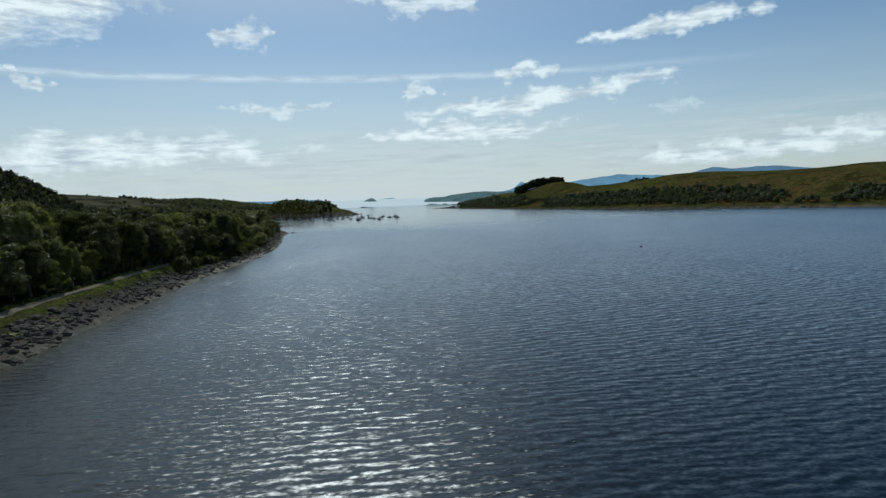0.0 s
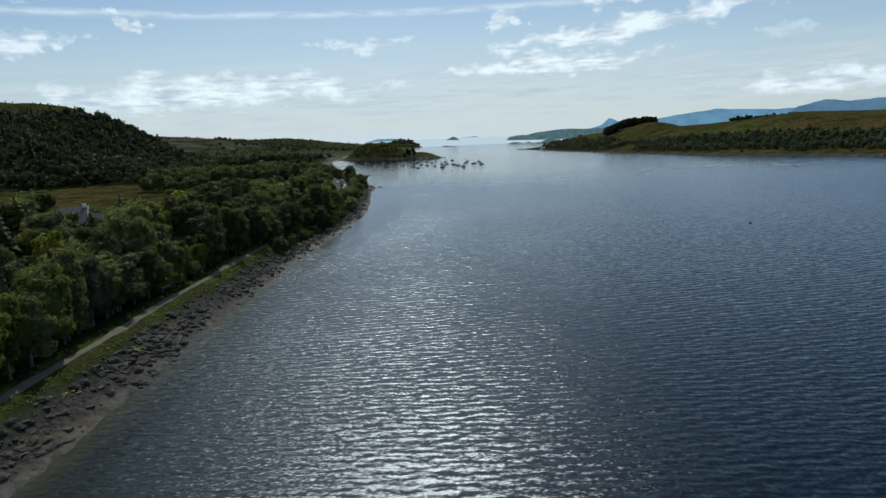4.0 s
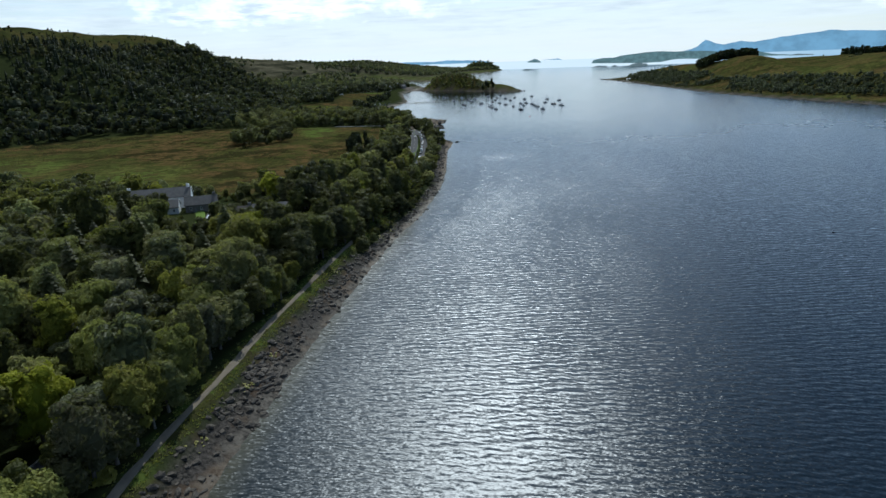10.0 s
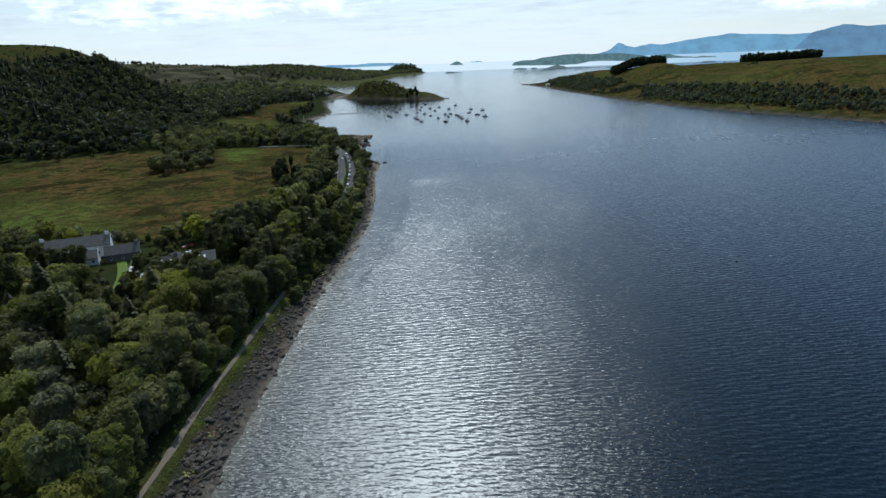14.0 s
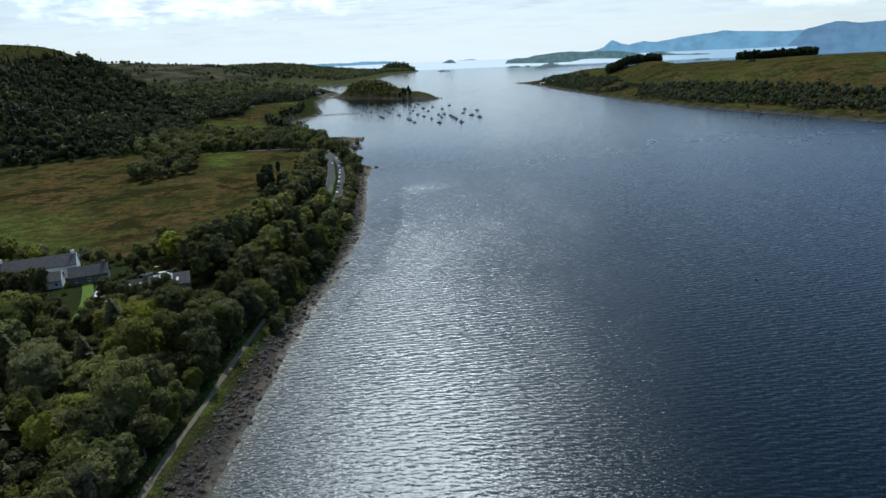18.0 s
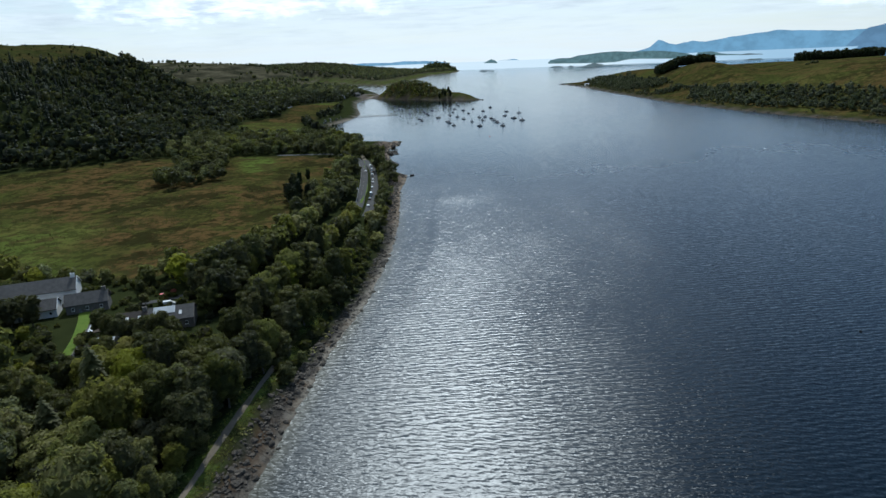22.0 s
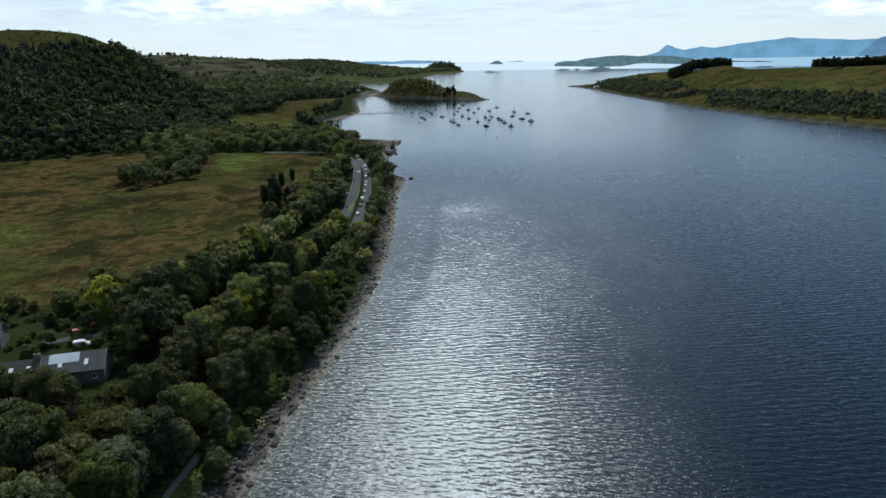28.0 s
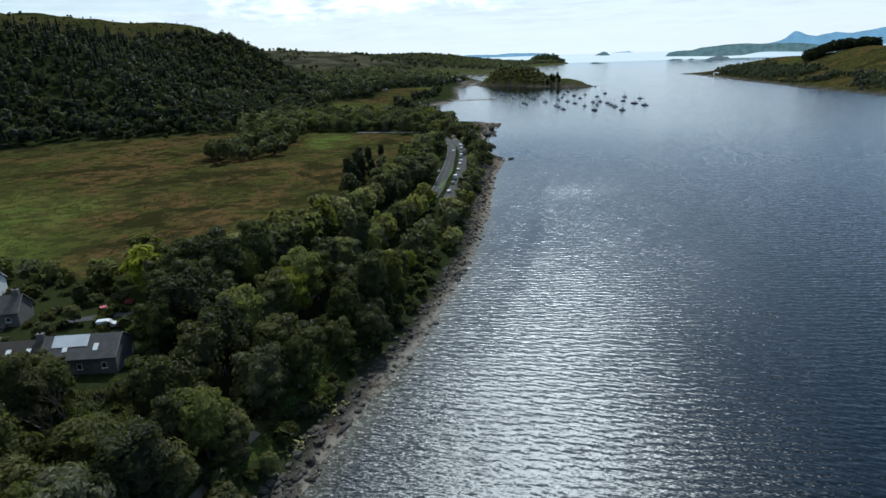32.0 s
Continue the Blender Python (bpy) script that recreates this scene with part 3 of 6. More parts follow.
rock *= 1 - smooth(-beside, -1.8, -1.2)
cover = np.stack([rock, np.clip(pasture + upper + bay + far_grass + np.where(i > 0, 1, 0) + flats + moor + 0.7 * off_shore + 0.55 * smooth(z, 58, 68), 0, 1), green.clip(0, 1), np.ones(len(x))], 1)
att = ground.data.attributes.new("cover", "FLOAT_COLOR", "POINT")
att.data.foreach_set("color", cover.astype(np.float32).ravel())
att = ground.data.attributes.new("pale", "FLOAT", "POINT")
att.data.foreach_set("value", ((0.35 + 0.65 * smooth(y, 100, 135)) * smooth(d, -1.5, -0.5) * smooth(-d + 0.6 * rough_bumps(x, y, 0.2, 23), -1.7, -0.7)).astype(np.float32))
att = ground.data.attributes.new("weed", "FLOAT", "POINT")
att.data.foreach_set("value", (smooth(y, 215, 260) * (0.25 + 0.75 * smooth(-y, -520, -470))).astype(np.float32))
att = ground.data.attributes.new("moor", "FLOAT", "POINT")
att.data.foreach_set("value", moor.astype(np.float32))

WX = spread((-2850, -600, 250), (-600, -160, 20), (-160, 20, 2), (20, 400, 15), (400, 2850, 250))
WY = spread((-900, 0, 50), (0, 350, 3), (350, 700, 12), (700, 1300, 30), (1300, 2800, 150))
wx, wy = np.meshgrid(WX, WY)
water, wco = sheet("water", WX, WY, np.zeros(wx.shape), WATER)
tagged(water, "wind-rippled dark blue sea loch glittering in the sun", "water", kind="structure")
wd = np.maximum.reduce([inside(MAINLAND, wco[:, 0], wco[:, 1]), inside(ISLE, wco[:, 0], wco[:, 1])])
att = water.data.attributes.new("shallow", "FLOAT", "POINT")
att.data.foreach_set("value", (smooth(wd, -4, -0.3)).astype(np.float32))
# wind on the water: sheltered towards the bay, with a slick winding along the shore
SLICK = [(-72, 305), (-68, 277), (-59, 240), (-54, 214), (-51.5, 192), (-49.5, 172), (-47.5, 140)]
lee = wco[:, 1] - 0.2 * (wco[:, 0] + 40) + 22 * rough_bumps(wco[:, 0], wco[:, 1], 0.016, 101)
wind = 1.0 - 0.42 * smooth(lee, 210, 500) - 0.36 * smooth(lee, 280, 470) * smooth(-wco[:, 0], -60, 60)
wind += 0.13 * np.exp(-((wco[:, 0] + 60) / 8) ** 2 - ((wco[:, 1] - 281) / 9) ** 2)
wind *= 1 - 0.10 * smooth(-off_line(SLICK, wco[:, 0], wco[:, 1]) + 1.0 * rough_bumps(wco[:, 0], wco[:, 1], 0.15, 102), -2.6, -0.4)
att = water.data.attributes.new("wind", "FLOAT", "POINT")
att.data.foreach_set("value", wind.astype(np.float32))


def ground_at(px, py):
    """Height of the ground sheet at a place."""
    px, py = np.atleast_1d(np.asarray(px, float)), np.atleast_1d(np.asarray(py, float))
    a = np.clip(np.searchsorted(GX, px) - 1, 0, len(GX) - 2)
    b = np.clip(np.searchsorted(GY, py) - 1, 0, len(GY) - 2)
    u, v = (px - GX[a]) / (GX[a + 1] - GX[a]), (py - GY[b]) / (GY[b + 1] - GY[b])
    return gz[b, a] * (1 - u) * (1 - v) + gz[b, a + 1] * u * (1 - v) + gz[b + 1, a] * (1 - u) * v + gz[b + 1, a + 1] * u * v


# ---- plants ----


def cube_sphere(n=2):
    """Quads of a cube blown up to a ball of radius 1."""
    k = np.linspace(-1, 1, n + 1)
    co, faces = [], []
    for axis in range(3):
        for side in (-1, 1):
            base = len(co)
            for a in k:
                for b in k:
                    v = [0, 0, 0]
                    v[axis], v[(axis + 1) % 3], v[(axis + 2) % 3] = side, a * side, b
                    co.append(np.array(v) / np.linalg.norm(v))
            for i in range(n):
                for j in range(n):
                    q = [base + i * (n + 1) + j, base + (i + 1) * (n + 1) + j, base + (i + 1) * (n + 1) + j + 1, base + i * (n + 1) + j + 1]
                    faces.append(q)
    co, at = np.unique(np.array(co).round(6), axis=0, return_inverse=True)
    return co, at.ravel()[np.array(faces)]


def leaf_quads(r, centre, normal, size, long=1.35):
    """One bent leaf clump for each centre."""
    n = len(centre)
    up = r.normal(size=(n, 3))
    a = np.cross(normal, up)
    a /= np.linalg.norm(a, axis=1)[:, None] + 1e-9
    b = np.cross(normal, a)
    b /= np.linalg.norm(b, axis=1)[:, None] + 1e-9
    s = (size * r.uniform(0.55, 1.4, n))[:, None]
    bend = normal / (np.linalg.norm(normal, axis=1)[:, None] + 1e-9) * s * 0.28
    co = np.stack([centre - a * s * long - bend, centre - b * s * 0.8 + bend * 0.4, centre + a * s * long - bend, centre + b * s * 0.8 + bend * 0.4], 1).reshape(-1, 3)
    return co, np.arange(4 * n).reshape(-1, 4)


def join(parts):
    co, faces, base = [], [], 0
    for c, f in parts:
        co.append(c), faces.append(f + base)
        base += len(c)
    return np.concatenate(co), np.concatenate(faces)


def crown(seed, wide, tall, stem, lumps, leaves, size, core=3, core_part=0.80, loose=0.32):
    """A broad-leaved crown: uneven lumps, each set with leaf clumps, with gaps between."""
    r = np.random.RandomState(seed)
    balls = [(0, 0, stem + tall * 0.46, wide * 0.74, wide * 0.74, tall * 0.47)]
    for k in range(lumps):
        a, lift = 2.4 * k + r.uniform(-0.5, 0.5), r.uniform(0.12, 0.92)
        out = wide * 0.66 * math.sqrt(max(0.05, 1 - (lift * 1.9 - 0.9) ** 2)) * r.uniform(0.8, 1.1)
        rad = wide * r.uniform(0.22, 0.36) * (1.1 - 0.3 * lift)
        balls.append((out * math.cos(a), out * math.sin(a), stem + tall * lift, rad, rad, rad * r.uniform(0.6, 0.85)))
    balls = np.array(balls)
    share = balls[:, 3] ** 2
    pick = r.choice(len(balls), leaves, p=share / share.sum())
    way = r.normal(size=(leaves, 3))
    way[:, 2] = way[:, 2] * 0.8 + 0.35
    way /= np.linalg.norm(way, axis=1)[:, None]
    pos = balls[pick, :3] + balls[pick, 3:] * way * r.uniform(0.80, 1.10, (leaves, 1))
    deep = np.zeros(leaves, bool)
    for b in balls:
        deep |= (((pos - b[:3]) / b[3:]) ** 2).sum(1) < 0.55
    pos, way = pos[~deep], way[~deep]
    sc, sf = cube_sphere(core)
    parts = [leaf_quads(r, pos, way + loose * r.normal(size=way.shape), size)]
    for b in balls:
        parts.append((sc * b[3:] * core_part * r.uniform(0.92, 1.06, (len(sc), 1)) + b[:3], sf))
    return join(parts)


def spruce(seed, tall, wide, tiers, boughs, stem=0.8):
    """A conifer: tiers of drooping boughs round a slender cone."""
    r = np.random.RandomState(seed)
    co, faces = [], []
    for k in range(tiers):
        u = k / (tiers - 0.4)
        zc, rad = stem + (tall - stem) * u, wide * (1 - u) ** 0.85 * r.uniform(0.85, 1.12) + 0.12
        for j in range(max(4, int(boughs * (1.1 - 0.6 * u)))):
            a = r.uniform(0, 6.283)
            reach = rad * r.uniform(0.7, 1.15)
            e = np.array([math.cos(a), math.sin(a), 0])
            s = np.array([-math.sin(a), math.cos(a), 0])
            droop = reach * r.uniform(0.15, 0.45)
            wd = reach * 0.30 + 0.08
            base = len(co)
            co += [e * 0.05 + [0, 0, zc + 0.25], e * reach * 0.6 + s * wd + [0, 0, zc - droop * 0.3], e * reach + [0, 0, zc - droop], e * reach * 0.6 - s * wd + [0, 0, zc - droop * 0.3]]
            faces.append([base, base + 1, base + 2, base + 3])
    parts = [(np.array(co), np.array(faces))]
    ring = 6
    a = np.arange(ring) * 6.283 / ring
    low = np.stack([np.cos(a) * wide * 0.4, np.sin(a) * wide * 0.4, np.full(ring, stem)], 1)
    top = np.stack([np.cos(a) * 0.06, np.sin(a) * 0.06, np.full(ring, tall * 0.97)], 1)
    q = np.array([[i, (i + 1) % ring, ring + (i + 1) % ring, ring + i] for i in range(ring)])
    parts.append((np.concatenate([low, top]), q))
    return join(parts)


def tube(points, radii, sides=6):
    points = np.array(points, float)
    co, faces = [], []
    for k, (p, rad) in enumerate(zip(points, radii)):
        ahead = points[min(k + 1, len(points) - 1)] - points[max(k - 1, 0)]
        ahead /= np.linalg.norm(ahead)
        side = np.cross(ahead, (0.13, 1, 0.07))
        side /= np.linalg.norm(side)
        other = np.cross(ahead, side)
        for j in range(sides):
            a = 6.283 * j / sides
            co.append(p + (side * math.cos(a) + other * math.sin(a)) * rad)
    for k in range(len(points) - 1):
        for j in range(sides):
            faces.append([k * sides + j, k * sides + (j + 1) % sides, (k + 1) * sides + (j + 1) % sides, (k + 1) * sides + j])
    return np.array(co), np.array(faces)


def trunk(seed, tall, thick, limbs):
    r = np.random.RandomState(seed)
    lean = r.uniform(-0.25, 0.25, 2)
    line = [(0, 0, -0.4), (0, 0, 0.3), (lean[0] * 0.4, lean[1] * 0.4, tall * 0.4), (lean[0], lean[1], tall * 0.75)]
    parts = [tube(line, (thick * 1.5, thick * 1.1, thick * 0.8, thick * 0.35), 7)]
    for k in range(limbs):
        a, lift, reach = 2.4 * k + r.uniform(-0.4, 0.4), tall * r.uniform(0.25, 0.5), tall * r.uniform(0.22, 0.36)
        p0 = np.array([lean[0] * 0.4, lean[1] * 0.4, lift])
        p1 = p0 + [math.cos(a) * reach * 0.5, math.sin(a) * reach * 0.5, reach * 0.45]
        p2 = p0 + [math.cos(a) * reach, math.sin(a) * reach, reach * 1.1]
        parts.append(tube([p0, p1, p2], (thick * 0.5, thick * 0.34, thick * 0.12), 5))
    return join(parts)


def mesh_of(name, shape, mat, soft=False):
    me = bpy.data.meshes.new(name)
    fill(me, shape[0], shape[1], soft)
    me.materials.append(mat)
    return me


def scatter(name, shapes, mat, px, py, scale, label, category, seed, sink=0.15, flat=0.12, rounded=False):
    """Many small plants as one object."""
    r = np.random.RandomState(seed)
    n = len(px)
    pz = ground_at(px, py)
    pick, turn = r.randint(0, len(shapes), n), r.uniform(0, 6.283, n)
    squash = r.uniform(1 - flat, 1 + flat, n)
    cos, faces, tones, base = [], [], [], 0
    for k, (sc, sf) in enumerate(shapes):
        who = np.nonzero(pick == k)[0]
        if not len(who):
            continue
        c, s = np.cos(turn[who])[:, None], np.sin(turn[who])[:, None]
        m = scale[who][:, None]
        vx = (sc[None, :, 0] * c - sc[None, :, 1] * s) * m + px[who][:, None]
        vy = (sc[None, :, 0] * s + sc[None, :, 1] * c) * m + py[who][:, None]
        vz = sc[None, :, 2] * m * squash[who][:, None] + pz[who][:, None] - sink
        cos.append(np.stack([vx, vy, vz], -1).reshape(-1, 3))
        faces.append((sf[None] + (np.arange(len(who)) * len(sc))[:, None, None] + base).reshape(-1, sf.shape[1]))
        patch = 0.5 + 0.5 * rough_bumps(px[who], py[who], 0.03, seed)
        tones.append(np.repeat(0.45 * r.uniform(0, 1, len(who)) + 0.55 * patch, len(sc)))
        base += len(who) * len(sc)
    me = bpy.data.meshes.new(name)
    fill(me, np.concatenate(cos), np.concatenate(faces), rounded)
    me.materials.append(mat)
    a = me.attributes.new("tone", "FLOAT", "POINT")
    a.data.foreach_set("value", np.concatenate(tones).astype(np.float32))
    return tagged(new(name, me), label, category, kind="stuff")


def jitter(x0, x1, y0, y1, step, seed, loose=0.42):
    r = np.random.RandomState(seed)
    a, b = np.meshgrid(np.arange(x0, x1, step), np.arange(y0, y1, step))
    a = a + (np.arange(a.shape[0]) % 2)[:, None] * step * 0.5
    return (a + r.uniform(-loose, loose, a.shape) * step).ravel(), (b + r.uniform(-loose, loose, b.shape) * step).ravel()


GARDEN = [(-152, 128), (-100, 116), (-88, 118), (-80, 128), (-82, 140), (-92, 153), (-106, 158), (-152, 160)]
LAWN = [(-122.5, 143), (-116.5, 141), (-99.5, 117.5), (-105.5, 116)]
YARDS = ((-131, 143.6, 9.5), (-140, 137, 7), (-125, 138.6, 7), (-118, 143, 6.5), (-92.2, 138.6, 7.2), (-88.5, 133.5, 4.6), (-98.6, 132.6, 7), (-94, 127.5, 4), (-97.3, 125.2, 2.8), (-60.4, 46.5, 3.2), (-80, 117.5, 4.5), (-77, 123, 4), (-124, 121.5, 4.6), (-92.8, 121.8, 2.4), (-101.5, 149, 4.6), (-107, 132, 4.8), (-109, 144, 3.5), (-121, 159, 4), (-95, 128, 4), (-340, 635, 12), (-344, 692, 8), (-257, 606, 7), (-69, 119.5, 3), (-74, 127, 3))
COPSE = [(-209, 279), (-190, 274), (-180, 296), (-192, 318), (-222, 370), (-240, 372), (-236, 340), (-216, 306)]
SHRUBBERY = [(-114, 118), (-112, 104), (-93, 104), (-90, 118)]
CLEARING = [(-74, 116), (-85, 121), (-91, 129), (-85, 134), (-77, 134), (-74, 125)]


def open_ground(px, py):
    """Where no tree may stand: roads, yards, water, fields."""
    d = inside(MAINLAND, px, py)
    far_road = off_line(ROAD, px, py)
    shut = (d < np.where(py > 392, 19.0, np.where(py > 122, 3.9, 8.6))) | (far_road < np.where(py > 236, 3.6, 2.2)) | (off_line(PATHWAY, px, py) < np.where(py > 122, 0.0, 2.0)) | (off_line(LAYBY, px, py) < np.where(py > 236, 3.6, 1.0))
    shut |= (inside(FIELD, px, py) > -2) & (inside(COPSE, px, py) < 0)
    shut |= (inside(UPPER_FIELD, px, py) > -3) | (inside(BAY_FIELD, px, py) > -3)
    for cx, cy, rad in YARDS:
        shut |= np.hypot(px - cx, py - cy) < rad
    shut |= inside(LAWN, px, py) > -4
    shut |= (inside(CLEARING, px, py) > -1) | (inside(SHRUBBERY, px, py) > 0)
    shut |= (px > -135) & (px < -90) & (py > 255) & (py < 395) & (off_line(ROAD, px, py) < 3.6) 
    shut |= py < -0.58 * px - 30
    return shut


# broad-leaved trees of the shore wood, each a thing
VARIANTS = []
for k, (wide, tall, stem, lumps, mat) in enumerate(((3.1, 6.0, 1.3, 17, LEAF), (2.6, 6.6, 1.5, 15, LEAF), (3.5, 5.8, 1.2, 20, LEAF_DARK), (2.9, 5.4, 1.1, 18, LEAF_GREY), (2.3, 6.2, 1.4, 14, LEAF_LIME), (3.0, 6.8, 1.5, 18, LEAF_DARK), (2.5, 4.6, 0.8, 14, LEAF_GREY), (3.2, 5.2, 1.0, 18, LEAF_LIME))):
    VARIANTS.append((mesh_of("tree_trunk", trunk(40 + k, stem + tall * 0.8, 0.17, 5), BARK, True), mesh_of("tree_crown", crown(60 + k, wide, tall, stem, lumps, 2100, 0.165, 2, 0.86), mat)))
NAMES = {LEAF_LIME: "bright yellow-green broad-leaved tree in the shore wood", LEAF: "mid-green broad-leaved tree with a full rounded crown in the shore wood", LEAF_GREY: "grey-green willow with a soft rounded crown beside the shore path", LEAF_DARK: "dark green broad-leaved tree with a dense wide crown in the wood"}


def tree(px, py, which, scale, turn, mats, label="", group="shore woodland trees"):
    tr, cr = mats
    top = new("tree")
    top.matrix_basis = Matrix.LocRotScale((px, py, float(ground_at(px, py)[0]) - 0.05), Euler((0, 0, turn)), (scale, scale, scale * which))
    tagged(top, label or NAMES[cr.materials[0]], "tree", group)
    for nm, me in (("trunk", tr), ("crown", cr)):
        ob = new(nm, me)
        ob.parent = top
    return top


px, py = jitter(-128, -36, -6, 250, 5.2, 21)
keep = ~open_ground(px, py) & (inside(GARDEN, px, py) < 1) & ~((off_line(ROAD, px, py) < np.where(px > np.interp(py, [p[1] for p in ROAD[::-1]], [p[0] for p in ROAD[::-1]]), 9.0, 8.6)) & (py > 118))
row_y = np.arange(-4, 122, 3.4)
row_x = np.interp(row_y, [p[1] for p in PATHWAY], [p[0] for p in PATHWAY]) - 2.9 - 0.9 * np.sin(row_y * 1.7)
lane = np.arange(60, 236, 4.2)
lane_x = np.interp(lane, [p[1] for p in ROAD[::-1]], [p[0] for p in ROAD[::-1]])
past = lane > 118
lane_x, lane = np.concatenate([lane_x + np.where(past, 2.3, 3.3), lane_x - np.where(past, 11.0, 3.3)]), np.concatenate([lane, lane + 2])
room = [not any(math.hypot(a - c[0], b - c[1]) < c[2] for c in YARDS) for a, b in zip(lane_x, lane)]
lane_x, lane = lane_x[room], lane[room]
first_lane = int(keep.sum()) + len(row_x)
px, py = np.concatenate([px[keep], row_x, lane_x]), np.concatenate([py[keep], row_y, lane])
order = np.argsort(np.hypot(px + 50, (py - 95) * 0.62))
near = order[:300]
rest_near = order[300:]
r = np.random.RandomState(5)
for k in near:
    rim = float(inside(MAINLAND, px[k:k + 1], py[k:k + 1])[0])
    size = (0.72 + 0.85 * r.uniform(0, 1) ** 1.5) * (0.8 if rim < 9.5 else 0.95 if rim < 13 else 1.08)
    if -118 < px[k] < -84 and 100 < py[k] < 122:
        size *= 0.72
    if k >= first_lane:
        size = r.uniform(1.05, 1.3)
    if inside(GARDEN, px[k:k + 1], py[k:k + 1])[0] > 0:
        size *= 0.85
    which = r.choice(8, p=(0.18, 0.13, 0.13, 0.15, 0.10, 0.11, 0.09, 0.11) if py[k] < 98 else (0.13, 0.10, 0.23, 0.11, 0.07, 0.21, 0.07, 0.08))
    if px[k] < -58 and 96 < py[k] < 170:
        which = (2, 5, 2, 5, 3, 0)[which % 6]
    tree(px[k], py[k], r.uniform(0.82, 1.28), size, r.uniform(0, 6.28), VARIANTS[which])

MID = [crown(80 + k, w, t, 0.9, 7, 260, 0.40, 1, 0.86) for k, (w, t) in enumerate(((3.1, 6.2), (2.7, 6.6), (3.5, 5.8), (2.5, 5.2)))]
LOW = [crown(90 + k, w, t, 0.5, 3, 34, 0.66, 1, 0.92, 0.2) for k, (w, t) in enumerate(((3.6, 6.4), (3.1, 6.8), (4.0, 6.0), (2.8, 5.6)))]
TINY = [crown(110 + k, w, t, 0.4, 3, 30, 1.3, 1, 0.95) for k, (w, t) in enumerate(((5.2, 8.2), (6.4, 7.6), (4.4, 9.0)))]
PINES = [crown(105 + k, w, t, 1.0, 4, 60, 0.95, 1) for k, (w, t) in enumerate(((2.7, 8.6), (2.4, 9.2), (3.0, 8.2)))]
SPRUCES_LOW = [spruce(130 + k, t, w, 5, 7) for k, (t, w) in enumerate(((9, 2.6), (10, 2.8), (8, 2.4)))]

# the rest of the wood behind the shore, and belts round the fields
ax, ay = jitter(-330, -36, -20, 455, 5.5, 22)
keep = ~open_ground(ax, ay) & (inside(HILL_FOOT, ax, ay) < -4) & ((ax < -128) | (ay > 250))
ax, ay = np.concatenate([ax[keep], px[rest_near]]), np.concatenate([ay[keep], py[rest_near]])
row = np.arange(246, 348, 3.6)
row_x = np.interp(row, [p[1] for p in LAYBY], [p[0] for p in LAYBY]) + 4.4 + 0.8 * np.sin(row * 2.1)
ax, ay = np.concatenate([ax, row_x]), np.concatenate([ay, row])
kind = r.uniform(0, 1, len(ax))
kind = np.where((inside(COPSE, ax, ay) > -2) | (inside(HILL_FOOT, ax, ay) > -30) | ((ay > 236) & (kind > 0.2)), 0.46 + 0.4 * kind, kind)
edge = inside(MAINLAND, ax, ay)
size = r.uniform(0.8, 1.4, len(ax)) * np.where((ay > 396) & (ax > -300), 0.95, 1.0) * np.where(edge < 13, 0.7, 1.0) * np.where(inside(GARDEN, ax, ay) > 0, 0.8, 1.0)
for name, lo, hi, mat, label in (("woodland", 0, 0.35, LEAF, "broad-leaved trees of the wood behind the shore road"), ("woodland", 0.35, 0.45, LEAF_LIME, "bright yellow-green trees among the shore wood"), ("woodland", 0.45, 0.75, LEAF_DARK, "dark broad-leaved trees of the wood round the pasture"), ("woodland", 0.75, 1.01, LEAF_GREY, "grey-green willows and sallows among the wood")):
    m = (kind >= lo) & (kind < hi)
    scatter(name, MID, mat, ax[m], ay[m], size[m], label, "woodland", 31 + int(lo * 10))

TRACK = [(-468, 772), (-486, 800), (-498, 830), (-520, 850)]
# the wooded hillside and the low woods towards the bay
bx, by = jitter(-720, -40, 60, 1010, 5.6, 23, 0.75)
s = inside(HILL_FOOT, bx, by)
keep = ~open_ground(bx, by) & (((s >= -4) & (s < 290) & (bx > -700)) | ((by > 440) & (bx > -520))) & (inside(MAINLAND, bx, by) > np.where(by > 560, 13, 18))
clear = np.exp(-(((bx + 455) / 26) ** 2) - ((by - 345) / 20) ** 2) + np.exp(-(((bx + 590) / 40) ** 2) - ((by - 520) / 60) ** 2) + np.exp(-(((bx + 560) / 60) ** 2) - ((by - 660) / 30) ** 2)
keep &= off_line(TRACK, bx, by) > 8
keep &= ~((s > 20) & (clear + 0.12 * rough_bumps(bx, by, 0.05, 41) > 0.55))
keep &= ~((ground_at(bx, by) > 72 + 9 * rough_bumps(bx, by, 0.03, 42)) & (bx < -400))
bx, by, s = bx[keep], by[keep], s[keep]
kind = r.uniform(0, 1, len(bx)) + 0.35 * rough_bumps(bx, by, 0.02, 43) + 0.25 * smooth(s, 60, 200) + 0.5 * smooth(-by, -640, -500) * smooth(s, 30, 90) + 0.14 * smooth(by, 520, 620)
size = (0.7 + 0.9 * r.uniform(0, 1, len(bx)) ** 2) * np.where(s < 6, 0.95, 1.0)
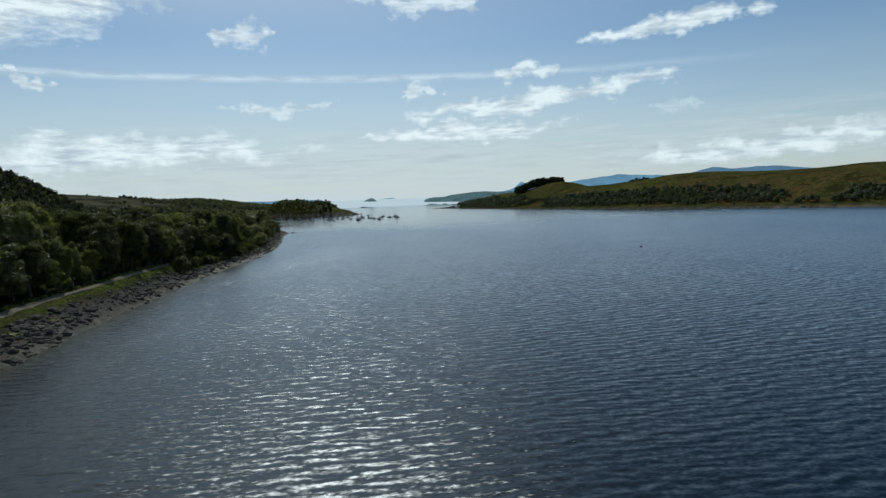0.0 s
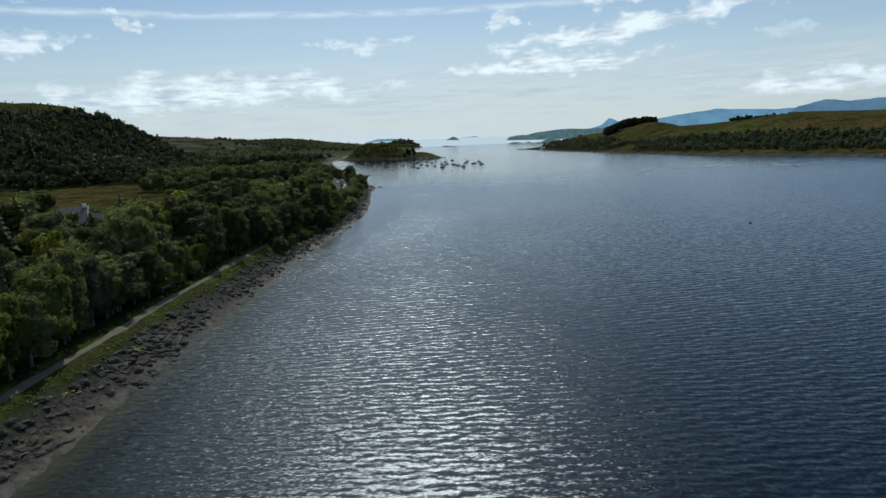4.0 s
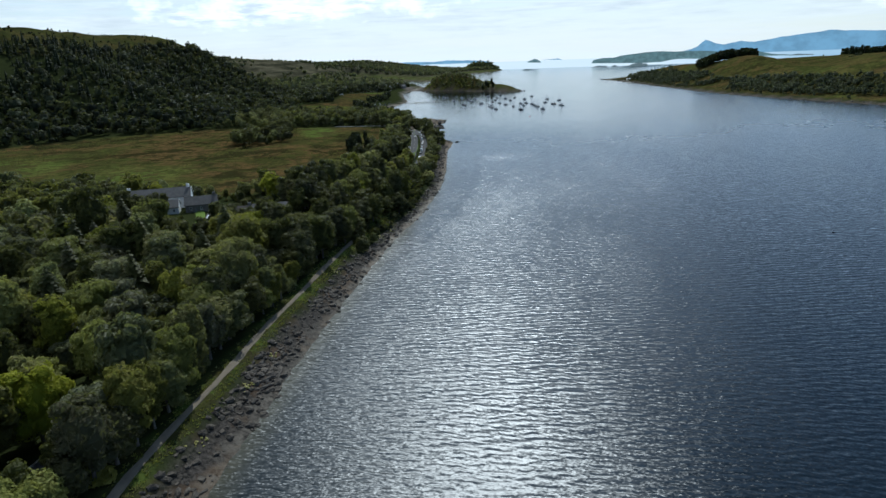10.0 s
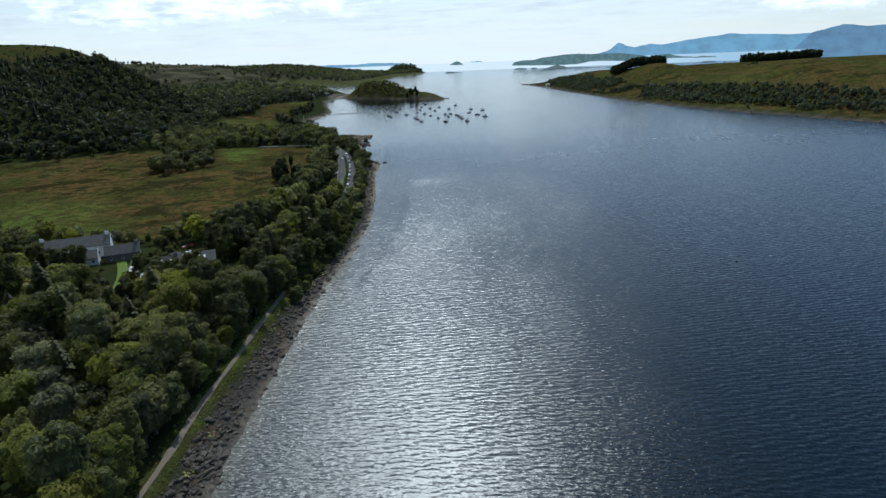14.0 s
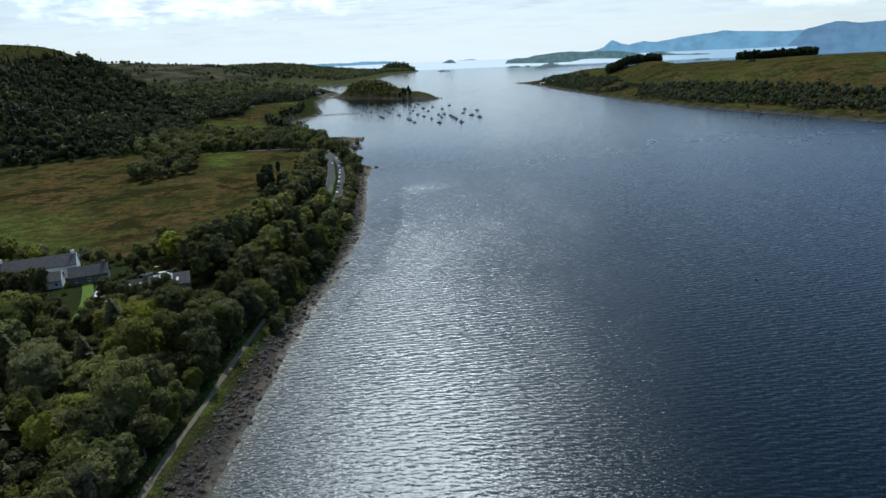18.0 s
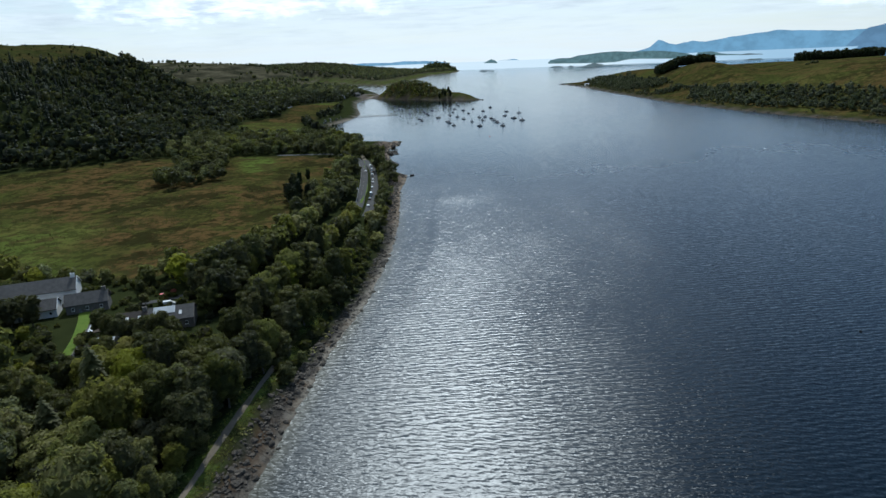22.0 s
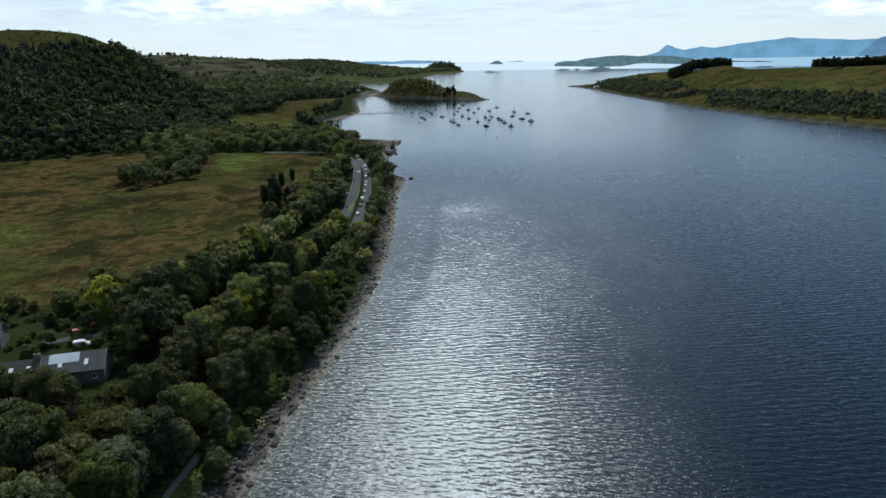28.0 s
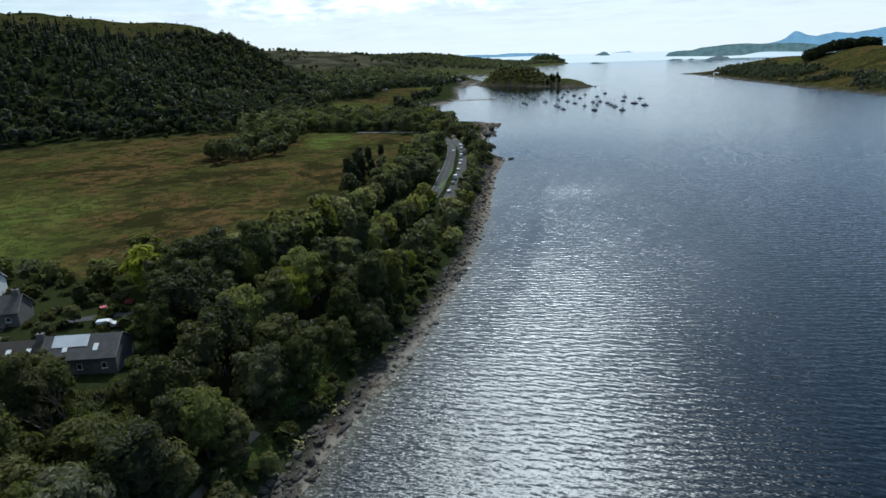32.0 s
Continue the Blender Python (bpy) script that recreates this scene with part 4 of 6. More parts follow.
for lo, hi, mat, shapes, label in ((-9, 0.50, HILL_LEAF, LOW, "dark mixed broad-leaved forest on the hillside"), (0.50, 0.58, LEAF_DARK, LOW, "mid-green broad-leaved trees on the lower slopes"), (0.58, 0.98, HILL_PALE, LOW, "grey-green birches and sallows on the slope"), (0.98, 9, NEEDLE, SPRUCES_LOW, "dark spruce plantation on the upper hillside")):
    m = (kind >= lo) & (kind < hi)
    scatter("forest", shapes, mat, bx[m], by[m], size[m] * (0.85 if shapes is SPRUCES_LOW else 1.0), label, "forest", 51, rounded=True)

# scrub and single trees on the bare hilltop
hx, hy = jitter(-760, -400, 120, 760, 9, 58, 0.8)
keep = (ground_at(hx, hy) > 62) & (rough_bumps(hx, hy, 0.05, 59) + r.uniform(-0.5, 0.5, len(hx)) > 0.2)
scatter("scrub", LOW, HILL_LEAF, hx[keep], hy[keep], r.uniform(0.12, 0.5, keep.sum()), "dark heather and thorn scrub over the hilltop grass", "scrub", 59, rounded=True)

# woods of the far side, isle and distance; haze is put into paler leaves
fx, fy = jitter(-60, 620, 400, 1230, 4.4, 24)
f = inside(FAR_SIDE, fx, fy)
lump = rough_bumps(fx, fy, 0.022, 44)
keep = (f > np.where(fy > 850, 9, np.where(fy > 640, 17, 26)) + 9 * lump) & (f < 62 + 24 * lump) & (fy < 1215) & (lump + 0.9 * rough_bumps(fx, fy, 0.075, 40) > -0.25 + 0.12 * smooth(-fy, -760, -600))
keep |= (f > 70) & (f < 200) & (rough_bumps(fx, fy, 0.06, 45) > 0.56)
keep |= (f > 9) & (f < 30) & (rough_bumps(fx, fy, 0.08, 46) > 0.34)
fx, fy, f = fx[keep], fy[keep], f[keep]
scatter("forest", LOW, HAZED_LEAF, fx, fy, (0.42 + 0.75 * r.uniform(0, 1, len(fx)) ** 1.6) * np.where(f < 22, 0.5, np.where(f > 85, 0.6, 1)), "low oak wood along the bank of the opposite shore", "forest", 52, rounded=True)
ix, iy = jitter(-372, -150, 880, 1050, 4.6, 25)
keep = (inside(ISLE, ix, iy) > 5) & (ix > -322) & (ix < -209 + 8 * rough_bumps(ix, iy, 0.1, 49))
ix, iy = ix[keep], iy[keep]
# mostly grey-green leaves, picked so that the isle looks hazed
pick = r.uniform(0, 1, len(ix)) < 0.3
for m, mat in ((pick, LEAF), (~pick, LEAF_GREY)):
    scatter("forest", LOW, mat, ix[m], iy[m], r.uniform(0.45, 1.0, m.sum()), "mixed wood covering the small isle in the bay, leaves paled for haze", "forest", 53, rounded=True)
dx, dy = jitter(-2000, -330, 1000, 2900, 15, 26)
dd = inside(MAINLAND, dx, dy)
bare = ((dx + 1010) / 300) ** 2 + ((dy - 1480) / 260) ** 2 < 1 + 0.6 * rough_bumps(dx, dy, 0.012, 50)
keep = (dd > 25) & (rough_bumps(dx, dy, 0.009, 47) > -0.45) & ~(bare & (rough_bumps(dx, dy, 0.05, 39) < 0.32)) & ~((dd < 42) & (dy > 1330) & (dy < 2500)) & (dy < 2630) & (dx > -1700) & (dd < 700)
keep |= (inside(MAINLAND, dx, dy) > 12) & (np.hypot(dx + 640, dy - 2715) < 80)
dx, dy = dx[keep], dy[keep]
# grey-green leaves again imitate the haze over the distant woods
pick = r.uniform(0, 1, len(dx)) < 0.3
for m, mat in ((pick, HAZED_LEAF), (~pick, LEAF_GREY)):
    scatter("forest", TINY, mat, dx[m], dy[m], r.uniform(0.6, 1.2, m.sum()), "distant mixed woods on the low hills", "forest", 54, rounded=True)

# pine plantations on the far side
qx, qy = jitter(84, 168, 985, 1040, 4.4, 28, 0.3)
keep = (np.abs((qx - 126) / 40) ** 3 + np.abs((qy - 1012) / 22) ** 3) < 1
scatter("pine_plantation", PINES, NEEDLE, qx[keep], qy[keep], r.uniform(1.15, 1.45, keep.sum()), "dense dark pine plantation on the grassy knoll", "plantation", 56)
qx, qy = jitter(318, 470, 1130, 1230, 5.0, 29, 0.3)
keep = (np.abs((qx - 383) / 62) ** 3 + np.abs((qy - 1180) / 34) ** 3) < 1
scatter("pine_plantation", PINES, NEEDLE, qx[keep], qy[keep], r.uniform(1.35, 1.65, keep.sum()), "second dark pine plantation on the far ridge", "plantation", 57)

# rushes and tussocks of the pasture, grass of the verge


def tuft(seed, blades, tall, lean):
    r = np.random.RandomState(seed)
    co, faces = [], []
    for k in range(blades):
        a, b = r.uniform(0, 6.283), r.uniform(0, 6.283)
        e, s = np.array([math.cos(a), math.sin(a), 0]), np.array([math.cos(b), math.sin(b), 0])
        h = tall * r.uniform(0.6, 1.2)
        w = tall * 0.22
        root = e * tall * 0.25 * r.uniform(0, 1)
        co += [root - s * w, root + s * w, root + e * h * lean + s * w * 0.5 + [0, 0, h], root + e * h * lean - s * w * 0.5 + [0, 0, h]]
        faces.append([4 * k, 4 * k + 1, 4 * k + 2, 4 * k + 3])
    return np.array(co), np.array(faces)


RUSH = foliage("rushes", (0.034, 0.036, 0.012), (0.066, 0.060, 0.022), 0.4, 0.0)
VERGE = foliage("verge_grass", (0.200, 0.205, 0.034), (0.370, 0.350, 0.075), 0.45, 0.1)
TUFTS = [tuft(140 + k, 8, 0.42, 0.9) for k in range(4)]
tx, ty = jitter(-340, -100, 150, 392, 1.7, 61, 0.5)
keep = (inside(FIELD, tx, ty) > 1) & (inside(COPSE, tx, ty) < -1) & (rough_bumps(tx, ty, 0.07, 62) + 0.6 * rough_bumps(tx, ty, 0.3, 60) + r.uniform(-0.45, 0.45, len(tx)) > 0.28)
scatter("rushes", TUFTS, RUSH, tx[keep], ty[keep], r.uniform(0.4, 1.0, keep.sum()), "olive rushes and brown tussocks over the wet pasture", "rushes", 63, 0.05)
vx, vy = jitter(-70, -30, -4, 165, 0.42, 64, 0.5)
pd = off_line(PATHWAY, vx, vy)
vd = inside(MAINLAND, vx, vy)
keep = (pd > 0.4) & (((vd < 9) & (pd > 0.9) & (pd < 2.0 + 0.5 * rough_bumps(vx, vy, 0.25, 65)) & (vx > np.interp(vy, [p[1] for p in PATHWAY], [p[0] for p in PATHWAY]))) | ((pd < 1.7) & (r.uniform(0, 1, len(vx)) < 0.38)))
scatter("verge_grass", TUFTS, VERGE, vx[keep], vy[keep], r.uniform(0.25, 0.7, keep.sum()), "rough yellow-green grass verge along the shore path", "grass", 66, 0.05)
BUSH = [crown(150 + k, w, t, 0.0, 3, 80, 0.30, 1) for k, (w, t) in enumerate(((1.2, 1.4), (0.9, 1.1), (1.5, 1.6)))]
sx, sy = jitter(-160, -30, -4, 420, 2.2, 67, 0.5)
sd, pd, rd = inside(MAINLAND, sx, sy), off_line(PATHWAY, sx, sy), off_line(ROAD, sx, sy)
keep = (sd > np.where(sy > 122, 3.8, 6.0)) & (pd > np.where(sy > 122, 0.6, 1.9)) & (rd > 4.6) & (off_line(LAYBY, sx, sy) > 4.2) & (inside(FIELD, sx, sy) < 2) & (inside(LAWN, sx, sy) < -0.5)
for cx, cy, rad in YARDS[:10]:
    keep &= np.hypot(sx - cx, sy - cy) > rad * 0.85
keep &= (((sd < 13) & (r.uniform(0, 1, len(sx)) < 0.34) & (rough_bumps(sx, sy, 0.3, 68) > 0.0)) | ((sd < 11) & (sd > np.where(sy > 232, 9.6, 0)) & (sy > 122) & (r.uniform(0, 1, len(sx)) < 0.9)) | ((np.abs(inside(FIELD, sx, sy)) < 3) & (r.uniform(0, 1, len(sx)) < 0.25)) | ((inside(GARDEN, sx, sy) > 0) & (r.uniform(0, 1, len(sx)) < 0.4)) | ((inside(SHRUBBERY, sx, sy) > 0) & (r.uniform(0, 1, len(sx)) < 0.85)) | ((inside(CLEARING, sx, sy) > 0) & (r.uniform(0, 1, len(sx)) < 0.5)) | (r.uniform(0, 1, len(sx)) < 0.08))
sx, sy = sx[keep], sy[keep]
for m, mat, label in ((sy < 122, LEAF, "bramble and gorse scrub along the path and field edges"), (sy >= 122, LEAF_DARK, "dark blackthorn and bramble scrub between wood and shore")):
    scatter("scrub", BUSH, mat, sx[m], sy[m], r.uniform(0.6, 1.5, m.sum()), label, "scrub", 69)

# distant mountains, as backdrop sheets
def range_of(name, line, base_y, mat, seed, label, rough=1.0, foot=((0, 0), (1, 0)), deep=0.2):
    xs = np.linspace(line[0][0], line[-1][0], 160)
    low = np.interp(xs, [p[0] for p in foot], [p[1] for p in foot])
    top = np.interp(xs, [p[0] for p in line], [p[1] for p in line])
    top = np.maximum(top + rough * (3 * rough_bumps(xs, xs * 0, 0.05, seed) + 1.2 * rough_bumps(xs, xs * 0, 0.18, seed + 1)), low)
    rows = []
    for k, (lift, back) in enumerate(((-0.02, 0), (0.35, 60), (0.7, 110), (1.0, 150))):
        rows.append(np.stack([xs, base_y + back * deep - 0.00003 * xs ** 2 + 40 * deep * rough_bumps(xs, xs * 0 + k * 40, 0.02, seed + 2), low + (top - low) * lift], 1))
    co = np.concatenate(rows)
    n = len(xs)
    q = np.array([[k * n + i, k * n + i + 1, (k + 1) * n + i + 1, (k + 1) * n + i] for k in range(3) for i in range(n - 1)])
    return tagged(new(name, mesh_of(name, (co, q), mat, True)), label, "mountains", kind="structure")


# a glowing backdrop surface: aerial haze is painted into its colour
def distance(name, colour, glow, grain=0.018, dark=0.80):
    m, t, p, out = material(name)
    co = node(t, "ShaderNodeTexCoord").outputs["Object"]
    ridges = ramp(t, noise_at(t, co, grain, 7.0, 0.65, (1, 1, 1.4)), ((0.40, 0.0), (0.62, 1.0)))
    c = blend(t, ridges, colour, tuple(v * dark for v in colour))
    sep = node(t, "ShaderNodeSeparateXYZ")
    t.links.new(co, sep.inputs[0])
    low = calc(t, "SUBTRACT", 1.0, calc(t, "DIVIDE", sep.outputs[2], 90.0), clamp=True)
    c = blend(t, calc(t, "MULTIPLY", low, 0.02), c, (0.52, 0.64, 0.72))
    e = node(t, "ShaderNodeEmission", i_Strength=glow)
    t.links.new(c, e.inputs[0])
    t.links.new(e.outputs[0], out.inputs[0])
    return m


HAZE_BLUE, HAZE_PALE = distance("blue_haze", (0.16, 0.27, 0.40), 1.0), distance("pale_haze", (0.21, 0.38, 0.54), 1.0)
HAZE_GREEN, HAZE_SKERRY = distance("green_haze", (0.135, 0.215, 0.225), 1.0, 0.05, 0.62), distance("skerry_haze", (0.13, 0.165, 0.175), 1.0, 0.08, 0.7)


def far_sea_glow():
    """A glowing upright strip for the last sea before the horizon: glare painted towards the sun, blue aside from it.
    """
    m, t, p, out = material("far_sea_glow")
    co = node(t, "ShaderNodeTexCoord").outputs["Object"]
    sep = node(t, "ShaderNodeSeparateXYZ")
    t.links.new(co, sep.inputs[0])
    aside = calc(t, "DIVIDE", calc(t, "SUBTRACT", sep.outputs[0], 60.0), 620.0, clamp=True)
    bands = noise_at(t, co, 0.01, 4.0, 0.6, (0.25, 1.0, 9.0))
    # sun glare painted as near-white, giving way to blue on the right
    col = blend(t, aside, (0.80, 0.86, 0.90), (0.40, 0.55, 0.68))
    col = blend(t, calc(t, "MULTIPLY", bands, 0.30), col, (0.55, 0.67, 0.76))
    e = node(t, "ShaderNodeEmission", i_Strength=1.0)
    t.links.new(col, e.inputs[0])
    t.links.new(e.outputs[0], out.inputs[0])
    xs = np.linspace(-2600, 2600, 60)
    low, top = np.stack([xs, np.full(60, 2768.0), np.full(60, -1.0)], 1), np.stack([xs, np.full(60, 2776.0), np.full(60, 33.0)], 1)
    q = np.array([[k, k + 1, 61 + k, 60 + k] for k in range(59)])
    tagged(new("backdrop", mesh_of("backdrop", (np.concatenate([low, top]), q), m)), "glowing backdrop strip for the far sea, sun glare painted in", "sea", kind="structure")


far_sea_glow()
range_of("backdrop", ((96, 0), (156, 45), (228, 62), (264, 92), (300, 75), (334, 68), (396, 80), (444, 75), (509, 85), (600, 94), (713, 107), (810, 99), (900, 95), (1020, 94), (1260, 113), (1500, 101), (1740, 70)), 2805, HAZE_PALE, 71, "pale blue distant mountain range across the sea")
range_of("backdrop", ((925, 0), (962, 52), (1012, 96), (1062, 108), (1119, 122), (1212, 111), (1375, 118), (1625, 90), (1875, 50)), 2792, HAZE_BLUE, 72, "darker blue mountain shoulder across the sea")
range_of("backdrop", ((-206, 0), (-129, 30), (-39, 37), (39, 41), (142, 45), (270, 40), (387, 10)), 2800, HAZE_PALE, 73, "pale blue low hills on the horizon")
range_of("backdrop", ((-1790, 54), (-1420, 60), (-1170, 42), (-1020, 47), (-895, 43), (-852, 48), (-741, 45), (-617, 34), (-555, 0)), 2796, HAZE_PALE, 74, "pale blue hills behind the wooded coast")

# far islands and skerries as thin glowing strips, haze put into their colour
range_of("backdrop", ((-189, 14), (-179, 27), (-144, 33), (-97, 33), (-62, 41), (-17, 46), (29, 50), (97, 52), (142, 48), (186, 48), (230, 48), (285, 44), (339, 37), (372, 31), (405, 20)), 2758, HAZE_GREEN, 75, "low wooded islands hazy across the sound", 0.35, ((-189, 14), (-97, 11.6), (8, 9), (87, 10), (143, 19), (187, 19.5), (265, 16.5), (405, 11)), 0.01)
range_of("backdrop", ((394, 18), (408, 34), (456, 36), (478, 31), (499, 26), (551, 22), (577, 18)), 2757, HAZE_GREEN, 76, "wooded tail of the hazy islands", 0.3, ((394, 15), (472, 20), (577, 17.5)), 0.01)
range_of("backdrop", ((-463, 27), (-450, 33), (-430, 41), (-416, 37), (-401, 25)), 2756, HAZE_GREEN, 77, "small steep island far out in the sound", 0.3, ((-463, 26.5), (-401, 24.5)), 0.01)
range_of("backdrop", ((-396, 35.5), (-352, 36.8), (-333, 38.5), (-311, 34)), 2760, HAZE_PALE, 78, "thin pale islets on the horizon", 0.2, ((-396, 35), (-311, 33.5)), 0.01)
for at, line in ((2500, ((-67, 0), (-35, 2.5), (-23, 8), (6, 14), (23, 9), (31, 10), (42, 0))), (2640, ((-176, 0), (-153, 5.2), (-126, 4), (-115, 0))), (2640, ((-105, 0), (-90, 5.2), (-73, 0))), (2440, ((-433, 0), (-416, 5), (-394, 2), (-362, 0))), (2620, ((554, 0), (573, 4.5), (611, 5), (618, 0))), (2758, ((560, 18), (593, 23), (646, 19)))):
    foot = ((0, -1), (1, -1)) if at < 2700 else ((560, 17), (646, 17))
    range_of("backdrop", line, at, HAZE_SKERRY, 79, "low dark skerries far across the water", 0.25, foot, 0.08)


# ---- roads, path and shore stones ----


def part(name, shape, mat, parent, label="", soft=False):
    """One mesh under a thing. shape: points and quads, or a bmesh."""
    me = bpy.data.meshes.new(name)
    if isinstance(shape, tuple):
        fill(me, shape[0], shape[1], soft)
    else:
        shape.to_mesh(me)
        shape.free()
    me.materials.append(mat)
    ob = new(name, me)
    ob.parent = parent
    if label:
        tagged(ob, label)
    return ob


def curve_through(line, step):
    """Points every step metres along a soft line through the given ones."""
    p = np.array(line, float)
    p = np.concatenate([[2 * p[0] - p[1]], p, [2 * p[-1] - p[-2]]])
    out = []
    for k in range(1, len(p) - 2):
        n = max(2, int(np.linalg.norm(p[k + 1] - p[k]) / step))
        for u in np.arange(n) / n:
            out.append(0.5 * (2 * p[k] + (p[k + 1] - p[k - 1]) * u + (2 * p[k - 1] - 5 * p[k] + 4 * p[k + 1] - p[k + 2]) * u * u + (3 * p[k] - p[k - 1] - 3 * p[k + 1] + p[k + 2]) * u ** 3))
    return np.array(out + [p[-2]])


def ribbon(line, width, lift, step=1.5, aside=0.0, keep=None, level=0.0, uneven=0.0):
    """A strip laid on the ground along a line, with sunk edges."""
    c = curve_through(line, step)
    t = np.gradient(c, axis=0)
    t /= np.linalg.norm(t, axis=1)[:, None]
    side = np.stack([t[:, 1], -t[:, 0]], 1)
    c = c + side * aside
    if uneven:
        width = width * (1 + uneven * rough_bumps(c[:, 0], c[:, 1], 0.6, 17))[:, None]
    wide = width * 0.5 * np.ones((len(c), 1))
    tilt = [ground_at(*(c + side * wide * k).T) + lift for k in (-1, 0, 1)]
    z = np.max([ground_at(*(c + side * k * max(level, wide.max())).T) for k in (-1, -0.5, 0, 0.5, 1)], axis=0)
    for _ in range(3):
        z[1:-1] = np.maximum(z[1:-1], (z[:-2] + z[2:]) / 2)
    z = z + lift
    if level < 0:
        rows = [np.column_stack([c - side * wide, tilt[0] - 0.2]), np.column_stack([c - side * wide, tilt[0]]), np.column_stack([c, tilt[1] + 0.02]), np.column_stack([c + side * wide, tilt[2]]), np.column_stack([c + side * wide, tilt[2] - 0.2])]
    else:
        rows = [np.column_stack([c - side * wide, z - 0.25]), np.column_stack([c - side * wide, z]), np.column_stack([c, z + 0.03]), np.column_stack([c + side * wide, z]), np.column_stack([c + side * wide, z - 0.25])]
    n = len(c)
    co = np.concatenate(rows)
    q = [[k * n + i, (k + 1) * n + i, (k + 1) * n + i + 1, k * n + i + 1] for k in range(4) for i in range(n - 1) if keep is None or keep(i)]
    return co, np.array(q)[:, ::-1]


TARMAC = plain("worn_asphalt", (0.050, 0.050, 0.050), (0.085, 0.084, 0.082), 0.95, scale=0.5, grain=0.3, spec=0.1)
GRAVEL = plain("path_gravel", (0.118, 0.098, 0.071), (0.205, 0.170, 0.124), 0.98, scale=0.7, grain=0.4, spec=0.1)
PAINT = plain("road_paint", (0.20, 0.20, 0.19), (0.33, 0.33, 0.31), 0.9, spec=0.1)
GRASS = plain("mown_grass", (0.060, 0.100, 0.014), (0.112, 0.160, 0.022), 0.9, scale=0.8, grain=0.5, spec=0.1)
ROCK = plain("dark_rock", (0.012, 0.011, 0.010), (0.135, 0.115, 0.092), 0.85, scale=0.9, grain=0.7, spec=0.14)
WEED = plain("yellow_wrack", (0.11, 0.10, 0.015), (0.28, 0.25, 0.05), 0.7, scale=2.0, grain=0.5)

road = tagged(new("road", mesh_of("road", ribbon(ROAD, 3.6, 0.10, 2.5), TARMAC)), "grey two-lane asphalt coast road with worn white markings", "road", kind="structure")
part("centre_line", ribbon(ROAD, 0.09, 0.136, 1.2, 0.0, lambda i: i % 4 < 2, 2.5), PAINT, road)
for a in (-1.7, 1.7):
    part("edge_line", ribbon(ROAD, 0.09, 0.112, 2.5, a * 0.93, None, 2.4), PAINT, road)
pathway = tagged(new("path", mesh_of("path", ribbon([p for p in PATHWAY if p[1] < 150], 0.85, 0.07, 0.8, level=-1, uneven=0.6), GRAVEL)), "narrow pale gravel shore path beside the grass verge", "path", kind="structure")
layby = tagged(new("lay_by", mesh_of("lay_by", ribbon(LAYBY, 3.4, 0.09, 2.0), TARMAC)), "grey asphalt lay-by full of parked vehicles", "lay-by", kind="structure")
verge = tagged(new("verge", mesh_of("verge", ribbon([(-92.6, 257), (-99.2, 281), (-108.5, 307), (-119.5, 335), (-128.5, 357)], 1.3, 0.22, 1.5, -0.4), GRASS)), "mown grass strip between road and lay-by", "verge", kind="structure")
track = tagged(new("track", mesh_of("track", ribbon(TRACK, 5.5, 0.6, 4), GRAVEL)), "pale gravel track climbing through the hillside wood", "track", kind="structure")
junction = tagged(new("gravel_apron", mesh_of("gravel_apron", ribbon([(-85.6, 208), (-85.2, 213), (-85.6, 219), (-86.6, 226)], 3.6, 0.12, 1.5), GRAVEL)), "pale gravel apron where the shore path meets the road", "gravel", kind="structure")
side_path = tagged(new("path", mesh_of("path", ribbon([(-130, 362), (-142, 388), (-150, 410), (-158, 432)], 2.2, 0.06, 2), GRAVEL)), "pale path running on from the lay-by", "path", kind="structure")
yard = tagged(new("drive", mesh_of("drive", ribbon([(-84, 176), (-92, 163), (-101, 153), (-108, 147)], 2.0, 0.06, 1.5), TARMAC)), "grey gravel drive to the cottages", "drive", kind="structure")


def boulder(seed, flat):
    r = np.random.RandomState(seed)
    co, q = cube_sphere(1 + seed % 2)
    key = {}
    for i, v in enumerate(co.round(4)):
        key.setdefault(tuple(v), r.uniform(0.66, 1.2))
    co = co * np.array([key[tuple(v)] for v in co.round(4)])[:, None] * (1, r.uniform(0.6, 0.95), flat)
    return co, q


STONES = [boulder(200 + k, f) for k, f in enumerate((0.45, 0.6, 0.5, 0.7, 0.35, 0.55))]
bank = tagged(new("shore_boulders"), "dark jumbled boulders along the foot of the shore path", "boulders")
stone_mesh = [mesh_of("boulder", s, ROCK) for s in STONES]
r = np.random.RandomState(8)
sx, sy = jitter(-72, -30, 8, 205, 0.95, 81, 0.5)
sd = inside(MAINLAND, sx, sy)
heap = rough_bumps(sx, sy, 0.16, 82) + 0.5 * rough_bumps(sx, sy, 0.5, 83)
keep = (sd > 0.4) & (sd < np.where(sy > 122, 3.4, 5.4)) & (heap > 0.28)
hx, hy = sx[keep], sy[keep]
far = np.argsort(np.abs(hy - 75) + r.uniform(0, 40, len(hy)))[:295]
for k in far:
    ob = new("boulder", stone_mesh[r.randint(6)])
    s = r.uniform(0.35, 1.0) ** 1.4 * 0.9
    ob.matrix_basis = Matrix.LocRotScale((hx[k], hy[k], float(ground_at(hx[k], hy[k])[0]) + 0.12 * s), Euler((r.uniform(-0.3, 0.3), r.uniform(-0.3, 0.3), 1.7 + r.normal(0, 0.35))), (1.35 * s, 0.8 * s, 0.75 * s) if k % 4 else (2.6 * s, 0.75 * s, 0.5 * s))
    ob.parent = bank
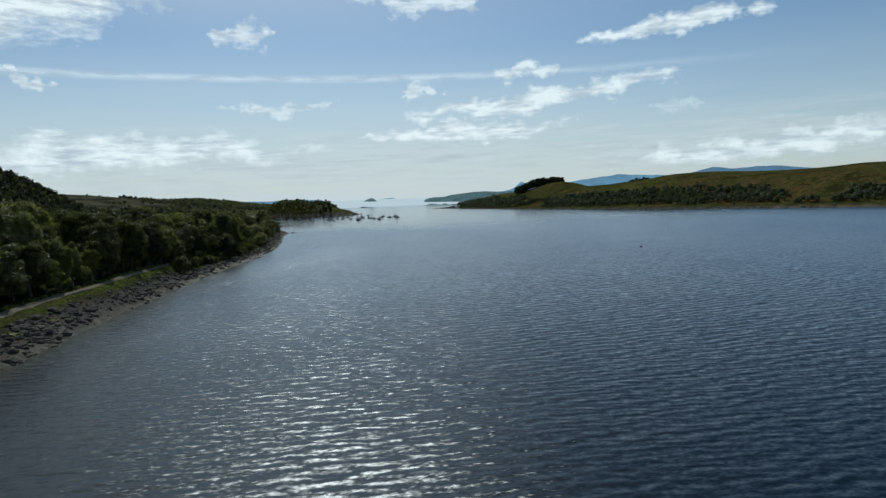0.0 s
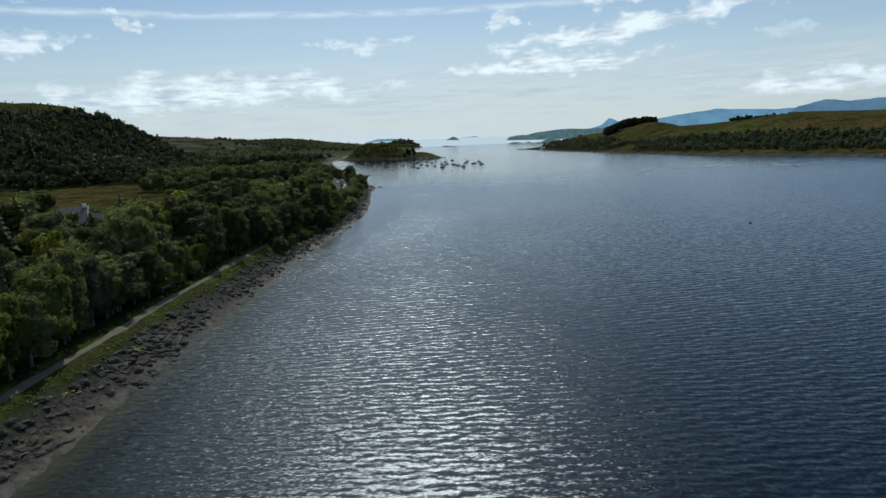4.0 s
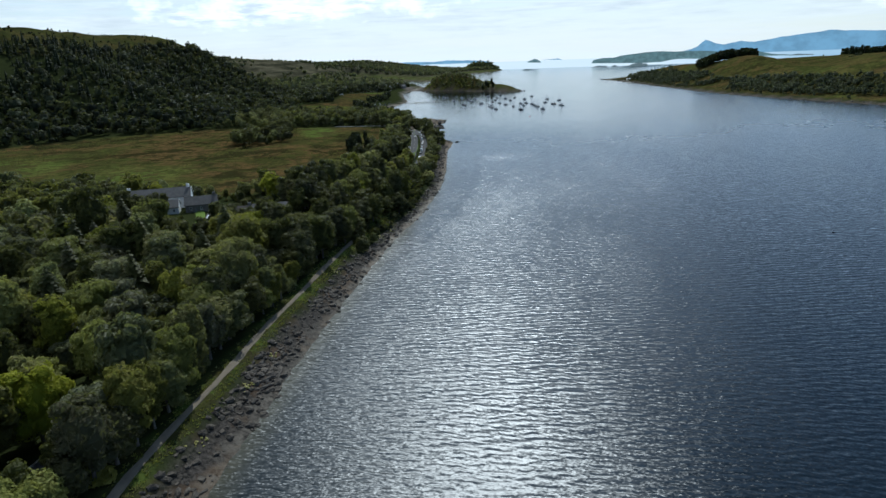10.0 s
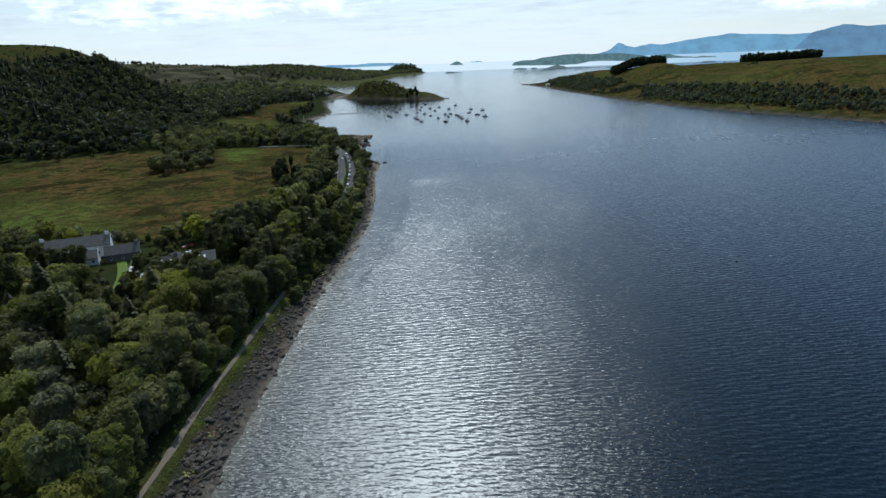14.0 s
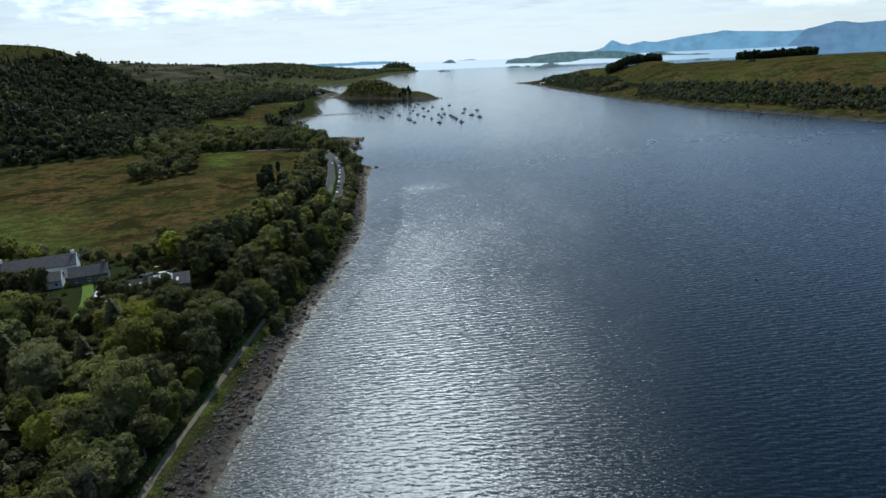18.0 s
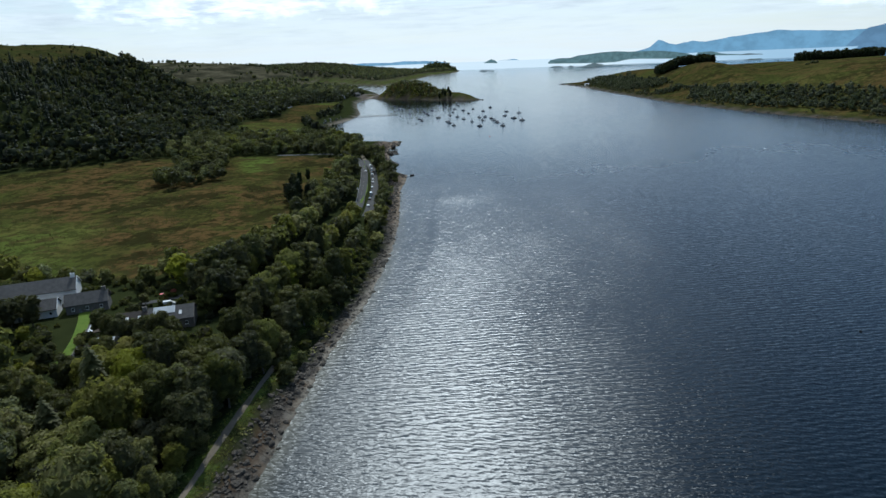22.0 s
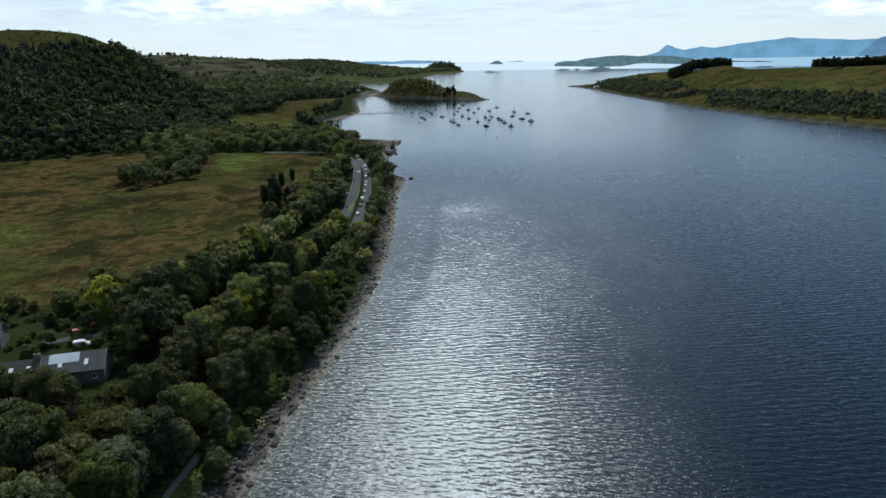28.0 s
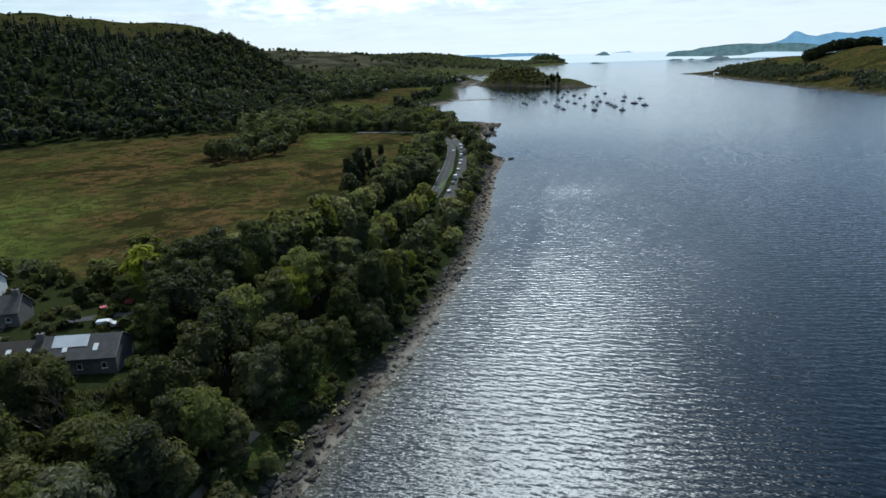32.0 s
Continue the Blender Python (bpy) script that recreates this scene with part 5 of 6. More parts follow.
sx, sy = jitter(-150, -30, 0, 455, 0.62, 84, 0.5)
sd = inside(MAINLAND, sx, sy)
reach = np.where(sy > 228, 10.5, np.where(sy > 122, 3.4, 5.4))
keep = (sd > np.where(r.uniform(0, 1, len(sx)) < 0.25, -0.6, 1.3)) & (sd < reach) & (rough_bumps(sx, sy, 0.22, 85) + r.uniform(-0.5, 0.5, len(sx)) > -0.22) & (off_line(PATHWAY, sx, sy) > 1.7)
scatter("shore_stones", STONES, ROCK, sx[keep], sy[keep], r.uniform(0.14, 0.85, keep.sum()) ** 1.5, "grey-brown stones and slabs strewn along the tide line", "stones", 86, 0.02, 0.3)
sx, sy = jitter(-160, 420, 440, 1260, 4.0, 87, 0.5)
keep = ((np.abs(inside(FAR_SIDE, sx, sy) - 3) < 4) | (np.abs(inside(MAINLAND, sx, sy) - 2) < 3) | (np.abs(inside(ISLE, sx, sy) - 2) < 3)) & (r.uniform(0, 1, len(sx)) < 0.7)
scatter("shore_stones", STONES, ROCK, sx[keep], sy[keep], r.uniform(0.5, 1.8, keep.sum()), "dark rocks along the distant tide lines", "stones", 88, 0.05, 0.3)
wx, wy = [], []
for cx, cy, n, rad in ((-47.6, 61.8, 22, 0.7), (-59.0, 125.3, 60, 1.3), (-59.4, 137.6, 40, 1.1), (-59.2, 145.8, 26, 0.9), (-49.5, 71, 9, 0.6), (-62.5, 158, 30, 1.0), (-64.5, 172, 26, 1.0), (-56.5, 108, 14, 0.8), (-71.5, 214, 18, 1.2), (-45, 48, 12, 0.7)):
    wx += list(cx + r.normal(0, rad * 0.5, n)), 
    wy += list(cy + r.normal(0, rad, n)),
wx, wy = np.concatenate([np.atleast_1d(v) for v in wx]), np.concatenate([np.atleast_1d(v) for v in wy])
scatter("yellow_wrack", STONES, WEED, wx, wy, r.uniform(0.10, 0.28, len(wx)), "bright yellow-green seaweed patches on the shore rocks", "seaweed", 89, -0.12)
PALE_ROCK = plain("pale_beach_rock", (0.20, 0.18, 0.15), (0.42, 0.38, 0.32), 0.95, scale=0.6, spec=0.1)
sx, sy = jitter(-70, 40, 1080, 1260, 3.2, 93, 0.5)
sd = inside(FAR_SIDE, sx, sy)
keep = (sd > -3) & (sd < 6) & (rough_bumps(sx, sy, 0.07, 94) > -0.1)
scatter("beach_rocks", STONES, PALE_ROCK, sx[keep], sy[keep], r.uniform(0.6, 2.0, keep.sum()), "pale rocks and shingle on the beach of the far point", "rocks", 95, 0.1, 0.3)
# skerries and tidal rocks off the point
sx, sy = jitter(-140, -80, 320, 470, 1.6, 90, 0.5)
sd = inside(MAINLAND, sx, sy)
keep = (sd > -7) & (sd < 0) & (rough_bumps(sx, sy, 0.2, 91) > 0.35)
scatter("tidal_rocks", STONES, ROCK, sx[keep], sy[keep], r.uniform(0.8, 2.0, keep.sum()), "low weed-brown tidal rocks off the point", "rocks", 92, -1.0, 0.2)


# ---- houses ----


def box(x0, x1, y0, y1, z0, z1, soft=0.0):
    bm = bmesh.new()
    bmesh.ops.create_cube(bm, size=1.0, matrix=Matrix.LocRotScale(((x0 + x1) / 2, (y0 + y1) / 2, (z0 + z1) / 2), None, (x1 - x0, y1 - y0, z1 - z0)))
    if soft:
        bmesh.ops.bevel(bm, geom=bm.edges[:], offset=soft, segments=2, affect="EDGES", profile=0.6)
    return bm


def prism(profile, x0, x1):
    """A profile in y and z drawn out along x."""
    bm = bmesh.new()
    a, b = [bm.verts.new((x0, y, z)) for y, z in profile], [bm.verts.new((x1, y, z)) for y, z in profile]
    n = len(profile)
    bm.faces.new(a[::-1]), bm.faces.new(b)
    for k in range(n):
        bm.faces.new((a[k], a[(k + 1) % n], b[(k + 1) % n], b[k]))
    bmesh.ops.recalc_face_normals(bm, faces=bm.faces[:])
    return bm


WHITE = plain("white_render", (0.62, 0.61, 0.58), (0.80, 0.79, 0.76), 0.85, scale=0.8)
STONE_WALL = plain("grey_stone_wall", (0.08, 0.075, 0.07), (0.19, 0.175, 0.155), 0.9, scale=1.6, grain=0.5)
SLATE = plain("slate", (0.056, 0.054, 0.053), (0.120, 0.114, 0.108), 0.85, scale=1.2, grain=0.4, spec=0.2)
BROWN_ROOF = plain("weathered_roof_felt", (0.034, 0.029, 0.026), (0.070, 0.060, 0.052), 0.9, scale=0.9, spec=0.2)
PALE_ROOF = plain("pale_sheet_roof", (0.42, 0.44, 0.45), (0.62, 0.64, 0.64), 0.45, scale=0.7)
TIMBER = plain("weathered_timber", (0.10, 0.085, 0.065), (0.22, 0.19, 0.15), 0.85, scale=2.0, grain=0.5)
FRAME = plain("white_frame", (0.70, 0.70, 0.68), (0.82, 0.82, 0.80), 0.5)
DOOR = plain("painted_door", (0.10, 0.12, 0.13), (0.16, 0.18, 0.20), 0.5)


def glass_of(name, colour):
    m, t, p, out = material(name)
    put(t, colour, p.inputs["Base Color"]), put(t, 0.05, p.inputs["Roughness"])
    put(t, 0.8, p.inputs["Specular IOR Level"])
    return m


GLASS = glass_of("window_glass", (0.02, 0.025, 0.03))


def house(name, label, category, where, turn, long, wide, eave, ridge, walls, roofing, windows=3, chimneys=1, skylights=0, doors=1, group="", panel=None):
    """A gabled house with its long side along x before it is turned; its front looks to -y."""
    top = new(name)
    z = float(min(ground_at(*where)[0], ground_at(where[0] + 2, where[1])[0])) - 0.1
    top.matrix_basis = pose(where[0], where[1], z, 0, 0, turn)
    tagged(top, label, category, group)
    hl, hw = long / 2, wide / 2
    wall = part("wall", prism([(-hw, -0.5), (hw, -0.5), (hw, eave), (0, ridge - 0.12), (-hw, eave)], -hl, hl), walls, top)
    slope, over = (ridge - eave) / hw, 0.3
    for s in (-1, 1):
        y1, z1 = s * (hw + over), eave - slope * over
        roof = part("roof_slope", prism([(0, ridge), (y1, z1), (y1, z1 + 0.16), (0, ridge + 0.16)], -hl - 0.18, hl + 0.18), roofing, top)
        if s < 0:
            for k in range(skylights):
                u = -hl + long * (k + 0.7) / (skylights + 0.4)
                m = 0.45
                za, zb = ridge - slope * hw * m + 0.17, ridge - slope * hw * (m + 0.3) + 0.17
                part("skylight", prism([(-hw * m, za), (-hw * (m + 0.3), zb), (-hw * (m + 0.3), zb + 0.06), (-hw * m, za + 0.06)], u - 0.3, u + 0.3), FRAME, roof)
    if panel:
        a, b = panel
        part("roof_panel", prism([(-hw * 0.05, ridge + 0.12), (-hw * 0.55, eave + slope * hw * 0.45 + 0.18), (-hw * 0.55, eave + slope * hw * 0.45 + 0.24), (-hw * 0.05, ridge + 0.2)], a, b), PALE_ROOF, top, "pale grey sheet roof panel")
    for s in (-1, 1):
        part("gable_trim", prism([(-hw - over, eave - slope * over + 0.1), (0, ridge + 0.1), (hw + over, eave - slope * over + 0.1), (hw + over, eave - slope * over + 0.24), (0, ridge + 0.26), (-hw - over, eave - slope * over + 0.24)], s * (hl + 0.2) - 0.06, s * (hl + 0.2) + 0.06), FRAME if walls is WHITE else TIMBER, top)
    for k in range(chimneys):
        u = hl - 0.7 if k == 0 else -hl + 0.7
        stack = part("chimney", box(u - 0.45, u + 0.45, -0.3, 0.3, ridge - 0.6, ridge + 0.95, 0.04), walls, top)
        part("chimney_pot", tube([(u, 0, ridge + 0.9), (u, 0, ridge + 1.35)], (0.13, 0.11), 8), BROWN_ROOF, stack)
    for k in range(windows):
        u = -hl + long * (k + 0.5) / windows
        w = part("window", box(u - 0.32, u + 0.32, -hw - 0.03, -hw + 0.06, eave * 0.36, eave * 0.36 + 0.78), FRAME, top)
        part("pane", box(u - 0.26, u + 0.26, -hw - 0.045, -hw - 0.01, eave * 0.36 + 0.06, eave * 0.36 + 0.72), GLASS, w)
        part("window_sill", box(u - 0.38, u + 0.38, -hw - 0.10, -hw, eave * 0.36 - 0.06, eave * 0.36), FRAME, w)
    for k in range(doors):
        u = long * (k + 0.98) / max(windows, 2) - hl
        d = part("door", box(u - 0.27, u + 0.27, -hw - 0.06, -hw + 0.04, 0.05, 1.2), DOOR, top)
        part("door_handle", box(u + 0.16, u + 0.22, -hw - 0.10, -hw - 0.05, 0.58, 0.62), FRAME, d)
    return top


house("farmhouse", "long white-rendered farmhouse with a dark slate roof by the pasture", "house", (-133.6, 143.8), 33, 18, 5.8, 3.7, 5.9, WHITE, SLATE, 7, 2)
house("farmhouse_wing", "low white wing with grey slate roof before the farmhouse", "house", (-127.6, 137.0), 33, 10, 4.8, 2.2, 3.9, WHITE, SLATE, 4, 0)
house("byre", "long low byre with a dark slate roof beside the farmhouse", "outbuilding", (-118.0, 142.9), 33, 8.8, 4.6, 2.4, 4.3, STONE_WALL, SLATE, 3, 1)
house("porch_wing", "small white end wing of the farmhouse under slate", "house", (-143.5, 135.4), 33, 6, 5.4, 2.4, 3.9, WHITE, SLATE, 2, 0)
house("cottage", "low cottage with slate roof, skylight and pale roof panel", "cottage", (-92.0, 138.8), 28, 9.0, 5.6, 2.4, 4.3, STONE_WALL, SLATE, 3, 0, 2, 1, "", (-3.6, 0.8))
house("cottage_annex", "long brown-roofed cottage annex among garden trees", "cottage", (-98.7, 135.2), 28, 5.8, 5.4, 2.3, 3.9, STONE_WALL, BROWN_ROOF, 3, 1, 2)
house("garden_shed", "small timber garden shed with a pale roof", "shed", (-97.3, 125.2), 20, 3.2, 2.4, 2.0, 2.6, TIMBER, PALE_ROOF, 1, 0)
house("garden_shed", "dark timber shed half hidden under the trees", "shed", (-92.0, 128.6), 40, 2.4, 1.9, 1.7, 2.2, TIMBER, BROWN_ROOF, 1, 0)
house("outbuilding", "outbuilding with a pale grey sheet roof in the farm garden", "outbuilding", (-124.0, 121.5), 8, 6.5, 4.6, 2.3, 3.1, STONE_WALL, PALE_ROOF, 2, 0)
lawn = tagged(new("lawn", mesh_of("lawn", ribbon([(-118.7, 142.2), (-112.8, 135.3), (-107.1, 127.3), (-101.4, 117.5)], 2.5, 0.14, 1.5), GRASS)), "narrow bright green mown lawn beside the kitchen garden", "lawn", kind="structure")
small_lawn = tagged(new("lawn", mesh_of("lawn", ribbon([(-139, 127.5), (-135, 128.5), (-130, 128)], 3.2, 0.14, 1.0), GRASS)), "small bright green lawn before the farmhouse", "lawn", kind="structure")
beds = tagged(new("kitchen_garden"), "kitchen garden of dark beds with timber edging", "garden")
for k in range(5):
    cx, cy = -111.0 + 2.0 * k, 138.5 - 3.2 * k
    bed = part("bed", box(-1.1, 1.1, -1.3, 1.3, -0.2, 0.22, 0.03), plain("garden_soil", (0.03, 0.022, 0.015), (0.07, 0.055, 0.035), 0.95, grain=0.6) if k == 0 else bpy.data.materials["garden_soil"], beds)
    bed.matrix_basis = pose(cx, cy, float(ground_at(cx, cy)[0]), 0, 0, -57)
    rim = part("bed_edging", box(-1.2, 1.2, -1.42, -1.32, -0.2, 0.3), TIMBER, bed)
glasshouse = tagged(new("cold_frame"), "long narrow cold frame with pale glazing", "cold frame")
glasshouse.matrix_basis = pose(-108.5, 133.2, float(ground_at(-108.5, 133.2)[0]), 0, 0, -57)
part("frame_body", box(-3.0, 3.0, -0.5, 0.5, -0.2, 0.45, 0.02), TIMBER, glasshouse)
for k in range(4):
    part("glazing", box(-2.95 + 1.5 * k, -1.6 + 1.5 * k, -0.48, 0.48, 0.46, 0.51), PALE_ROOF, glasshouse)

# gable ends and roofs of the village by the bay
r = np.random.RandomState(12)
for k, (hx, hy, turn, w) in enumerate(((-368, 905, 70, WHITE), (-382, 950, 30, WHITE), (-372, 980, 80, STONE_WALL), (-395, 1000, 15, WHITE), (-405, 1040, 60, WHITE), (-600, 2330, 20, WHITE), (-640, 2250, 50, WHITE))):
    house("house", "white-walled slate-roofed house near the bay" if w is WHITE else "stone house with a slate roof near the bay", "house", (hx, hy), turn, r.uniform(10, 14), 6.5, 3.6, 6.0, w, SLATE, 3, 2, 0, 1, "bay village houses")
for k, (hx, hy, turn) in enumerate(((-12, 1142, 30), (4, 1150, 10))):
    house("boat_shed", "small white boat shed on the beach of the far point", "shed", (hx, hy), turn, 7, 4, 2.2, 3.2, WHITE, PALE_ROOF, 1, 0, 0, 1, "beach sheds")


# ---- vehicles ----
RUBBER = plain("tyre_rubber", (0.012, 0.012, 0.012), (0.03, 0.03, 0.03), 0.85)
ALLOY = plain("wheel_alloy", (0.45, 0.45, 0.46), (0.6, 0.6, 0.6), 0.3, 0.9)
LAMP = plain("lamp_lens", (0.6, 0.6, 0.58), (0.8, 0.8, 0.78), 0.15)
TAIL = plain("tail_lens", (0.30, 0.01, 0.01), (0.45, 0.02, 0.02), 0.2)


def paint_of(name, colour, rough=0.25):
    m, t, p, out = material(name)
    co = node(t, "ShaderNodeTexCoord").outputs["Object"]
    put(t, blend(t, noise_at(t, co, 1.5, 4.0), colour, tuple(c * 0.88 for c in colour)), p.inputs["Base Color"])
    put(t, rough, p.inputs["Roughness"]), put(t, 0.6, p.inputs["Coat Weight"])
    return m


PAINTS = {"white": paint_of("white_paint", (0.62, 0.62, 0.61)), "silver": paint_of("silver_paint", (0.45, 0.46, 0.47)), "dark": paint_of("dark_paint", (0.025, 0.028, 0.034)), "blue": paint_of("blue_paint", (0.03, 0.07, 0.20)), "red": paint_of("red_paint", (0.45, 0.03, 0.02))}


def vehicle(name, label, where, turn, colour, long, wide, profile, glass, wheels, base=None):
    top = new(name)
    z = float(ground_at(*where)[0]) + 0.14 if base is None else base
    top.matrix_basis = pose(where[0], where[1], z, 0, 0, turn) @ Matrix.Scale(1 / UNIT, 4)
    tagged(top, label, "car" if name == "car" else name.replace("_", " "), "parked vehicles" if base is None else "")
    bm = prism(profile, -wide / 2, wide / 2)
    bmesh.ops.bevel(bm, geom=bm.edges[:], offset=0.07, segments=2, affect="EDGES", profile=0.6)
    body = part("body", bm, PAINTS[colour], top)
    for g in glass:
        bm = prism(g, -wide / 2 - 0.012, wide / 2 + 0.012)
        part("side_window", bm, GLASS, body)
    for s in (-1, 1):
        part("headlight", box(s * wide * 0.36 - 0.16, s * wide * 0.36 + 0.16, -long / 2 - 0.02, -long / 2 + 0.06, 0.62, 0.78), LAMP, body)
        part("tail_light", box(s * wide * 0.38 - 0.11, s * wide * 0.38 + 0.11, long / 2 - 0.06, long / 2 + 0.02, 0.72, 0.95), TAIL, body)
        for y in wheels:
            w = part("wheel", tube([(s * (wide / 2 - 0.17), y, 0.33), (s * (wide / 2 + 0.03), y, 0.33)], (0.33, 0.33), 14), RUBBER, top)
            part("rim", tube([(s * (wide / 2 - 0.02), y, 0.33), (s * (wide / 2 + 0.035), y, 0.33), (s * (wide / 2 + 0.04), y, 0.33)], (0.2, 0.2, 0.01), 12), ALLOY, w)
    return top


def car(where, turn, colour, label, **kw):
    h = 2.1
    prof = [(-h, 0.28), (-h, 0.72), (-1.15, 0.92), (-0.45, 1.42), (1.15, 1.46), (1.95, 0.98), (h, 0.9), (h, 0.28)]
    return vehicle("car", label, where, turn, colour, 4.2, 1.78, prof, [[(-0.95, 0.95), (-0.38, 1.34), (0.3, 1.37), (0.3, 0.95)], [(0.38, 0.95), (0.38, 1.37), (1.08, 1.37), (1.62, 0.98)]], (-1.3, 1.32), **kw)


def van(where, turn, colour, label, name="van", long=5.4, tall=2.4):
    h = long / 2
    prof = [(-h, 0.32), (-h, 0.95), (-h + 0.9, 1.2), (-h + 1.5, tall - 0.2), (-h + 2.0, tall), (h, tall), (h, 0.32)]
    return vehicle(name, label, where, turn, colour, long, 2.0, prof, [[(-h + 1.0, 1.2), (-h + 1.5, tall - 0.45), (-h + 2.2, tall - 0.45), (-h + 2.2, 1.2)]], (-h + 1.0, h - 1.1))


turn_at = lambda y: 180 + np.interp(y, [250, 280, 310, 345], [17, 19, 22, 25])
car((-88.3, 253), turn_at(253), "white", "small white car parked in the lay-by")
car((-91.8, 264.6), turn_at(264), "dark", "dark car parked behind the motorhome")
van((-94.0, 272.4), turn_at(272), "white", "tall white motorhome parked in the lay-by", "motorhome", 5.8, 2.6)
car((-98.8, 287), turn_at(287), "silver", "silver car parked in the lay-by")
car((-102.6, 298.5), turn_at(298), "white", "white car parked on the lay-by edge")
car((-104.7, 305), turn_at(305), "silver", "silver hatchback parked nose to tail")
van((-108.2, 314), turn_at(314), "white", "white panel van parked in the lay-by")
car((-111.4, 322.5), turn_at(322), "dark", "dark car parked beside the white vans")
van((-114.2, 329.5), turn_at(329), "white", "white camper van parked in the lay-by", "van", 5.0, 2.3)
van((-118.3, 339), turn_at(339), "white", "long white motorhome at the lay-by end", "motorhome", 6.0, 2.6)
car((-115.5, 324), turn_at(324), "white", "white car standing across the lay-by")
car((-103.6, 281), turn_at(281) + 180, "dark", "dark car on the coast road")
van((-99.8, 147.6), 130, "white", "white van parked behind the cottage", "van", 4.6, 2.1)


def tractor(where, turn):
    top = tagged(new("tractor"), "small red tractor standing behind the cottage", "tractor")
    top.matrix_basis = pose(where[0], where[1], float(ground_at(*where)[0]), 0, 0, turn) @ Matrix.Scale(1.2 / UNIT, 4)
    part("bonnet", box(-0.35, 0.35, -1.5, 0.1, 0.75, 1.35, 0.08), PAINTS["red"], top)
    cab = part("cab", box(-0.62, 0.62, 0.1, 1.4, 0.8, 2.3, 0.06), GLASS, top)
    part("cab_roof", box(-0.7, 0.7, 0.0, 1.5, 2.3, 2.42, 0.04), PAINTS["red"], cab)
    for s in (-1, 1):
        part("rear_wheel", tube([(s * 0.55, 0.9, 0.7), (s * 0.95, 0.9, 0.7)], (0.7, 0.7), 16), RUBBER, top)
        part("front_wheel", tube([(s * 0.5, -1.1, 0.42), (s * 0.8, -1.1, 0.42)], (0.42, 0.42), 14), RUBBER, top)
        part("mudguard", box(s * 0.75 - 0.22, s * 0.75 + 0.22, 0.25, 1.5, 1.38, 1.48, 0.03), PAINTS["red"], top)
    part("exhaust", tube([(0.2, -0.6, 1.3), (0.2, -0.6, 2.0)], (0.04, 0.04), 6), RUBBER, top)


tractor((-103.4, 150.2), 60)
tank = tagged(new("water_tank"), "white rounded tank standing among garden shrubs", "tank")
tank.matrix_basis = pose(-92.8, 121.8, float(ground_at(-92.8, 121.8)[0]), 0, 0, 30)
part("tank_body", tube([(0, 0, 0), (0, 0, 0.1), (0, 0, 1.5), (0, 0, 1.8), (0, 0, 1.9)], (0.95, 1.0, 1.0, 0.7, 0.05), 16), PAINTS["white"], tank, soft=True)
part("tank_lid", tube([(0, 0, 1.88), (0, 0, 1.98), (0, 0, 1.99)], (0.28, 0.28, 0.01), 10), RUBBER, tank)

# ---- boats ----
HULLS = {"white": paint_of("white_gelcoat", (0.30, 0.31, 0.33), 0.35), "navy": paint_of("navy_gelcoat", (0.012, 0.018, 0.045), 0.3), "red": paint_of("red_gelcoat", (0.25, 0.03, 0.02), 0.3)}
TEAK = plain("teak_deck", (0.20, 0.15, 0.10), (0.34, 0.27, 0.19), 0.7)
SPAR = plain("spar_alloy", (0.25, 0.26, 0.27), (0.42, 0.43, 0.44), 0.35, 0.7)
CANVAS = plain("blue_canvas", (0.02, 0.035, 0.08), (0.04, 0.06, 0.13), 0.9)


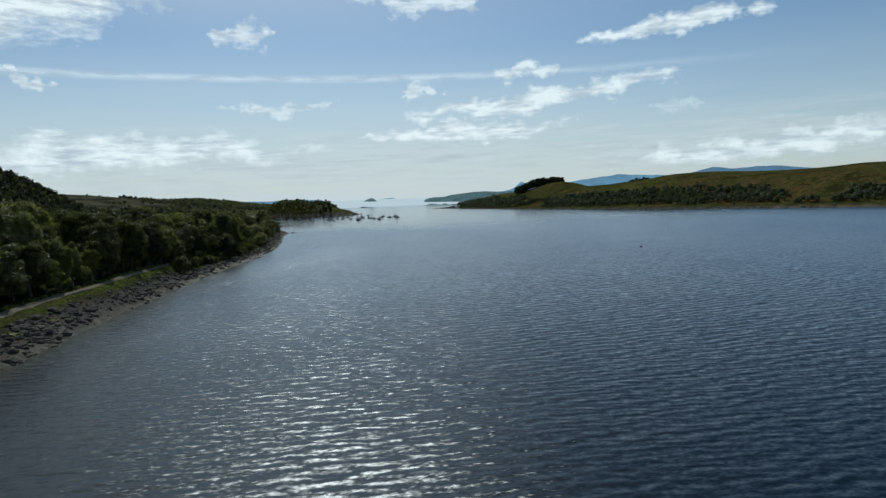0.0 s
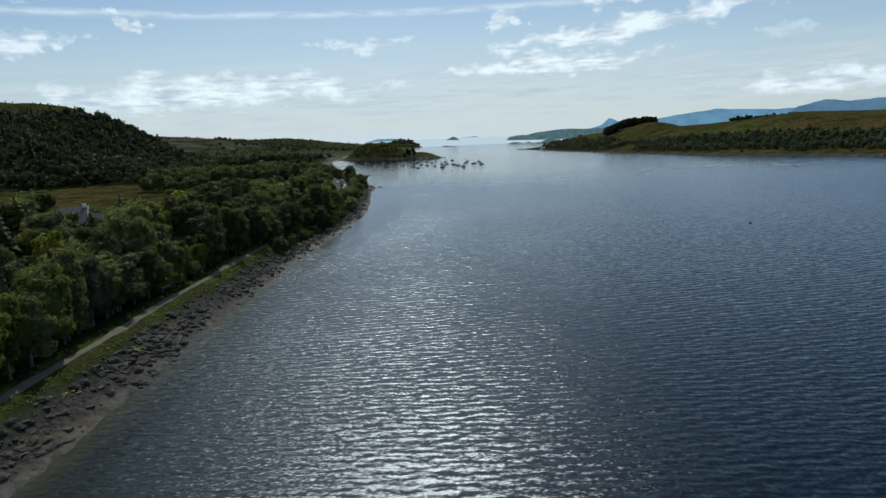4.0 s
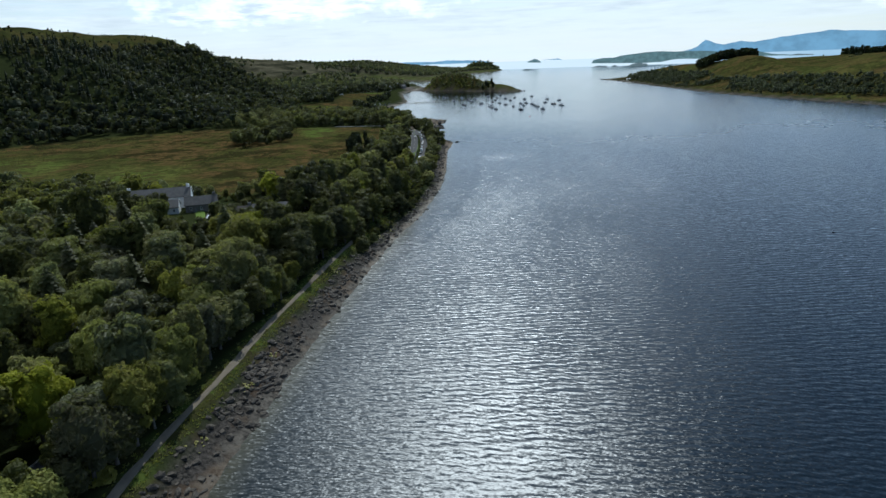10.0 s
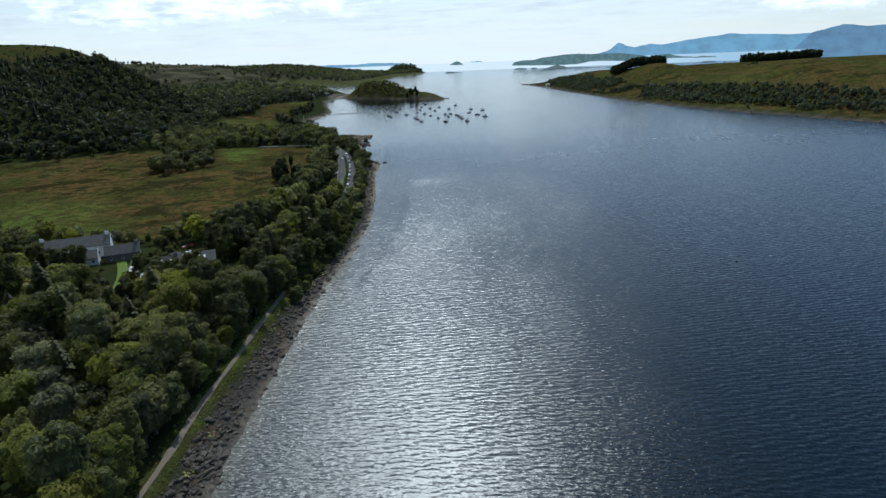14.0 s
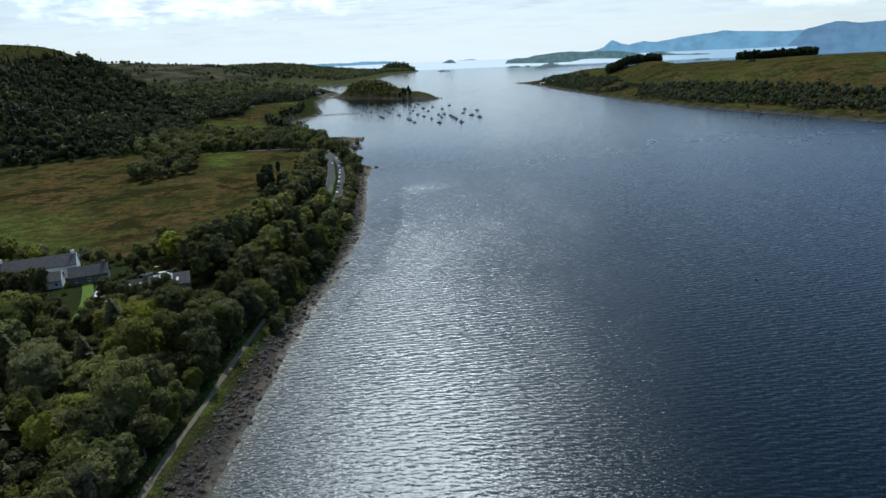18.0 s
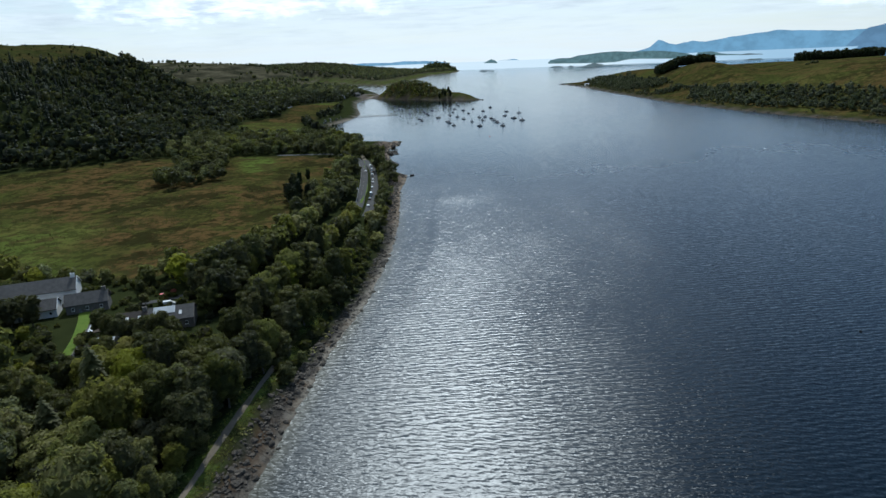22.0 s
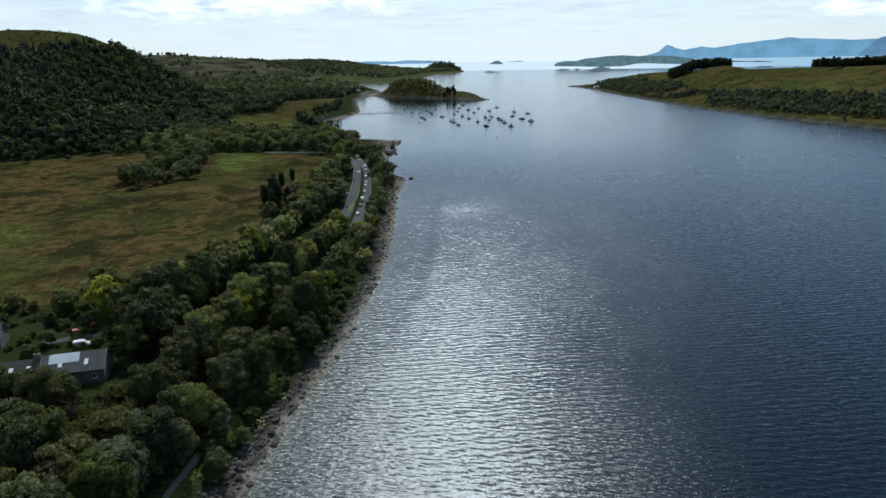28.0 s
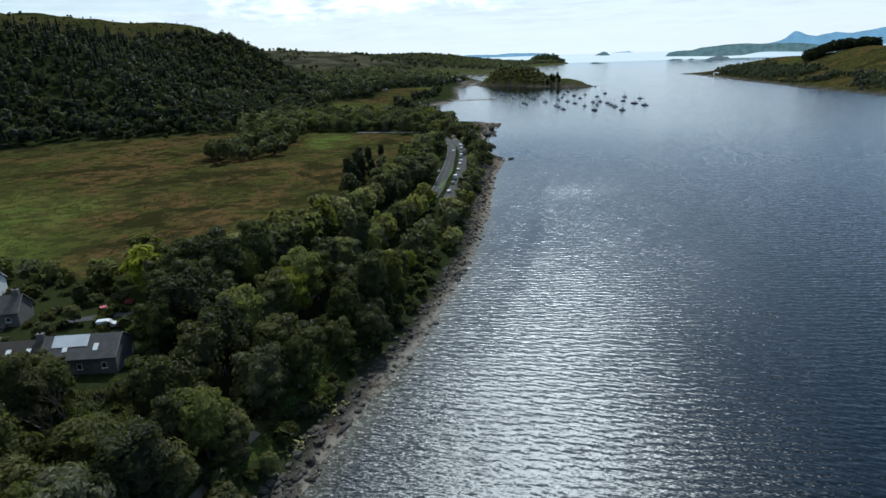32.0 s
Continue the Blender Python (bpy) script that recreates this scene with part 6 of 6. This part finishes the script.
def yacht(colour, long, label):
    top = tagged(new("sailing_yacht"), label, "yacht", "moored yachts")
    beam = long * 0.31
    st, co, q = 12, [], []
    for k in range(st):
        u = k / (st - 1)
        half = beam / 2 * (1 - abs(u * 1.25 - 0.55) ** 2.2) if u < 0.98 else 0.03
        half = max(half, 0.03)
        yk, free = (u - 0.5) * long, 0.75 + 0.35 * u * u
        for v, w in ((-1.0, free), (-0.96, 0.25), (-0.6, -0.25), (0, -0.45), (0.6, -0.25), (0.96, 0.25), (1.0, free)):
            co.append((half * v, yk, w))
    for k in range(st - 1):
        for j in range(6):
            q.append([k * 7 + j, k * 7 + j + 1, (k + 1) * 7 + j + 1, (k + 1) * 7 + j])
        q.append([k * 7 + 6, k * 7, (k + 1) * 7, (k + 1) * 7 + 6])
    q.append([0, 1, 5, 6])
    q.append([1, 2, 4, 5])
    hull = part("hull", (np.array(co), np.array(q)), HULLS[colour], top, soft=False)
    part("deck", box(-beam * 0.36, beam * 0.36, -long * 0.42, long * 0.22, 0.86, 0.93, 0.02), TEAK, hull)
    cabin = part("cabin", box(-beam * 0.27, beam * 0.27, -long * 0.10, long * 0.20, 0.9, 1.38, 0.1), HULLS["white"], top)
    for s in (-1, 1):
        part("cabin_window", box(s * beam * 0.272 - 0.012, s * beam * 0.272 + 0.012, -long * 0.06, long * 0.13, 1.1, 1.25), GLASS, cabin)
    part("spray_hood", box(-beam * 0.26, beam * 0.26, -long * 0.17, -long * 0.08, 1.1, 1.75, 0.12), CANVAS, top)
    part("mast", tube([(0, long * 0.08, 0.9), (0, long * 0.08, long * 1.28)], (0.10, 0.07), 6), SPAR, top)
    boom = part("boom", tube([(0, long * 0.07, 1.95), (0, -long * 0.34, 1.9)], (0.06, 0.06), 6), SPAR, top)
    part("sail_cover", tube([(0, long * 0.05, 2.12), (0, -long * 0.15, 2.1), (0, -long * 0.32, 2.0)], (0.22, 0.17, 0.09), 7), CANVAS, boom)
    part("forestay", tube([(0, long * 0.49, 1.1), (0, long * 0.085, long * 1.25)], (0.05, 0.03), 4), CANVAS, top)
    part("backstay", tube([(0, -long * 0.49, 0.8), (0, long * 0.078, long * 1.27)], (0.015, 0.015), 4), SPAR, top)
    for s in (-1, 1):
        part("shroud", tube([(s * beam * 0.46, long * 0.05, 0.9), (0, long * 0.08, long * 1.0)], (0.015, 0.015), 4), SPAR, top)
    part("rudder", box(-0.04, 0.04, -long * 0.5 - 0.1, -long * 0.44, -0.6, 0.5), HULLS[colour], hull)
    return top


def motor_boat():
    top = tagged(new("motor_boat"), "small open motor boat on its mooring", "boat", "moored small boats")
    q = []
    co = []
    for k in range(8):
        u = k / 7
        half = 0.95 * (1 - u ** 3.0) + 0.04
        for v, w in ((-1, 0.6 + 0.2 * u), (-0.8, 0.0), (0, -0.25), (0.8, 0.0), (1, 0.6 + 0.2 * u)):
            co.append((half * v, (u - 0.5) * 5.2, w))
    for k in range(7):
        q += [[k * 5 + j, k * 5 + j + 1, (k + 1) * 5 + j + 1, (k + 1) * 5 + j] for j in range(4)]
    hull = part("hull", (np.array(co), np.array(q)), HULLS["navy"], top)
    part("floor", box(-0.7, 0.7, -2.5, 1.2, 0.1, 0.2), TEAK, hull)
    part("wheelhouse", box(-0.6, 0.6, -0.2, 1.1, 0.2, 1.6, 0.08), HULLS["white"], top)
    part("outboard", box(-0.18, 0.18, -2.95, -2.6, 0.2, 1.1, 0.05), RUBBER, top)
    return top


FLEET = ((-66, 606), (-76, 626), (-78, 564), (-98, 563), (-93, 700), (-77, 680), (-92, 697), (-98, 628), (-93, 611), (-87, 592), (-88, 651), (-107, 645), (-120, 709), (-119, 754), (-112, 600), (-123, 571),
         (-125, 626), (-132, 593), (-136, 603), (-132, 687), (-136, 648), (-137, 740), (-145, 723), (-148, 667), (-155, 644), (-165, 617), (-171, 809), (-176, 767), (-173, 675), (-183, 729), (-180, 691), (-188, 711),
         (-207, 752), (-200, 694), (-172, 633), (-227, 755), (-234, 764), (-165, 791), (-112, 640), (-104, 612), (-152, 700), (-160, 744))
kinds = [yacht("white", 7.0, "white sailing yacht with furled sails on its mooring"), yacht("navy", 8.0, "dark blue sailing yacht with bare mast on its mooring"), yacht("white", 6.2, "small white sailing yacht with a blue sail cover"), yacht("navy", 6.6, "small dark-hulled yacht lying to its mooring")]
r = np.random.RandomState(14)
for k, (bx, by) in enumerate(FLEET):
    m = pose(bx, by, 0.05, 0, 0, 62 + r.uniform(-22, 22)) @ Matrix.Scale(r.uniform(1.3, 1.6) / UNIT, 4)
    if k < 4:
        kinds[k].matrix_basis = m
    else:
        copy_thing(kinds[(k * 7 + k // 3) % 4], m)
first = motor_boat()
for k, (bx, by) in enumerate(((-254, 810), (-202, 665), (-192, 655), (-184, 640), (-174, 599), (-163, 590), (-240, 800), (-222, 780), (-214, 686))):
    m = pose(bx, by, 0.08, 0, 0, 62 + r.uniform(-30, 30)) @ Matrix.Scale(1 / UNIT, 4)
    if k:
        copy_thing(first, m)
    else:
        first.matrix_basis = m

ashore = motor_boat()
tagged(ashore, "small boat with a pale wheelhouse drawn up on the shingle", "boat", "beached boats")
for k, (bx, by) in enumerate(((-253, 583), (-255, 591), (-254, 600), (-256, 606), (-253.5, 612), (-256, 620), (-254, 628), (-258, 636), (-259, 598), (-260, 613))):
    m = pose(bx, by, float(ground_at(bx, by)[0]) + 0.1, 0, 8, r.uniform(0, 360)) @ Matrix.Scale(r.uniform(1.0, 1.5) / UNIT, 4)
    if k:
        copy_thing(ashore, m)
    else:
        ashore.matrix_basis = m

pier = tagged(new("pontoon"), "long narrow timber pontoon running out into the bay", "pontoon")
pier.matrix_basis = pose(-257, 668, 0.0, 0, 0, 26)
for k in range(8):
    part("pontoon_deck", box(6 * k, 6 * k + 5.8, -1.0, 1.0, 0.35, 0.6, 0.04), TIMBER, pier)
    if k % 2:
        part("pile", tube([(6 * k, 1.1, -3), (6 * k, 1.1, 2.6)], (0.16, 0.16), 8), TIMBER, pier)


def buoy(where, colour, size, label):
    top = tagged(new("mooring_buoy"), label, "buoy")
    top.matrix_basis = pose(where[0], where[1], 0.0)
    s = size
    part("float", tube([(0, 0, -0.3 * s), (0, 0, -0.1 * s), (0, 0, 0.3 * s), (0, 0, 0.5 * s), (0, 0, 0.56 * s)], (0.1 * s, 0.45 * s, 0.5 * s, 0.25 * s, 0.02 * s), 12), colour, top, soft=True)
    part("ring", tube([(0, 0, 0.5 * s), (0, 0, 1.2 * s)], (0.04 * s, 0.03 * s), 6), RUBBER, top)


buoy((52.7, 166.3), RUBBER, 0.6, "dark mooring buoy alone on open water")
buoy((-77.9, 492), PAINTS["red"], 0.8, "red channel buoy off the moorings")

for k, (bx, by) in enumerate(((-347, 628), (-342, 630), (-336, 637), (-332, 643), (-343, 686), (-345, 698))):
    van((bx, by), 40 + 23 * k, "white", "white caravan standing at the wood's edge above the bay", "caravan", 6.5, 2.6)

# ---- conifers, single trees, hedges near the road ----
tall_spruce = [mesh_of("tree_crown", crown(300 + k, w, t, 0.7, 14, 1500, 0.27, 2, 0.8), NEEDLE) for k, (t, w) in enumerate(((11, 2.5), (9.5, 2.3), (12.5, 2.7)))]
wood_spruce = [mesh_of("tree_crown", spruce(320 + k, t, w, 20, 34, 1.0), LEAF_DARK) for k, (t, w) in enumerate(((13, 4.6), (11.5, 4.2), (14.5, 5.0)))]
spruce_stem = mesh_of("tree_trunk", tube([(0, 0, -0.3), (0, 0, 5), (0, 0, 10.5)], (0.24, 0.18, 0.05), 7), BARK, True)
r = np.random.RandomState(15)
for k, (cx, cy) in enumerate(((-119, 248), (-122, 252), (-116, 246), (-124.5, 256), (-113, 244), (-121, 258), (-129, 271), (-127, 266), (-131, 281), (-133, 294), (-112, 250), (-117.5, 253))):
    tree(cx, cy, 1.0, r.uniform(0.55, 0.82), r.uniform(0, 6.28), (spruce_stem, tall_spruce[k % 3]), "tall dark spruce at the edge of the pasture", "field-edge spruces")
for k, (cx, cy) in enumerate(((-88, 88), (-96, 99), (-73, 70), (-82, 106), (-105, 93), (-93, 76), (-112, 108), (-72, 56), (-100, 84), (-78, 93), (-84, 64), (-117, 96))):
    tree(cx, cy, r.uniform(0.95, 1.1), r.uniform(0.8, 1.05), r.uniform(0, 6.28), (spruce_stem, wood_spruce[k % 3]), "tall dark conifer rising out of the shore wood", "wood conifers")
for k, (cx, cy) in enumerate(((-208, 905), (-204, 910), (-213, 912), (-200, 903), (-216, 904))):
    tree(cx, cy, 1.0, r.uniform(0.8, 1.05), r.uniform(0, 6.28), (spruce_stem, tall_spruce[k % 3]), "dark spruce at the end of the isle wood", "isle spruces")
for k, (cx, cy, s, v) in enumerate(((-140, 134, 1.4, 2), (-135, 131.5, 1.35, 5), (-128.5, 131.5, 1.35, 2), (-123, 132, 1.25, 5), (-131, 125, 0.8, 3), (-118, 125, 0.7, 0), (-111, 152, 0.7, 5), (-106, 147, 0.6, 0), (-113, 158, 0.8, 5), (-104, 141, 0.62, 2), (-101, 129.5, 0.92, 5), (-94.5, 131.5, 0.9, 2),
                                    (-89, 132.4, 0.8, 5), (-104, 125, 0.5, 0), (-103.5, 116.5, 0.75, 2), (-107, 118.5, 0.6, 5), (-96, 119, 0.55, 3), (-108, 122, 0.6, 6), (-98, 155, 0.55, 3), (-92, 151, 0.6, 0), (-146, 150, 0.8, 2), (-150, 142, 0.9, 5), (-88, 121, 0.6, 6), (-98.2, 129.8, 1.05, 2), (-104.6, 131.4, 0.95, 5), (-91.5, 132.2, 0.95, 2), (-120, 157, 0.6, 1), (-128, 156, 0.5, 4))):
    tree(cx, cy, 0.95, s * 0.78, k * 1.7, VARIANTS[v], "", "garden trees")
for k, (cx, cy, s, v) in enumerate(((-66, 128.8, 0.95, 5), (-67.5, 117.3, 0.8, 2), (-70.5, 130, 0.55, 0), (-64, 121.5, 0.45, 3), (-72.5, 111.5, 0.6, 5), (-58.6, 132.4, 0.42, 3), (-66, 112, 0.55, 2))):
    tree(cx, cy, 1.05, s, k * 1.9, VARIANTS[v], "", "shore woodland trees")
for k, (cx, cy, s) in enumerate(((-298, 322, 0.95), (-268, 352, 0.8), (-283, 332, 0.5), (-186, 283, 0.45), (-190, 268, 0.3))):
    tree(cx, cy, 0.85, s, k * 2.1, VARIANTS[2], "round dark tree standing alone at the field edge", "field trees")
YELLOW = foliage("yellow_shrub_leaves", (0.16, 0.17, 0.02), (0.30, 0.30, 0.04))
shrub = mesh_of("shrub_crown", crown(310, 1.6, 1.7, 0.0, 8, 700, 0.16), YELLOW)
stub = mesh_of("shrub_stem", tube([(0, 0, -0.2), (0, 0, 0.8)], (0.07, 0.03), 5), BARK, True)
for k, (cx, cy, s) in enumerate(((-126, 127, 1.1), (-116.5, 119.5, 1.0), (-90, 126.5, 0.9), (-91.5, 127.5, 0.7), (-104, 128, 0.8), (-103, 131, 0.7))):
    ob = tree(cx, cy, 1.0, s, k, (stub, shrub), "rounded golden-yellow garden shrub", "garden shrubs")
    ob.name = "shrub"


# ---- bare trees, garden wall, fence and blossom by the cottages ----
def bare_crown(seed, tall):
    """Leafless twigs: forks that thin out as they climb."""
    r = np.random.RandomState(seed)
    parts = []

    def fork(p, way, reach, thick, depth):
        q = p + way * reach
        parts.append(tube([p, (p + q) / 2 + r.normal(0, reach * 0.05, 3), q], (thick, thick * 0.8, thick * 0.55), 4))
        if depth:
            for k in range(3 if depth > 1 else 4):
                w = way + r.normal(0, 0.42, 3) + [0, 0, 0.12]
                fork(p + way * reach * r.uniform(0.55, 1.0), w / np.linalg.norm(w), reach * r.uniform(0.5, 0.75), thick * 0.5, depth - 1)

    for k in range(3):
        w = np.array([r.normal(0, 0.28), r.normal(0, 0.28), 1.0])
        fork(np.array([0, 0, tall * 0.25]), w / np.linalg.norm(w), tall * 0.36, 0.07, 3)
    return join(parts)


TWIG = plain("bare_twigs", (0.085, 0.070, 0.056), (0.17, 0.145, 0.12), 0.95, scale=2.0, spec=0.1)
bare = [(mesh_of("tree_trunk", tube([(0, 0, -0.3), (0.05, 0, 1.2), (0, 0.05, 2.2)], (0.14, 0.1, 0.08), 6), TWIG, True), mesh_of("tree_crown", bare_crown(330 + k, 7.5), TWIG)) for k in range(3)]
for k, (cx, cy, s) in enumerate(((-81.8, 127.7, 0.8), (-87.0, 125.1, 0.75), (-85.1, 127.8, 0.8), (-85.2, 130.6, 0.7), (-79.5, 124.5, 0.8), (-83.5, 122.5, 0.7), (-78.5, 129.5, 0.75))):
    tree(cx, cy, 1.0, s, k * 1.3, bare[k % 3], "bare brown leafless tree in the rough clearing", "bare trees")
fence = tagged(new("garden_fence"), "low pale weathered timber fence at the wood's edge", "fence")
for k in range(5):
    cy = 111.5 + 2.0 * k
    z = float(ground_at(-72.6, cy)[0])
    part("post", box(-72.68, -72.52, cy - 0.08, cy + 0.08, z - 0.3, z + 0.8, 0.01), TIMBER, fence)
    if k < 4:
        for lift in (0.25, 0.48, 0.7):
            part("rail", box(-72.56, -72.48, cy, cy + 2.0, z + lift, z + lift + 0.08), TIMBER, fence)
deck = tagged(new("picnic_bench"), "pale grey weathered timber bench under the trees", "bench")
deck.matrix_basis = pose(-60.4, 46.5, float(ground_at(-60.4, 46.5)[0]), 0, 0, 20) @ Matrix.Scale(1.2 / UNIT, 4)
for k in range(5):
    part("slat", box(-1.1, 1.1, -0.62 + 0.26 * k, -0.42 + 0.26 * k, 0.72, 0.78), TIMBER, deck)
for a in (-0.8, 0.8):
    part("leg", box(a - 0.06, a + 0.06, -0.6, 0.6, -0.1, 0.72), TIMBER, deck)
wall = tagged(new("garden_wall"), "low grey drystone wall between lawn and kitchen garden", "wall")
r = np.random.RandomState(19)
block = [mesh_of("stone", boulder(340 + k, 0.6), STONE_WALL) for k in range(3)]
for k in range(84):
    u = (k % 42) / 41
    cx, cy = -115.4 + 15.0 * u, 143.4 - 25.0 * u
    ob = new("stone", block[k % 3])
    ob.matrix_basis = Matrix.LocRotScale((cx + r.uniform(-0.08, 0.08), cy, float(ground_at(cx, cy)[0]) + (0.12 if k < 42 else 0.5)), Euler((0, 0, -1.05 + r.uniform(-0.3, 0.3))), (0.40, 0.30, 0.34))
    ob.parent = wall
PINK = foliage("pink_blossom", (0.30, 0.08, 0.10), (0.55, 0.22, 0.24))
CREAM = foliage("cream_blossom", (0.20, 0.20, 0.14), (0.42, 0.40, 0.32))
for mat, label, spots in ((PINK, "rounded shrub covered in pink blossom", ((-82.5, 116.7, 0.9), (-83.6, 117.6, 0.7), (-104.5, 155.5, 0.6))), (CREAM, "cream-flowered elder shrub in the clearing", ((-85.5, 119.2, 0.9), (-94.5, 123.0, 0.8)))):
    flower = mesh_of("shrub_crown", crown(312, 1.5, 1.6, 0.0, 8, 600, 0.15), mat)
    for k, (cx, cy, s) in enumerate(spots):
        tree(cx, cy, 1.0, s, k, (stub, flower), label, "garden shrubs").name = "shrub"
gx2, gy2 = jitter(-94, -70, 112, 140, 0.6, 71, 0.5)
keep = inside(CLEARING, gx2, gy2) > -0.5
scatter("rough_grass", TUFTS, foliage("rough_grass", (0.060, 0.072, 0.020), (0.135, 0.140, 0.045), 0.4, 0.0), gx2[keep], gy2[keep], r.uniform(0.6, 1.6, keep.sum()), "rank rough grass in the clearing below the cottage", "grass", 72, 0.05)

# ---- from plan units to metres ----
for ob in list(scene.objects):
    if ob.parent is None and ob.type in ("MESH", "EMPTY"):
        ob.matrix_basis = Matrix.Scale(UNIT, 4) @ ob.matrix_basis
